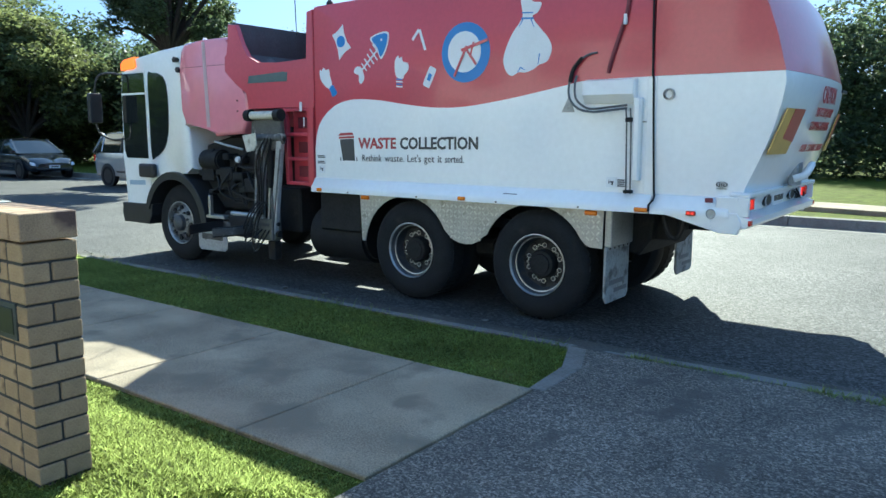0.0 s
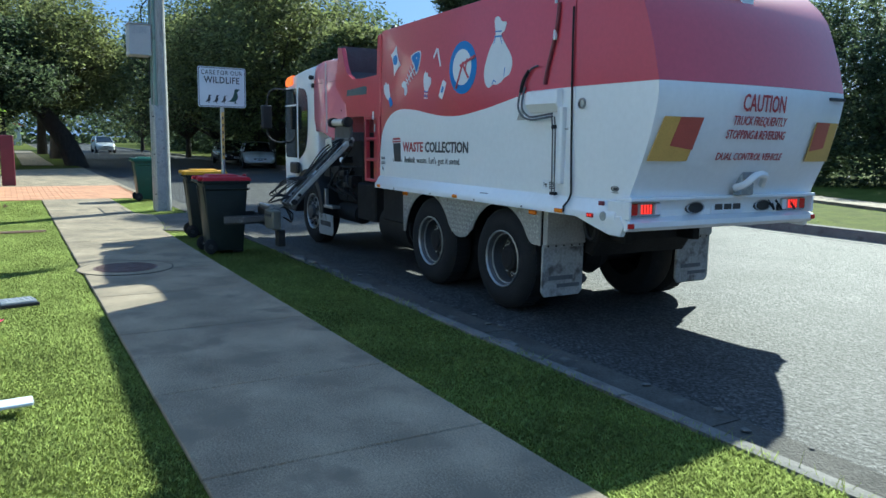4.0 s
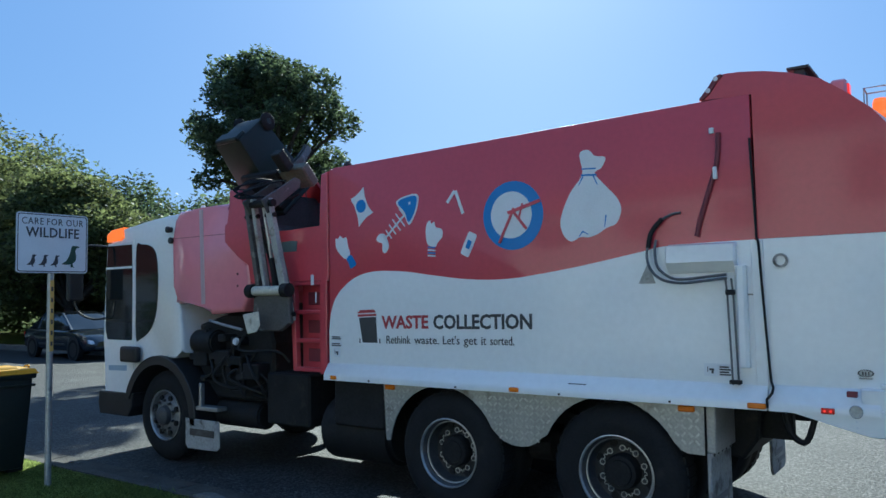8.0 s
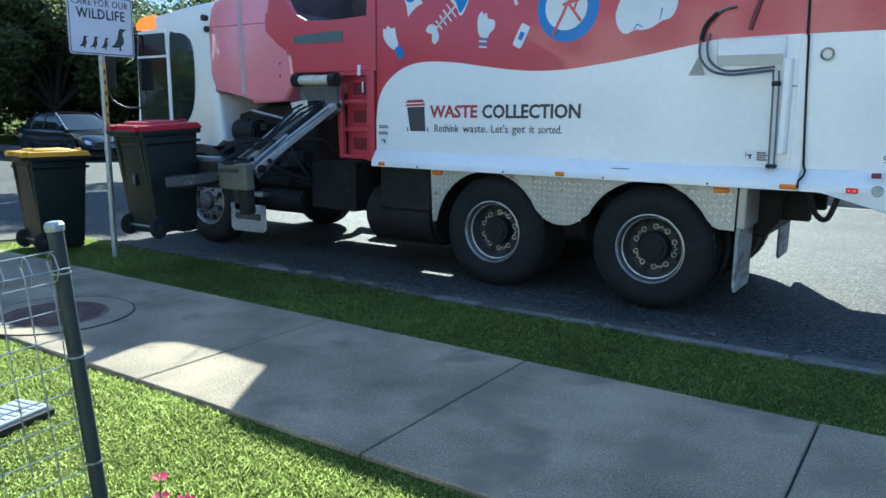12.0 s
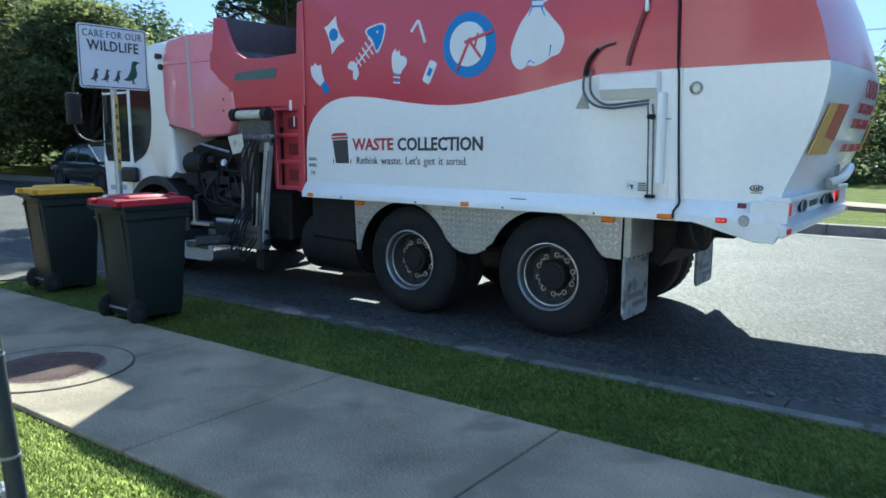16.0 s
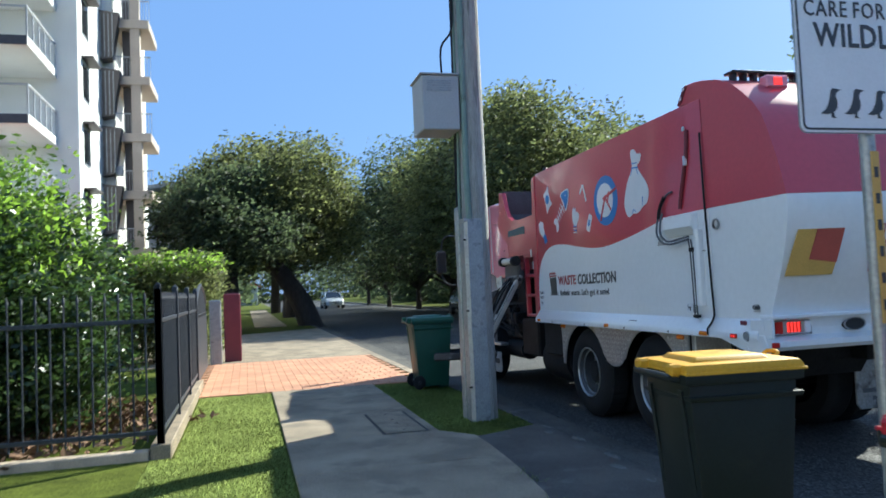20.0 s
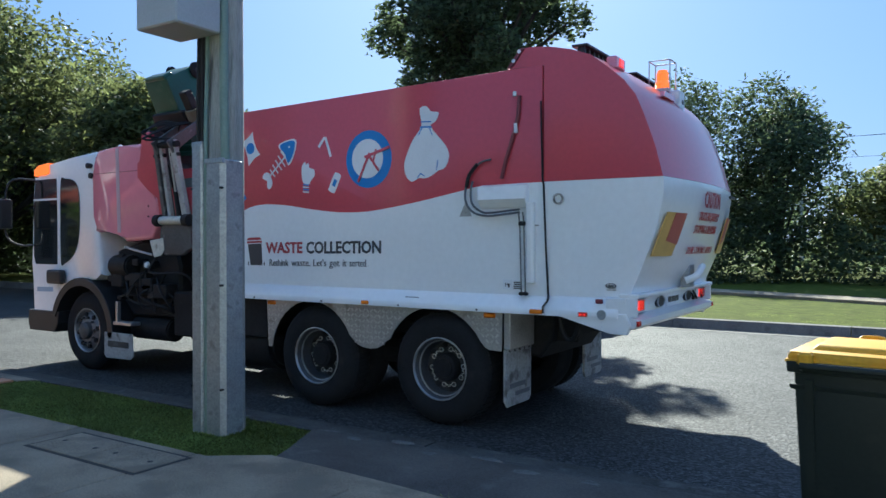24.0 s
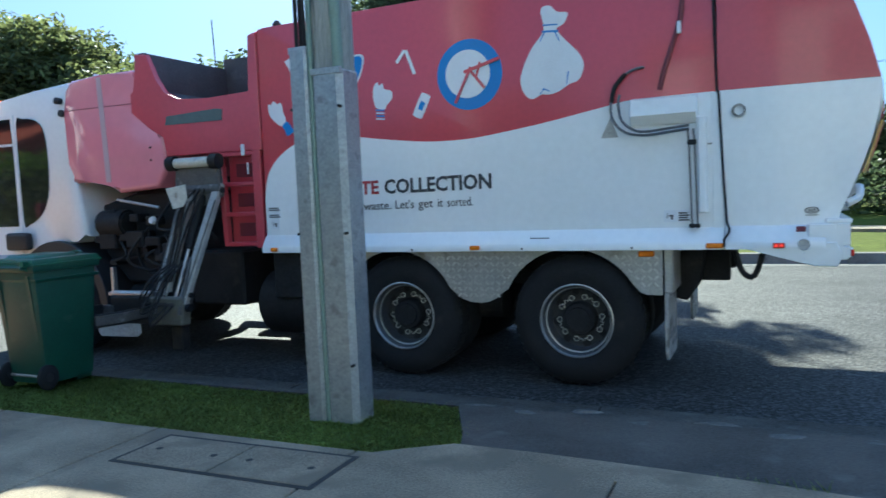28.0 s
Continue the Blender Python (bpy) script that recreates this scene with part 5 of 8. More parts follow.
for k in range(9):
    x = rng.uniform(-2.1, -1.1)
    z = rng.uniform(0.9, 1.5)
    part("hose", tube(curve_pts([(x, 0.1, z), (x + rng.uniform(-0.2, 0.3), rng.uniform(-0.05, 0.1), z - rng.uniform(0.1, 0.3)), (x + rng.uniform(-0.1, 0.4), 0.08, z - rng.uniform(0.2, 0.5)), (x + rng.uniform(0, 0.5), 0.15, z - rng.uniform(0.1, 0.4))], 4), 0.014, 6), M["hose"], truck)
part("bay_lamp", lathe([(0.0, 0.03), (0.03, 0.03), (0.04, 0.0)], Matrix.Translation((-1.36, 0.03, 1.22)) @ Matrix.Rotation(radians(90), 4, "X"), 14), M["print_white"], truck, "small round white fitting")
part("bay_pipe", tube(curve_pts([(-1.78, 0.02, 1.43), (-1.6, 0.0, 1.4), (-1.42, 0.0, 1.37), (-1.28, 0.03, 1.34)], 4), 0.014, 8), M["galv"], truck, "thin grey metal pipe")
part("step", box(-1.95, -1.6, -0.03, 0.1, 0.5, 0.54, 0.006), M["steel"], truck)
part("step_side", box(-1.9, -1.86, -0.03, 0.02, 0.52, 0.78, 0.006), M["steel"], truck)
# red hopper surround with its dark mouth
hop = part("hopper", prism([(-1.416, 2.762), (-1.42, 2.6), (-1.445, 2.42), (-1.5, 2.405), (-1.5, 2.23), (-1.31, 2.08), (-1.12, 1.985), (-1.1, 1.8), (-0.035, 1.8), (-0.035, 2.8), (-0.12, 2.78), (-0.13, 2.3), (-0.6, 2.29), (-0.91, 2.3), (-1.09, 2.38), (-1.18, 2.52), (-1.275, 2.745)], "y", -0.012, 0.05, 0.008), M["red"], truck, "red steel hopper surround")
part("hopper_wall", prism([(-1.43, 2.78), (-1.47, 2.42), (-1.4, 2.18), (-1.09, 1.99), (-1.0, 1.9), (-0.02, 1.9), (-0.02, 2.0), (-0.95, 2.04), (-1.34, 2.44), (-1.36, 2.78)], "y", 0.05, W - 0.02), M["curtain"], truck, "dark grey hopper lining")
part("hopper_back", box(-1.25, -0.02, W - 0.1, W - 0.02, 1.9, 2.6), M["curtain"], truck, "dark grey hopper lining")
part("hopper_packer", prism([(-1.1, 2.06), (-0.9, 2.2), (-0.1, 2.2), (-0.02, 2.06)], "y", 0.06, W - 0.12), M["chassis"], truck, "dark packer floor inside the hopper")
part("hopper_curtain", prism([(-1.36, 2.1), (-1.38, 2.88), (-0.78, 2.87), (-0.7, 2.96), (-0.04, 2.97), (-0.04, 2.1)], "y", 1.2, 1.25), M["curtain"], truck, "dark rubber curtain")
part("hopper_slot", prism([(-1.09, 2.085), (-1.07, 2.165), (-0.5, 2.19), (-0.43, 2.18), (-0.44, 2.085)], "y", -0.018, -0.006), M["slot"], hop, "teal-grey rubber slot cover")
part("latch_tag", box(-0.255, -0.215, -0.02, -0.008, 1.76, 1.86, 0.006), M["print_white"], hop, "small white tag")
part("latch_tag", box(-0.2, -0.185, -0.016, -0.006, 1.6, 1.7, 0.003), M["print_white"], hop)
part("front_post", box(-0.02, 0.0, 0.004, 0.2, 1.0, 2.82, 0.004), M["red"], truck, "red front corner post")
# red ladder frame
lad = part("ladder", prism([(-0.54, 1.8), (-0.5, 0.97), (-0.45, 0.97), (-0.48, 1.8)], "y", -0.01, 0.05, 0.006), M["red"], truck, "red access ladder")
part("ladder_rail", box(-0.15, -0.06, -0.01, 0.05, 0.95, 1.995, 0.008), M["red"], lad)
for k in range(4):
    part("rung", box(-0.5, -0.14, -0.008, 0.04, 0.965 + k * 0.265, 1.005 + k * 0.265, 0.008), M["red"], lad)
part("ladder_plate", box(-0.5, -0.07, 0.12, 0.14, 0.97, 1.8), M["red"], lad)
for k in range(3):
    part("foot_hole", box(-0.42, -0.2, 0.112, 0.121, 1.05 + k * 0.265, 1.17 + k * 0.265, 0.004), M["maroon"], lad)
part("antenna", tube([(-1.15, 0.8, 2.7), (-1.17, 0.8, 3.2)], 0.006, 5), M["black"], truck)
part("roof_lug", lathe([(0.03, 0), (0.04, 0.04), (0.02, 0.07), (0.0, 0.075)], Matrix.Translation((0.12, 0.1, 2.82)), 10), M["black"], truck)

# ---- side lifter: two slanted arms on a sliding pivot, and a claw ----
PIVOT = (-0.62, 0.0, 1.48)
carriage = new("slide_carriage")
carriage.parent = truck
carriage.location = (-0.62, 0.0, 1.72)
part("pivot_tube", cyl((-0.24, -0.06, 0.0), (0.2, -0.06, 0.0), 0.045, n=16, bev=0.008), M["cover"], carriage, "pale dirty pivot cylinder", smooth=True)
for x in (-0.26, 0.22):
    part("pivot_cap", cyl((x - 0.04, -0.06, 0.0), (x + 0.04, -0.06, 0.0), 0.065, n=16), M["chassis"], carriage)
part("carriage_plate", prism([(-0.26, -0.03), (0.22, -0.03), (0.24, -0.3), (0.1, -0.38), (-0.2, -0.38), (-0.28, -0.26)], "y", -0.04, 0.02, 0.012), M["arm_dark"], carriage, "grimy dark carriage plate")
part("guard_plate", prism([(-0.24, -0.22), (-0.02, -0.19), (0.0, -0.32), (-0.05, -0.38), (-0.17, -0.4)], "y", -0.19, -0.177, 0.005), M["cover"], carriage, "pale dirty cover plate")
part("slide_beam", box(-0.1, 0.04, -0.02, 0.9, -0.24, -0.12, 0.012), M["arm_dark"], carriage, "dark sliding beam")
lifter = new("lift_arm")
lifter.parent = truck
lifter.location = PIVOT
part("arm_head", cyl((-0.22, -0.01, 0.0), (0.23, -0.01, 0.0), 0.05, n=16, bev=0.008), M["arm_dark"], lifter, "grimy dark cross shaft", smooth=True)
for x0, x1, w, mm in ((-0.18, -0.26, 0.026, "arm_dark"), (-0.08, -0.17, 0.022, "arm"), (0.19, 0.03, 0.042, "arm")):
    bm = box(-w, w, -0.032, 0.028, -1.12, 0.05, 0.008)
    bmesh.ops.transform(bm, matrix=Matrix.Translation((x0, -0.01, 0)) @ Matrix.Rotation(math.atan2(x0 - x1, 1.12), 4, "Y"), verts=bm.verts)
    br = part("arm_bar", bm, M[mm], lifter, "scuffed grey steel arm bar" if mm == "arm" else "grimy dark steel arm bar")
    part("bar_rib", tube([(x0 + w * 0.5, -0.046, -0.12), (x1 + w * 0.5, -0.046, -1.06)], 0.007, 6), M["arm_dark"] if mm == "arm" else M["arm"], br)
    for z in (-0.02, -0.95):
        xz = x0 + (x1 - x0) * -z / 1.12
        part("pin", cyl((xz - w - 0.02, -0.01, z), (xz + w + 0.02, -0.01, z), 0.022, n=12), M["chassis"], br)
part("ram", tube([(0.04, -0.02, -0.06), (0.0, -0.02, -0.55)], 0.03, 10), M["chassis"], lifter, "black hydraulic ram body")
part("ram_rod", tube([(0.0, -0.02, -0.53), (-0.05, -0.02, -1.05)], 0.015, 10), M["steel"], lifter, "bright ram rod")
part("cross_tie", box(-0.28, 0.06, -0.035, 0.015, -1.1, -1.03, 0.01), M["chassis"], lifter, "dark cross tie between the bars")
for k in range(3):
    part("hose", tube(curve_pts([(0.08 - 0.05 * k, -0.05, 0.0), (0.02 - 0.06 * k, -0.08 - 0.02 * k, -0.25), (-0.04 - 0.04 * k, -0.08, -0.5 - 0.05 * k), (-0.1 - 0.03 * k, -0.05, -0.85)], 5), 0.01, 6), M["hose"], lifter, "looped black hose")
ARM = 1.06
link = new("wrist_link")
link.parent = lifter
for x in (-0.2, 0.06):
    part("link_plate", prism([(-0.07, -0.07), (0.07, -0.07), (0.055, 0.42), (0.0, 0.47), (-0.055, 0.42)], "x", x - 0.012, x + 0.012, 0.004), M["arm_dark"], link, "grimy dark wrist plate")
part("link_shaft", cyl((-0.26, 0, 0), (0.12, 0, 0), 0.035, n=14), M["chassis"], link, smooth=True)
part("link_ram", cyl((-0.07, 0.02, 0.02), (-0.07, 0.0, 0.4), 0.03, 0.022, n=12), M["chassis"], link, "black wrist ram")
for k in range(5):
    part("hose", tube(curve_pts([(-0.24 + 0.06 * k, -0.05, 0.04), (-0.3 + 0.05 * k, -0.16 - 0.03 * (k % 3), 0.0 - 0.05 * k), (-0.2 + 0.03 * k, -0.2 + 0.02 * k, 0.18), (-0.16 + 0.04 * k, -0.06, 0.36)], 5), 0.009, 6), M["hose"], link, "looped black hose")
claw = new("claw")
claw.parent = lifter
CLAW_X = -0.58
part("claw_back", box(CLAW_X - 0.24, CLAW_X + 0.3, 0.02, 0.09, -0.12, 0.12, 0.012), M["chassis"], claw, "black claw backing plate")
cb = part("claw_block", box(-0.28, 0.08, -0.05, 0.06, -0.11, 0.13, 0.015), M["olive"], claw, "dirty olive-grey claw housing")
part("housing_print", box(-0.24, 0.0, -0.056, -0.049, 0.05, 0.085), M["ink"], cb)
for k in range(3):
    part("hose", tube(curve_pts([(-0.05 - 0.05 * k, 0.16, 0.02), (-0.12 - 0.07 * k, 0.26 + 0.02 * k, -0.04), (-0.2 - 0.06 * k, 0.3 - 0.03 * k, 0.06 + 0.04 * k), (-0.14 - 0.05 * k, 0.18, 0.14), (-0.1, 0.12, 0.15)], 5), 0.009, 6), M["hose"], claw, "looped black hose")
part("claw_foot", box(-0.14, -0.02, 0.04, 0.14, -0.34, -0.13, 0.01), M["chassis"], claw)
part("claw_ram", cyl((CLAW_X - 0.2, 0.06, 0.14), (CLAW_X + 0.25, 0.06, 0.14), 0.03, n=12), M["steel"], claw, smooth=True)
for sgn in (-1, 1):
    jaw = [(CLAW_X + sgn * 0.19, 0.05), (CLAW_X + sgn * 0.31, 0.02), (CLAW_X + sgn * 0.312, -0.32), (CLAW_X + sgn * 0.235, -0.55), (CLAW_X + sgn * 0.22, -0.54), (CLAW_X + sgn * 0.29, -0.31), (CLAW_X + sgn * 0.285, -0.01), (CLAW_X + sgn * 0.19, 0.02)]
    jw = part("jaw", prism(jaw, "z", -0.035, 0.035, 0.005), M["arm_dark"], claw, "thin dark curved steel jaw")
    part("jaw_edge", prism([(p[0], p[1] * 1.0) for p in jaw], "z", 0.035, 0.042), M["arm_dark"], jw, "worn jaw edge")
    part("jaw_belt", prism([(CLAW_X + sgn * 0.285, -0.02), (CLAW_X + sgn * 0.29, -0.31), (CLAW_X + sgn * 0.22, -0.54), (CLAW_X + sgn * 0.21, -0.53), (CLAW_X + sgn * 0.277, -0.31), (CLAW_X + sgn * 0.273, -0.02)], "z", -0.055, 0.055, 0.004), M["black"], claw, "black rubber grip belt")


# ---- wheelie bins: own space stands on its base, handle and wheels towards -y ----
def taper_box(x0, x1, y0, y1, z0, X0, X1, Y0, Y1, z1, bm=None, bev=0.0):
    one = bmesh.new()
    lo = [one.verts.new(p) for p in ((x0, y0, z0), (x1, y0, z0), (x1, y1, z0), (x0, y1, z0))]
    hi = [one.verts.new(p) for p in ((X0, Y0, z1), (X1, Y0, z1), (X1, Y1, z1), (X0, Y1, z1))]
    one.faces.new(lo[::-1])
    one.faces.new(hi)
    for k in range(4):
        one.faces.new((lo[k], lo[(k + 1) % 4], hi[(k + 1) % 4], hi[k]))
    if bev:
        bmesh.ops.bevel(one, geom=one.edges[:], offset=bev, segments=2, affect="EDGES", profile=0.6)
    return join(bm, one)


def moved(bm, v):
    bmesh.ops.translate(bm, vec=v, verts=bm.verts)
    return bm


def wheelie_bin(m, body_mat, lid_mat, label):
    b = thing("wheelie_bin", m, label, "bin", "kerbside bins")
    bm = taper_box(-0.235, 0.235, -0.215, 0.285, 0.03, -0.275, 0.275, -0.3, 0.36, 0.96, bev=0.045)
    part("body", bm, body_mat, b, smooth=True)
    part("rim", taper_box(-0.295, 0.295, -0.32, 0.38, 0.93, -0.3, 0.3, -0.325, 0.385, 0.985, bev=0.012), body_mat, b, smooth=True)
    part("grip_ledge", taper_box(-0.282, 0.282, -0.29, 0.372, 0.85, -0.29, 0.29, -0.3, 0.38, 0.875, bev=0.006), body_mat, b)
    hz = Vector((0, 0.34, -1.0))
    bm = taper_box(-0.3, 0.3, -0.32, 0.4, 0.985, -0.285, 0.285, -0.31, 0.375, 1.03, bev=0.018)
    bmesh.ops.translate(bm, vec=hz, verts=bm.verts)
    lid = part("lid", bm, lid_mat, b, "moulded plastic lid", smooth=True)
    lid.location = -hz
    part("lid_panel", moved(taper_box(-0.2, 0.2, -0.22, 0.24, 1.03, -0.17, 0.17, -0.19, 0.21, 1.055, bev=0.01), hz), lid_mat, lid, smooth=True)
    part("lid_handle", moved(tube(curve_pts([(-0.06, 0.36, 1.02), (-0.055, 0.385, 1.04), (0.0, 0.395, 1.045), (0.055, 0.385, 1.04), (0.06, 0.36, 1.02)], 4), 0.011, 8), hz), lid_mat, lid, smooth=True)
    part("lid_rim", moved(taper_box(-0.305, 0.305, -0.322, 0.402, 0.978, -0.303, 0.303, -0.32, 0.4, 0.992, bev=0.005), hz), lid_mat, lid)
    for x in (-0.2, 0.2):
        part("hinge", moved(box(x - 0.035, x + 0.035, -0.375, -0.3, 0.97, 1.03, 0.012), hz), lid_mat, lid)
    part("handle", tube([(-0.22, -0.31, 0.95), (-0.22, -0.37, 0.97), (0.22, -0.37, 0.97), (0.22, -0.31, 0.95)], 0.016, 8), body_mat, b)
    for x in (-0.19, 0.19):
        part("rib", taper_box(x - 0.02, x + 0.02, -0.225, -0.19, 0.2, x - 0.02, x + 0.02, -0.31, -0.28, 0.9), body_mat, b)
    part("foot", box(-0.2, 0.2, 0.12, 0.29, 0.0, 0.06, 0.015), body_mat, b)
    part("axle", cyl((-0.24, -0.22, 0.1), (0.24, -0.22, 0.1), 0.012, n=8), M["steel"], b)
    for s in (-1, 1):
        w = part("wheel", lathe([(0.03, 0.0), (0.085, 0.0), (0.1, 0.012), (0.1, 0.04), (0.085, 0.052), (0.03, 0.052)], Matrix.Translation((s * 0.25, -0.22, 0.1)) @ Matrix.Rotation(radians(90), 4, "Y") @ Matrix.Translation((0, 0, -0.026)), 24), M["tyre"], b, "black rubber wheel", smooth=True)
        part("hub", cyl((s * 0.25 - 0.03, -0.22, 0.1), (s * 0.25 + 0.03, -0.22, 0.1), 0.035, n=12), M["black"], w)
    for o in b.children_recursive:
        o.data.transform(Matrix.Diagonal((0.86, 0.86, 0.97, 1)))
        o.location = Vector((o.location.x * 0.86, o.location.y * 0.86, o.location.z * 0.97))
    return b, lid


RED_BIN, YELLOW_BIN, GREEN_BIN = (-1.45, -1.66), (-3.16, -1.51), (-10.38, -1.25)
bin_red, lid_red = wheelie_bin(pose(*RED_BIN, 0), M["bin_dark"], M["lid_red"], "dark green wheelie bin with a red lid")
bin_yellow, lid_yellow = wheelie_bin(pose(*YELLOW_BIN, 0, 0, 0, -5), M["bin_dark"], M["lid_yellow"], "dark green wheelie bin with a yellow lid")
bin_green, lid_green = wheelie_bin(pose(*GREEN_BIN, 0), M["bin_green"], M["lid_green"], "green wheelie bin with a green lid")


# ---- street furniture ----
sign = thing("wildlife_sign", pose(-2.19, -1.43, 0), "white metal sign about wildlife on a steel post", "sign")
part("post", cyl((0, 0, -0.3), (0, 0, 2.4), 0.028, n=14), M["galv"], sign, "grey steel post", smooth=True)
YS = 0.33


def round_rect(w, h, r, n=5):
    pts = []
    for cx, cz, a0 in ((w - r, h - r, 0), (-w + r, h - r, 90), (-w + r, -h + r, 180), (w - r, -h + r, 270)):
        pts += [(cx + r * math.cos(radians(a0 + 90 * k / n)), cz + r * math.sin(radians(a0 + 90 * k / n))) for k in range(n + 1)]
    return pts


SZ = 2.19
panel = part("panel", prism([(a, SZ + b) for a, b in round_rect(YS, 0.275, 0.03)], "x", 0.032, 0.036), M["galv"], sign, "white sign plate with rounded corners")
part("face", prism([(a, SZ + b) for a, b in round_rect(YS - 0.004, 0.271, 0.028)], "x", 0.036, 0.039), M["print_white"], panel)
bm = bmesh.new()
ro, ri = round_rect(YS - 0.012, 0.263, 0.025), round_rect(YS - 0.02, 0.255, 0.02)
vo, vi = [bm.verts.new((0.041, a, SZ + b)) for a, b in ro], [bm.verts.new((0.041, a, SZ + b)) for a, b in ri]
for k in range(len(vo)):
    bm.faces.new((vo[k], vo[(k + 1) % len(vo)], vi[(k + 1) % len(vo)], vi[k]))
part("border", bm, M["ink"], panel)
text_words("CARE FOR OUR", 0.088, Matrix.Translation((0.041, 0, SZ + 0.168)) @ REAR, M["ink"], panel, "black stencilled lettering", 0.84, spacing=1.14, align="CENTER", gap=0.42)
text_mesh("WILDLIFE", 0.125, Matrix.Translation((0.041, 0, SZ + 0.055)) @ REAR, M["ink"], "lettering_word", panel, "black stencilled lettering", 0.86, align="CENTER", spacing=1.08, bold=0.002)


def duck(cy, cz, s):
    pts = [(-0.075, 0.022), (-0.035, 0.05), (-0.012, 0.09), (0.0, 0.13), (0.004, 0.158), (0.018, 0.176), (0.038, 0.174), (0.078, 0.168), (0.046, 0.152), (0.036, 0.13), (0.046, 0.09), (0.042, 0.055), (0.016, 0.028), (0.018, 0.006), (0.036, -0.004), (0.0, -0.002), (0.002, 0.024), (-0.03, 0.018)]
    return prism([(cy + a * s, cz + b * s) for a, b in pts], "x", 0.039, 0.042)


for y, s in ((-0.19, 0.62), (-0.085, 0.62), (0.02, 0.6), (0.165, 1.15)):
    part("duck", duck(y, SZ - 0.215, s), M["ink"] if s < 1 else M["duck_green"], panel, "black duck silhouette" if s < 1 else "dark green duck silhouette")
for z in (2.02, 2.38):
    part("bracket", box(-0.035, 0.034, -0.06, 0.06, z - 0.02, z + 0.02, 0.004), M["galv"], sign)
part("band", box(0.029, 0.033, -0.018, 0.018, 1.2, 1.85), M["yellow_refl"], sign, "narrow yellow number strip")
for k in range(6):
    part("band_bar", box(0.033, 0.035, -0.009, 0.009, 1.25 + k * 0.1, 1.29 + k * 0.1), M["ink"], sign)

# power pole with steel guards, cable duct and meter cabinet
pole = thing("power_pole", pose(-7.6, -1.32, 0), "weathered timber power pole with steel cable guards", "pole")
part("shaft", cyl((0, 0, -0.5), (0.0, 0.0, 9.5), 0.15, 0.115, n=24), M["pole_wood"], pole, "grey weathered timber shaft", smooth=True)
part("cable_guard", prism([(-0.035, -0.16), (-0.02, -0.175), (0.13, -0.175), (0.165, -0.14), (0.165, 0.02), (-0.035, 0.02)], "z", -0.05, 2.12, 0.008), M["galv"], pole, "galvanised steel cable guard")
part("cable_guard", prism([(-0.19, -0.15), (-0.175, -0.185), (-0.08, -0.185), (-0.065, -0.17), (-0.065, 0.0), (-0.19, 0.0)], "z", -0.05, 2.26, 0.008), M["galv"], pole, "galvanised steel cable guard")
part("earth_conduit", tube([(-0.05, -0.155, -0.03), (-0.05, -0.155, 2.35), (-0.045, -0.14, 3.0), (-0.04, -0.12, 9.0)], 0.017, 8), M["conduit"], pole, "faded green earth conduit", smooth=True)
part("service_conduit", tube([(0.11, -0.1, 2.1), (0.105, -0.11, 2.6), (0.1, -0.1, 5.0), (0.085, -0.09, 9.2)], 0.034, 10), M["conduit"], pole, "faded green service conduit", smooth=True)
for k in range(4):
    part("cable", tube(curve_pts([(-0.14 + k * 0.03, -0.15, 2.05), (-0.135 + k * 0.026, -0.16 + 0.01 * (k % 2), 2.6), (-0.13 + k * 0.026, -0.14, 4.0), (-0.08 + k * 0.02, -0.13, 9.0)], 5), 0.0125, 6), M["hose"], pole, "black service cable")
for gx, z0, z1 in ((0.06, 2.12, 2.13), (-0.13, 2.26, 2.27)):
    part("guard_lip", box(gx - 0.1 if gx > 0 else gx - 0.062, gx + 0.105 if gx > 0 else gx + 0.066, -0.18, -0.15, z0 - 0.03, z1, 0.004), M["galv"], pole)
for z in (0.35, 1.15, 1.9):
    for gx in (0.15, -0.18):
        part("guard_screw", cyl((gx, -0.19, z), (gx, -0.16, z), 0.009, n=8), M["chassis"], pole)
cabx = part("cabinet", box(-0.35, 0.12, -0.56, -0.15, 3.08, 3.67, 0.012), M["cabinet"], pole, "pale grey metal equipment cabinet")
part("cabinet_hood", prism([(-0.37, -0.58), (0.14, -0.58), (0.14, -0.15), (-0.37, -0.15)], "z", 3.67, 3.69, 0.006), M["cabinet"], cabx)
for k in range(5):
    part("louvre", box(0.118, 0.126, -0.5, -0.24, 3.5 + k * 0.025, 3.512 + k * 0.025), M["galv"], cabx)
part("cabinet_bracket", box(-0.2, -0.02, -0.19, -0.02, 3.1, 3.2, 0.005), M["galv"], cabx)
part("cabinet_conduit", tube(curve_pts([(0.0, -0.3, 3.64), (0.0, -0.3, 4.0), (0.02, -0.18, 4.2), (0.02, -0.16, 4.6)], 4), 0.012, 6), M["hose"], cabx)

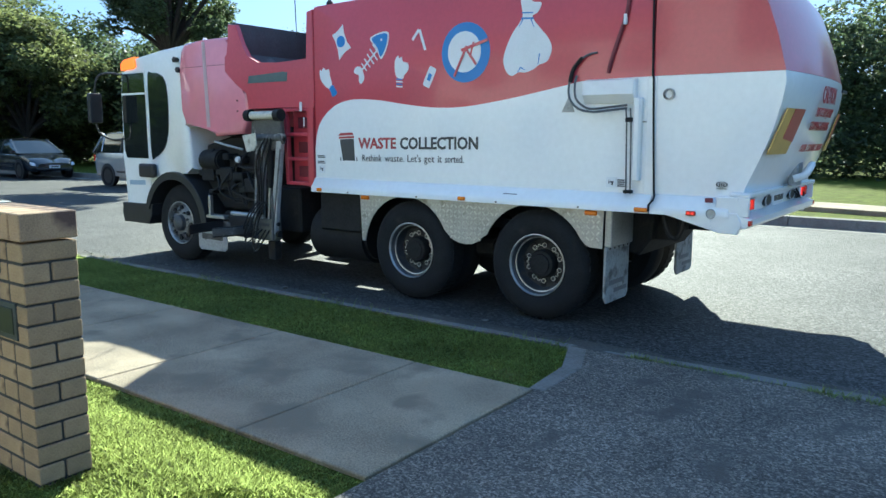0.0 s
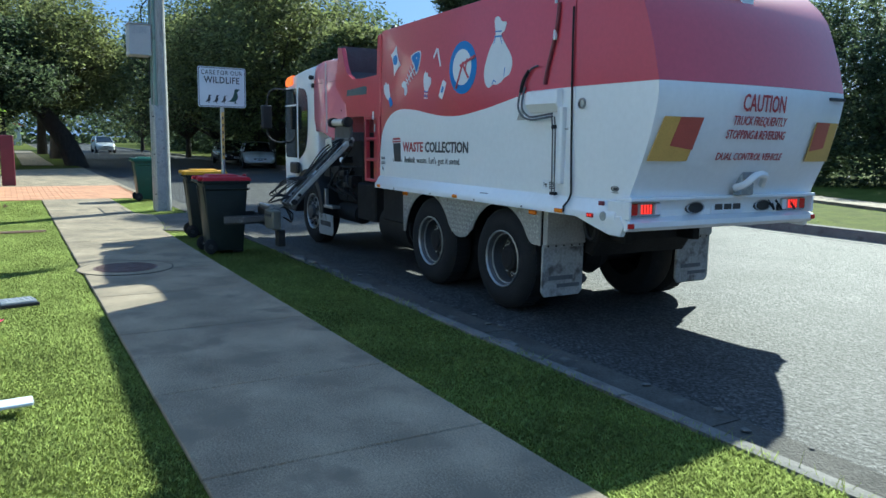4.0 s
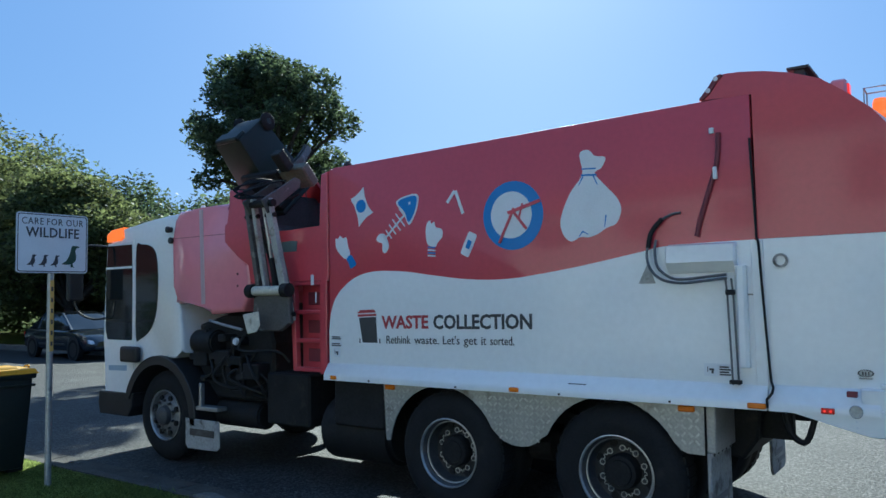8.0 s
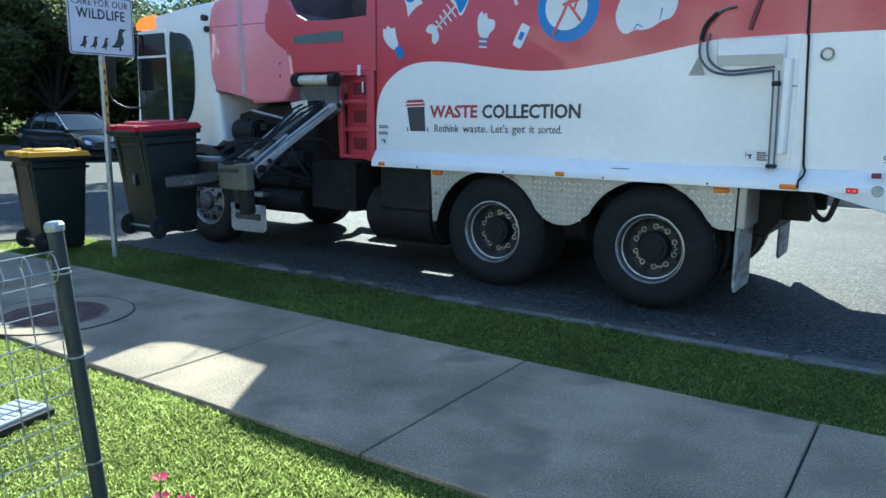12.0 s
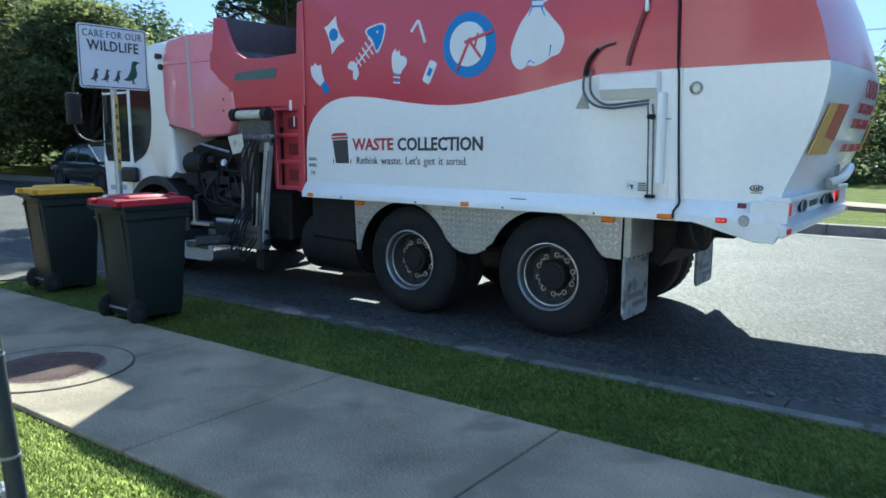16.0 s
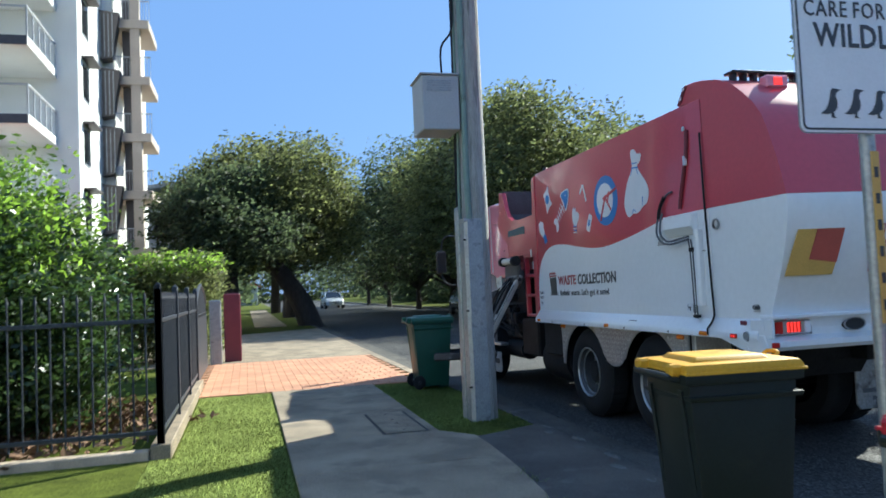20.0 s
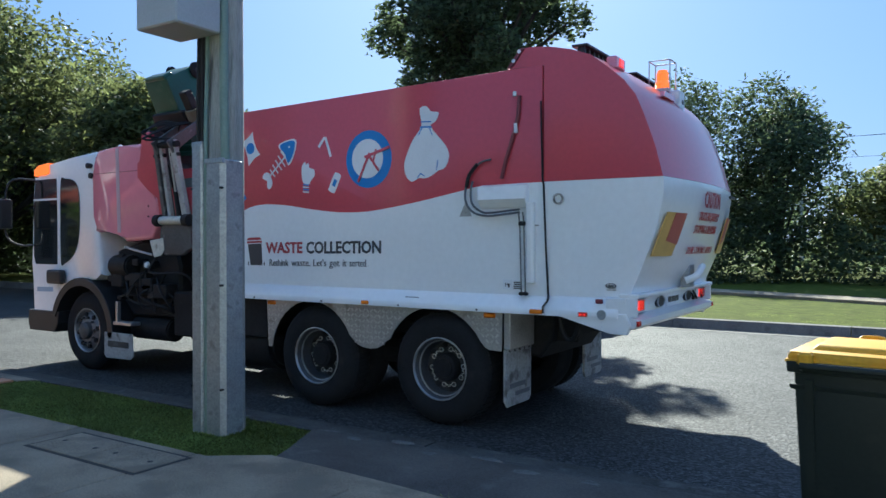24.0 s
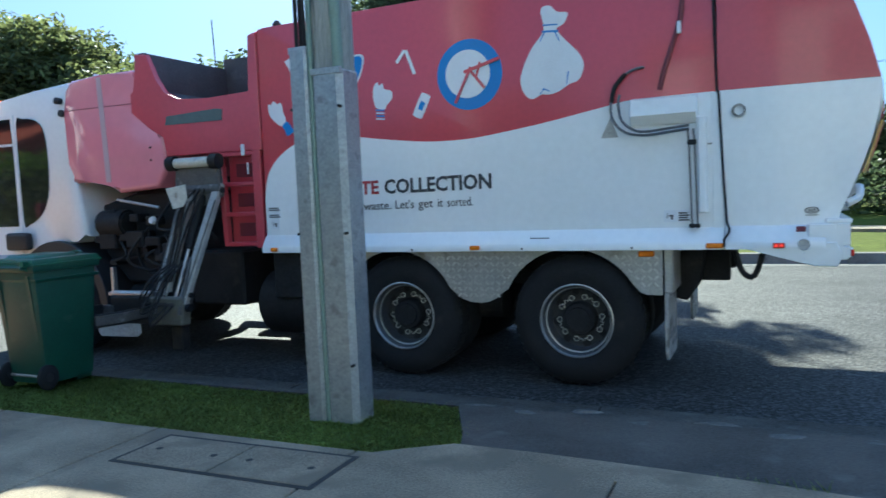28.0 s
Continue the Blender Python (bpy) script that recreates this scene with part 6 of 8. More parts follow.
# manhole in the path
mh = thing("manhole", pose(-0.5, -2.97, 0.012), "round rusty cast-iron manhole cover in a concrete ring", "manhole cover")
part("surround", lathe([(0.34, 0.0), (0.34, 0.006), (0.5, 0.006), (0.5, 0.0)], Matrix.Identity(4), 48), M["concrete"], mh, "concrete ring round the cover")
part("crack", lathe([(0.5, 0.001), (0.5, 0.0065), (0.512, 0.0065), (0.512, 0.001)], Matrix.Identity(4), 48), M["mortar"], mh, "dark joint")
part("cover", lathe([(0.0, 0.004), (0.325, 0.004), (0.325, 0.0)], Matrix.Identity(4), 48), M["cast_iron"], mh, "rusty patterned iron cover")
part("frame", lathe([(0.327, 0.0), (0.327, 0.009), (0.34, 0.009), (0.34, 0.0)], Matrix.Identity(4), 48), M["cast_iron"], mh)
studs = bmesh.new()
for i in range(-9, 10):
    for j in range(-17, 18):
        x, y = i * 0.036 + (0.018 if j % 2 else 0), j * 0.0185
        if x * x + y * y < 0.305 ** 2:
            bmesh.ops.create_cube(studs, size=1.0, matrix=Matrix.Translation((x, y, 0.006)) @ Matrix.Diagonal((0.027, 0.0095, 0.007, 1)))
tagged(part("studs", studs, M["cast_iron"], mh), kind="stuff")

# service pit lids by the pole
pit = thing("service_pit", pose(-7.75, -2.27, 0.012), "pair of concrete pit lids set in the path", "pit lid")
for k in (0, 1):
    lidp = part("lid", prism([(-0.61 + k * 0.615, -0.2), (-0.005 + k * 0.615, -0.2), (-0.005 + k * 0.615, 0.2), (-0.61 + k * 0.615, 0.2)], "z", -0.01, 0.008, 0.004), M["concrete"], pit, "grey concrete lid")
    for x in (-0.5, -0.12):
        part("lifting_hole", cyl((x + k * 0.615, 0, 0.005), (x + k * 0.615, 0, 0.0095), 0.02, n=10), M["mortar"], lidp)
part("pit_frame", prism([(-0.64, -0.23), (0.64, -0.23), (0.64, 0.23), (-0.64, 0.23)], "z", -0.012, 0.003), M["mortar"], pit, "dark joint")

# brick letterbox pillar
pillar = thing("brick_pillar", pose(8.4, -4.34, 0), "cream brick letterbox pillar with a darker brick cap", "pillar")
COURSE, PIL_X, PIL_Y, PIL_Z = 0.0753, 1.5, 0.2, 1.237
part("core", box(-PIL_X + 0.008, -0.008, -PIL_Y + 0.003, -0.003, -0.2, PIL_Z - 0.11), M["mortar"], pillar, "dark recessed mortar")
shared = {}


def brick(parent, x0, x1, y0, y1, z0, z1, material):
    key = (round(x1 - x0, 3), round(y1 - y0, 3), round(z1 - z0, 3), material.name)
    if key not in shared:
        shared[key] = link_mesh("brick", box(0, x1 - x0, 0, y1 - y0, 0, z1 - z0, 0.004), material).data
        bpy.data.objects.remove([o for o in scene.collection.objects if o.data == shared[key]][0])
    ob = new("brick", shared[key])
    ob.parent = parent
    ob.location = (x0, y0, z0)
    return ob


BL, BW, BH, J = 0.205, 0.088, 0.0661, 0.0092
nz = int((PIL_Z - 0.109 - 0.15) / COURSE) + 1
for c in range(nz):
    z0 = PIL_Z - 0.109 - (c + 1) * COURSE + J
    odd = c % 2
    # the end towards the driveway: one long brick, or two of unlike length
    if odd:
        brick(pillar, -0.112, 0.0, -PIL_Y, -0.096 - J, z0, z0 + BH, M["brick"])
        brick(pillar, -0.112, 0.0, -0.096, 0.0, z0, z0 + BH, M["brick"])
    else:
        brick(pillar, -0.112, 0.0, -PIL_Y, 0.0, z0, z0 + BH, M["brick"])
    brick(pillar, -PIL_X, -PIL_X + 0.1, -PIL_Y, 0.0, z0, z0 + BH, M["brick"])
    for y0, y1 in ((-BW, 0.0), (-PIL_Y, -PIL_Y + BW)):
        x = -0.112 - J
        if odd:
            brick(pillar, x - 0.1, x, y0, y1, z0, z0 + BH, M["brick"])
            x -= 0.1 + J
        while x > -PIL_X + 0.14:
            xe = max(x - BL, -PIL_X + 0.1 + J)
            if x - xe > 0.03:
                brick(pillar, xe, x, y0, y1, z0, z0 + BH, M["brick"])
            x = xe - J
x = 0.004
while x > -PIL_X:
    xe = max(x - 0.076, -PIL_X - 0.004)
    brick(pillar, xe, x, -PIL_Y - 0.004, 0.004, PIL_Z - 0.1, PIL_Z, M["cap_brick"])
    x = xe - 0.009
for x0, x1, z0, z1 in ((-0.3, -0.07, 0.77, 0.91), (-0.38, -0.17, 1.01, 1.14), (-0.72, -0.47, 0.76, 0.885), (-0.92, -0.67, 0.995, 1.13)):
    lf = part("letter_flap", box(x0, x1, -PIL_Y - 0.006, -PIL_Y + 0.01, z0, z1, 0.003), M["post_dark"], pillar, "dark metal letterbox front")
    part("flap_panel", box(x0 + 0.02, x1 - 0.02, -PIL_Y - 0.009, -PIL_Y - 0.005, z0 + 0.02, z1 - 0.02, 0.002), M["bin_dark"], lf)
part("plaque", box(-0.75, -0.49, -0.075, -0.005, PIL_Z, PIL_Z + 0.006, 0.002), M["cover"], pillar, "white plaque with faded print")
for k in range(3):
    part("plaque_bar", box(-0.73, -0.51, -0.068 + k * 0.02, -0.06 + k * 0.02, PIL_Z + 0.006, PIL_Z + 0.0075), M["kerb"], pillar)

# wire mesh fence with looped top
mesh_fence = thing("mesh_fence", pose(2.28, -4.35, 0, 2.6, -4.3, 0), "low looped wire mesh fence on a dark post", "fence")
part("post", cyl((0, 0, -0.2), (0, 0, 1.045), 0.025, n=14), M["post_dark"], mesh_fence, "dark weathered metal post", smooth=True)
part("post_cap", lathe([(0.03, -0.008), (0.031, 0.012), (0.024, 0.022), (0.0, 0.026)], Matrix.Translation((0, 0, 1.045)), 14), M["galv"], mesh_fence, "pale metal post cap")
FD = Vector((-0.04, -1.0, 0)).normalized()
ROLL = [(0.0, 0.9), (-0.012, 0.945), (0.008, 0.975), (0.035, 0.965), (0.052, 0.92), (0.03, 0.885), (0.0, 0.875)]
for x, z in [(0.0, 0.05 + k * 0.0917) for k in range(10)] + [(0.01, 0.975), (0.052, 0.92)]:
    part("line_wire", tube([Vector((x, 0, z)), FD * 3.0 + Vector((x, 0, z))], 0.0024, 5), M["wire"], mesh_fence)
for k in range(36):
    p = FD * (0.035 + k * 0.082)
    part("loop_wire", tube([p] + [p + Vector((x, 0, z)) for x, z in ROLL], 0.0024, 5), M["wire"], mesh_fence)
for z in (0.25, 0.62, 0.9):
    part("tie", lathe([(0.0255, -0.003), (0.029, -0.003), (0.029, 0.003), (0.0255, 0.003)], Matrix.Translation((0, 0, z)), 12), M["wire"], mesh_fence)

# charcoal picket fence of the neighbour
FX, FY, FH = -7.13, -4.52, 1.42
fence = thing("picket_fence", pose(FX, FY, 0), "charcoal metal picket fence with spear tops", "fence")


def fence_run(dx, dy, length, n_posts, base=0.12):
    d = Vector((dx, dy, 0))
    for k in range(n_posts + 1):
        p = d * (length * k / n_posts)
        part("post", box(p.x - 0.032, p.x + 0.032, p.y - 0.032, p.y + 0.032, -0.1, FH + 0.1, 0.006), M["fence"], fence, "square charcoal post")
        part("post_cap", lathe([(0.036, 0.0), (0.03, 0.03), (0.0, 0.05)], Matrix.Translation((p.x, p.y, FH + 0.1)), 8), M["fence"], fence)
    for z in (0.2, FH - 0.22):
        a, b = d * 0.03, d * (length - 0.03)
        w = 0.018
        part("rail", box(min(a.x, b.x) - (w if dx == 0 else 0), max(a.x, b.x) + (w if dx == 0 else 0), min(a.y, b.y) - (w if dy == 0 else 0), max(a.y, b.y) + (w if dy == 0 else 0), z, z + 0.04, 0.004), M["fence"], fence)
    n = int(length / 0.11)
    pk = [cyl((0, 0, 0.14), (0, 0, FH), 0.009, n=6)]
    cyl((0, 0, FH), (0, 0, FH + 0.07), 0.016, 0.002, n=6, bm=pk[0])
    cyl((0, 0, FH - 0.02), (0, 0, FH), 0.012, n=6, bm=pk[0])
    first = part("picket", pk[0], M["fence"], fence)
    for k in range(1, n):
        p = d * (k * length / n)
        o = first if k == 1 else new("picket", first.data)
        o.parent = fence
        o.location = (p.x, p.y, 0)


fence_run(-1, 0, 5.2, 3)
fence_run(0, -1, 4.6, 2)
solid("fence_plinth", box(FX - 5.3, FX + 0.06, FY - 0.09, FY + 0.09, -0.1, 0.12, 0.01), M["concrete"], "low concrete plinth below the fence", "plinth", kind="structure")
solid("fence_plinth_side", box(FX - 0.07, FX + 0.07, FY - 4.7, FY - 0.1, -0.1, 0.07, 0.01), M["timber"], "timber edging below the side fence", "edging", kind="structure")
gate = thing("driveway_gate", pose(FX - 5.3, FY, 0), "charcoal sliding gate with an arched top", "gate")
arch = [(0.0, FH - 0.1), (-0.6, FH + 0.12), (-1.4, FH + 0.22), (-2.2, FH + 0.12), (-2.9, FH - 0.1)]
part("top_rail", tube([(a, 0, b) for a, b in arch], 0.03, 8), M["fence"], gate)
part("bottom_rail", box(-2.9, 0, -0.02, 0.02, 0.08, 0.14), M["fence"], gate)
part("mid_rail", box(-2.9, 0, -0.02, 0.02, FH - 0.32, FH - 0.28), M["fence"], gate)
for k in range(26):
    x = -0.06 - k * 0.112
    zt = FH - 0.1 + 0.32 * math.sin(math.pi * min(1, -x / 2.9)) - 0.02
    part("bar", cyl((x, 0, 0.1), (x, 0, zt), 0.011, n=6), M["fence"], gate)
part("gate_panel", box(-2.88, -0.02, 0.012, 0.02, 0.14, FH - 0.3), M["fence"], gate)
solid("maroon_panel", box(-17.0, -16.9, -4.22, -3.86, 0.0, 1.48, 0.02), M["maroon"], "maroon painted panel beyond the gate", "panel")
solid("gate_pier", box(-16.6, -16.4, -4.5, -4.26, 0.0, 1.35, 0.015), M["galv"], "grey gate pier at the driveway edge", "pier")

# small things about the lawns and the gutter
rng = random.Random(21)
board = thing("white_board", pose(4.09, -4.3, 0.045, 1, 1, 1), "small white board lying on the lawn", "board")
part("panel", box(-0.06, 0.06, -0.27, 0.27, 0, 0.018, 0.004), M["print_white"], board)
part("mark", box(-0.02, 0.03, -0.12, 0.02, 0.018, 0.02), M["galv"], board)
box_lid = thing("meter_lid", pose(1.07, -4.07, 0.02, 0, 0, 12), "pale grey plastic meter box lid sunk in the lawn", "lid")
part("lid", box(-0.1, 0.1, -0.14, 0.14, -0.02, 0.024, 0.006), M["cabinet"], box_lid)
for k in range(6):
    part("lid_rib", box(-0.085, 0.085, -0.12 + k * 0.044, -0.1 + k * 0.044, 0.023, 0.028), M["galv"], box_lid)
part("rim", box(-0.115, 0.115, -0.155, 0.155, -0.03, 0.006, 0.006), M["black"], box_lid)
solid("bare_strip", box(-4.78, -4.55, -4.75, -3.6, -0.03, 0.012, 0.01), M["mulch"], "bare brown soil strip in the lawn", "soil", kind="structure")
for px, py in ((2.37, -4.2), (2.49, -4.28), (2.57, -4.25)):
    fw = thing("pink_flower", pose(px, py, 0), "small pink flower on a short stem", "flower", "pink flowers by the post")
    part("stem", tube([(0, 0, -0.01), (0.01, 0, 0.08), (0, 0.01, 0.14)], 0.003, 5), M["leaf_mid"], fw)
    for k in range(6):
        a = 2 * math.pi * k / 6
        bm = bmesh.new()
        vs = [bm.verts.new((math.cos(a + d) * r, 0.01 + math.sin(a + d) * r, 0.14 + h)) for d, r, h in ((0, 0.004, 0), (-0.4, 0.024, 0.012), (0, 0.036, 0.016), (0.4, 0.024, 0.012))]
        bm.faces.new(vs)
        bmesh.ops.solidify(bm, geom=bm.faces[:], thickness=0.002)
        part("petal", bm, M["flower"], fw)
for k in range(26):
    s = rng.uniform(0.012, 0.04)
    x, y = rng.uniform(-3.5, 8.0), rng.uniform(-0.75, -0.35)
    bm = bmesh.new()
    bmesh.ops.create_icosphere(bm, subdivisions=1, radius=s)
    for v in bm.verts:
        v.co *= rng.uniform(0.7, 1.2)
        v.co.z *= 0.35
    st = solid("gutter_stone", bm, M["cap_stone"], "small grey stone lying in the gutter", "stone", "loose gutter stones")
    st.location = (x, y, -0.106 + s * 0.3)

# worn pale patches along the kerb, and a lump of broken kerb
rng = random.Random(5)
PATCH = [(-6.53, -1.03), (-6.19, -0.89), (-5.8, -1.05), (-5.42, -0.95), (-5.08, -1.08), (-4.65, -1.05), (-0.54, -0.91), (-0.18, -0.87), (0.15, -0.82), (0.49, -0.81), (1.4, -0.84), (2.6, -0.86), (4.0, -0.82)]
for k, (px, py) in enumerate(PATCH):
    bm = bmesh.new()
    big = 1.7 if k == 6 else 1.0
    n = rng.choice((6, 7, 8))
    lower = [(math.cos(2 * math.pi * q / n) * 0.14 * big * rng.uniform(0.6, 1.1), math.sin(2 * math.pi * q / n) * 0.055 * big * rng.uniform(0.6, 1.15)) for q in range(n)]
    rims = [[bm.verts.new((x * f, y * f, z * big * rng.uniform(0.7, 1.2))) for x, y in lower] for f, z in ((1.0, -0.03), (0.96, 0.008), (0.7, 0.018))]
    for lo, hi in zip(rims, rims[1:]):
        for q in range(n):
            bm.faces.new((lo[q], lo[(q + 1) % n], hi[(q + 1) % n], hi[q]))
    bm.faces.new(rims[2])
    bm.faces.new(rims[0][::-1])
    ch = solid("kerb_fragment", bm, M["cap_stone"], "flat broken kerb fragment at the gutter's edge", "stone", "kerb fragments")
    ch.location = (px, py, -0.012 if py < -0.86 else -0.03)
    ch.rotation_euler = (0, 0, rng.uniform(-0.3, 0.3))


# ---- parked cars: own space has x along the car, front towards +x ----
def mirrored_loft(stations):
    """A closed shell through half sections (x, [(y, z), ...]) that run from the keel to the ridge."""
    bm = bmesh.new()
    rings = []
    for x, sec in stations:
        rings.append([bm.verts.new((x, y, z)) for y, z in sec] + [bm.verts.new((x, -y, z)) for y, z in reversed(sec)])
    n = len(rings[0])
    for a, b in zip(rings, rings[1:]):
        for q in range(n):
            bm.faces.new((a[q], a[(q + 1) % n], b[(q + 1) % n], b[q]))
    bm.faces.new(rings[0])
    bm.faces.new(rings[-1][::-1])
    return bm


def along(knots, x):
    for (xa, va), (xb, vb) in zip(knots, knots[1:]):
        if x <= xb:
            return va + (vb - va) * smooth((x - xa) / (xb - xa))
    return knots[-1][1]


def car(m, paint, label, h=1.45, length=4.6, wid=1.78, suv=False):
    """A road car facing +x: a lofted body, a glazed cabin and a painted roof."""
    c = thing("car", m, label, "car", "parked cars")
    L, w = length / 2, wid / 2
    belt = h * 0.635
    deck = [(-L, belt * 0.86), (-L + 0.16, belt), (-L * 0.45, belt + 0.01), (L * 0.38, belt), (L * 0.6, belt - 0.05), (L - 0.3, belt - 0.17), (L - 0.05, belt - 0.3), (L, belt - 0.36)]
    plan = [(-L, 0.82), (-L + 0.12, 0.91), (-L * 0.6, 0.985), (0.0, 1.0), (L * 0.6, 0.98), (L - 0.25, 0.9), (L - 0.06, 0.76), (L, 0.68)]
    keel = [(-L, 0.42), (-L + 0.15, 0.3), (0.0, 0.26), (L - 0.2, 0.27), (L, 0.36)]
    st = []
    for x in np.linspace(-L, L, 29):
        d, v, k = along(deck, x), w * along(plan, x), along(keel, x)
        st.append((x, [(0, k), (v * 0.8, k), (v * 0.97, k + 0.05), (v, k + (d - k) * 0.35), (v * 1.0, k + (d - k) * 0.6), (v * 0.975, d - 0.1), (v * 0.93, d - 0.03), (v * 0.8, d), (v * 0.4, d + 0.02), (0, d + 0.025)]))
    body = part("body", mirrored_loft(st), paint, c, smooth=True)
    ra, rb, fa, fb = (-L + 0.1, -L + 0.45, L * 0.08, L * 0.5) if suv else (-L + 0.55, -L * 0.42, L * 0.1, L * 0.52)
    crown = [(ra, belt - 0.01), (rb, h - 0.03), ((rb + fa) / 2, h), (fa, h - 0.03), (fb, belt - 0.01)]

    def section(x, grow=0.0):
        t = along(crown, x) if rb < x < fa else (belt - 0.01 + (h - 0.02 - belt) * min(1.0, (x - ra) / (rb - ra) if x <= rb else (fb - x) / (fb - fa)))
        f = (t - belt) / (h - belt)
        return t, [(0, belt - 0.04), (w * 0.93, belt - 0.04), (w * 0.93 + grow, belt), (w * (0.93 - 0.12 * f) + grow, belt + (t - belt) * 0.6), (w * (0.92 - 0.2 * f) + grow, t - 0.05 * f + grow), (w * (0.86 - 0.26 * f), t - 0.01 + grow), (w * 0.4, t + grow), (0, t + 0.008 + grow)]

    cabin = part("cabin", mirrored_loft([(x, section(x)[1]) for x in np.linspace(ra, fb, 25)]), M["dark_glass"], c, "dark glazed cabin", smooth=True)
    bm = bmesh.new()
    rows = [[bm.verts.new((x, y, z)) for y, z in [(-a, b) for a, b in section(x, 0.012)[1][4:]] + [(a, b) for a, b in reversed(section(x, 0.012)[1][4:-1])]] for x in np.linspace(rb - 0.05, fa + 0.04, 9)]
    for a, b in zip(rows, rows[1:]):
        for q in range(len(a) - 1):
            bm.faces.new((a[q], a[q + 1], b[q + 1], b[q]))
    bmesh.ops.solidify(bm, geom=bm.faces[:], thickness=0.015)
    part("roof", bm, paint, c, smooth=True)
    for sd in (-1, 1):
        for xs in (np.linspace(ra, rb, 5), np.linspace(fb - 0.02, fa, 5)):
            part("pillar", tube([(x, sd * (section(x)[1][4][0] - 0.012), section(x)[0] - 0.02) for x in xs], 0.038, 6), paint, cabin)
        for xm in ((ra + rb) / 2 + 0.3, (rb + fa) / 2 + 0.1):
            sec = section(xm)[1]
            part("pillar", tube([(xm, sd * (y - 0.012), z) for y, z in sec[2:5]], 0.032, 6), paint if xm < rb + 0.3 else M["black"], cabin)
        part("mirror", box(fb - 0.34, fb - 0.2, sd * w * 0.97 - 0.1, sd * w * 0.97 + 0.1, belt - 0.01, belt + 0.12, 0.03, 2), paint, c)
        part("headlamp", prism([(L - 0.34, belt - 0.27), (L - 0.1, belt - 0.32), (L - 0.05, belt - 0.42), (L - 0.3, belt - 0.4)], "y", sd * w * 0.66 - 0.17, sd * w * 0.66 + 0.17, 0.03, 2), M["print_white"], c, "clear headlamp")
        part("tail_lamp", box(-L - 0.006, -L + 0.14, sd * w * 0.68 - 0.16, sd * w * 0.68 + 0.16, belt * 0.72, belt * 0.9, 0.03, 2), M["red_lens"], c, "red tail lamp")
        part("door_line", box(-0.02, -0.008, sd * w - 0.008 * sd - 0.006, sd * w - 0.008 * sd + 0.01, 0.36, belt - 0.1), M["black"], body)
        part("sill_strip", box(-L * 0.38, L * 0.4, sd * w - 0.02, sd * w + 0.012, 0.44, 0.5, 0.004), M["black"], body)
        for x in (-L * 0.6, L * 0.62):
            place = Matrix.Translation((x, sd * (w - 0.1), 0.32)) @ Matrix.Rotation(radians(-90 * sd), 4, "X")
            wh = part("wheel", lathe([(0.2, -0.1), (0.3, -0.1), (0.32, -0.06), (0.32, 0.08), (0.3, 0.11), (0.2, 0.1)], place, 24), M["tyre"], c, "black tyre", smooth=True)
            part("rim", lathe([(0.205, 0.09), (0.12, 0.06), (0.0, 0.07)], place, 18), M["plate"], wh)
            # flat black disc on the body paints the shade inside the wheel well
            part("wheel_arch", lathe([(0.0, 0.0), (0.375, 0.0), (0.375, 0.02), (0.0, 0.02)], Matrix.Translation((x, sd * (w * 0.985 - 0.005), 0.34)) @ Matrix.Rotation(radians(-90 * sd), 4, "X"), 24), M["black"], c)
    part("grille", box(L - 0.06, L + 0.006, -0.34, 0.34, belt - 0.44, belt - 0.37, 0.01), M["black"], c)
    npx = part("number_plate", box(L - 0.01, L + 0.012, -0.19, 0.19, 0.41, 0.51), M["print_white"], c, "plain number plate")
    part("plate_bar", box(L + 0.011, L + 0.015, -0.14, 0.14, 0.435, 0.485), M["ink"], npx)
    part("bumper", box(L - 0.16, L + 0.004, -w * 0.7, w * 0.7, 0.33, 0.42, 0.04, 2), paint, c)
    return c


RZ = ROAD_Z
car(pose(-19.0, 8.0, RZ, 0, 0, -3), M["car_dark"], "dark blue sedan parked at the far kerb")
car(pose(-34.0, 8.3, RZ, 0, 0, -12), M["car_white"], "white sedan parked under the trees")
car(pose(-39.5, 8.2, RZ, 0, 0, -4), M["car_dark"], "dark sedan parked under the trees")
car(pose(-10.2, 7.95, RZ, 0, 0, 2), M["car_silver"], "silver wagon parked beside the far kerb", h=1.7, suv=True, length=4.7)
car(pose(-72.0, 4.2, RZ, 0, 0, 2), M["car_white"], "white car further down the road", h=1.6, suv=True)


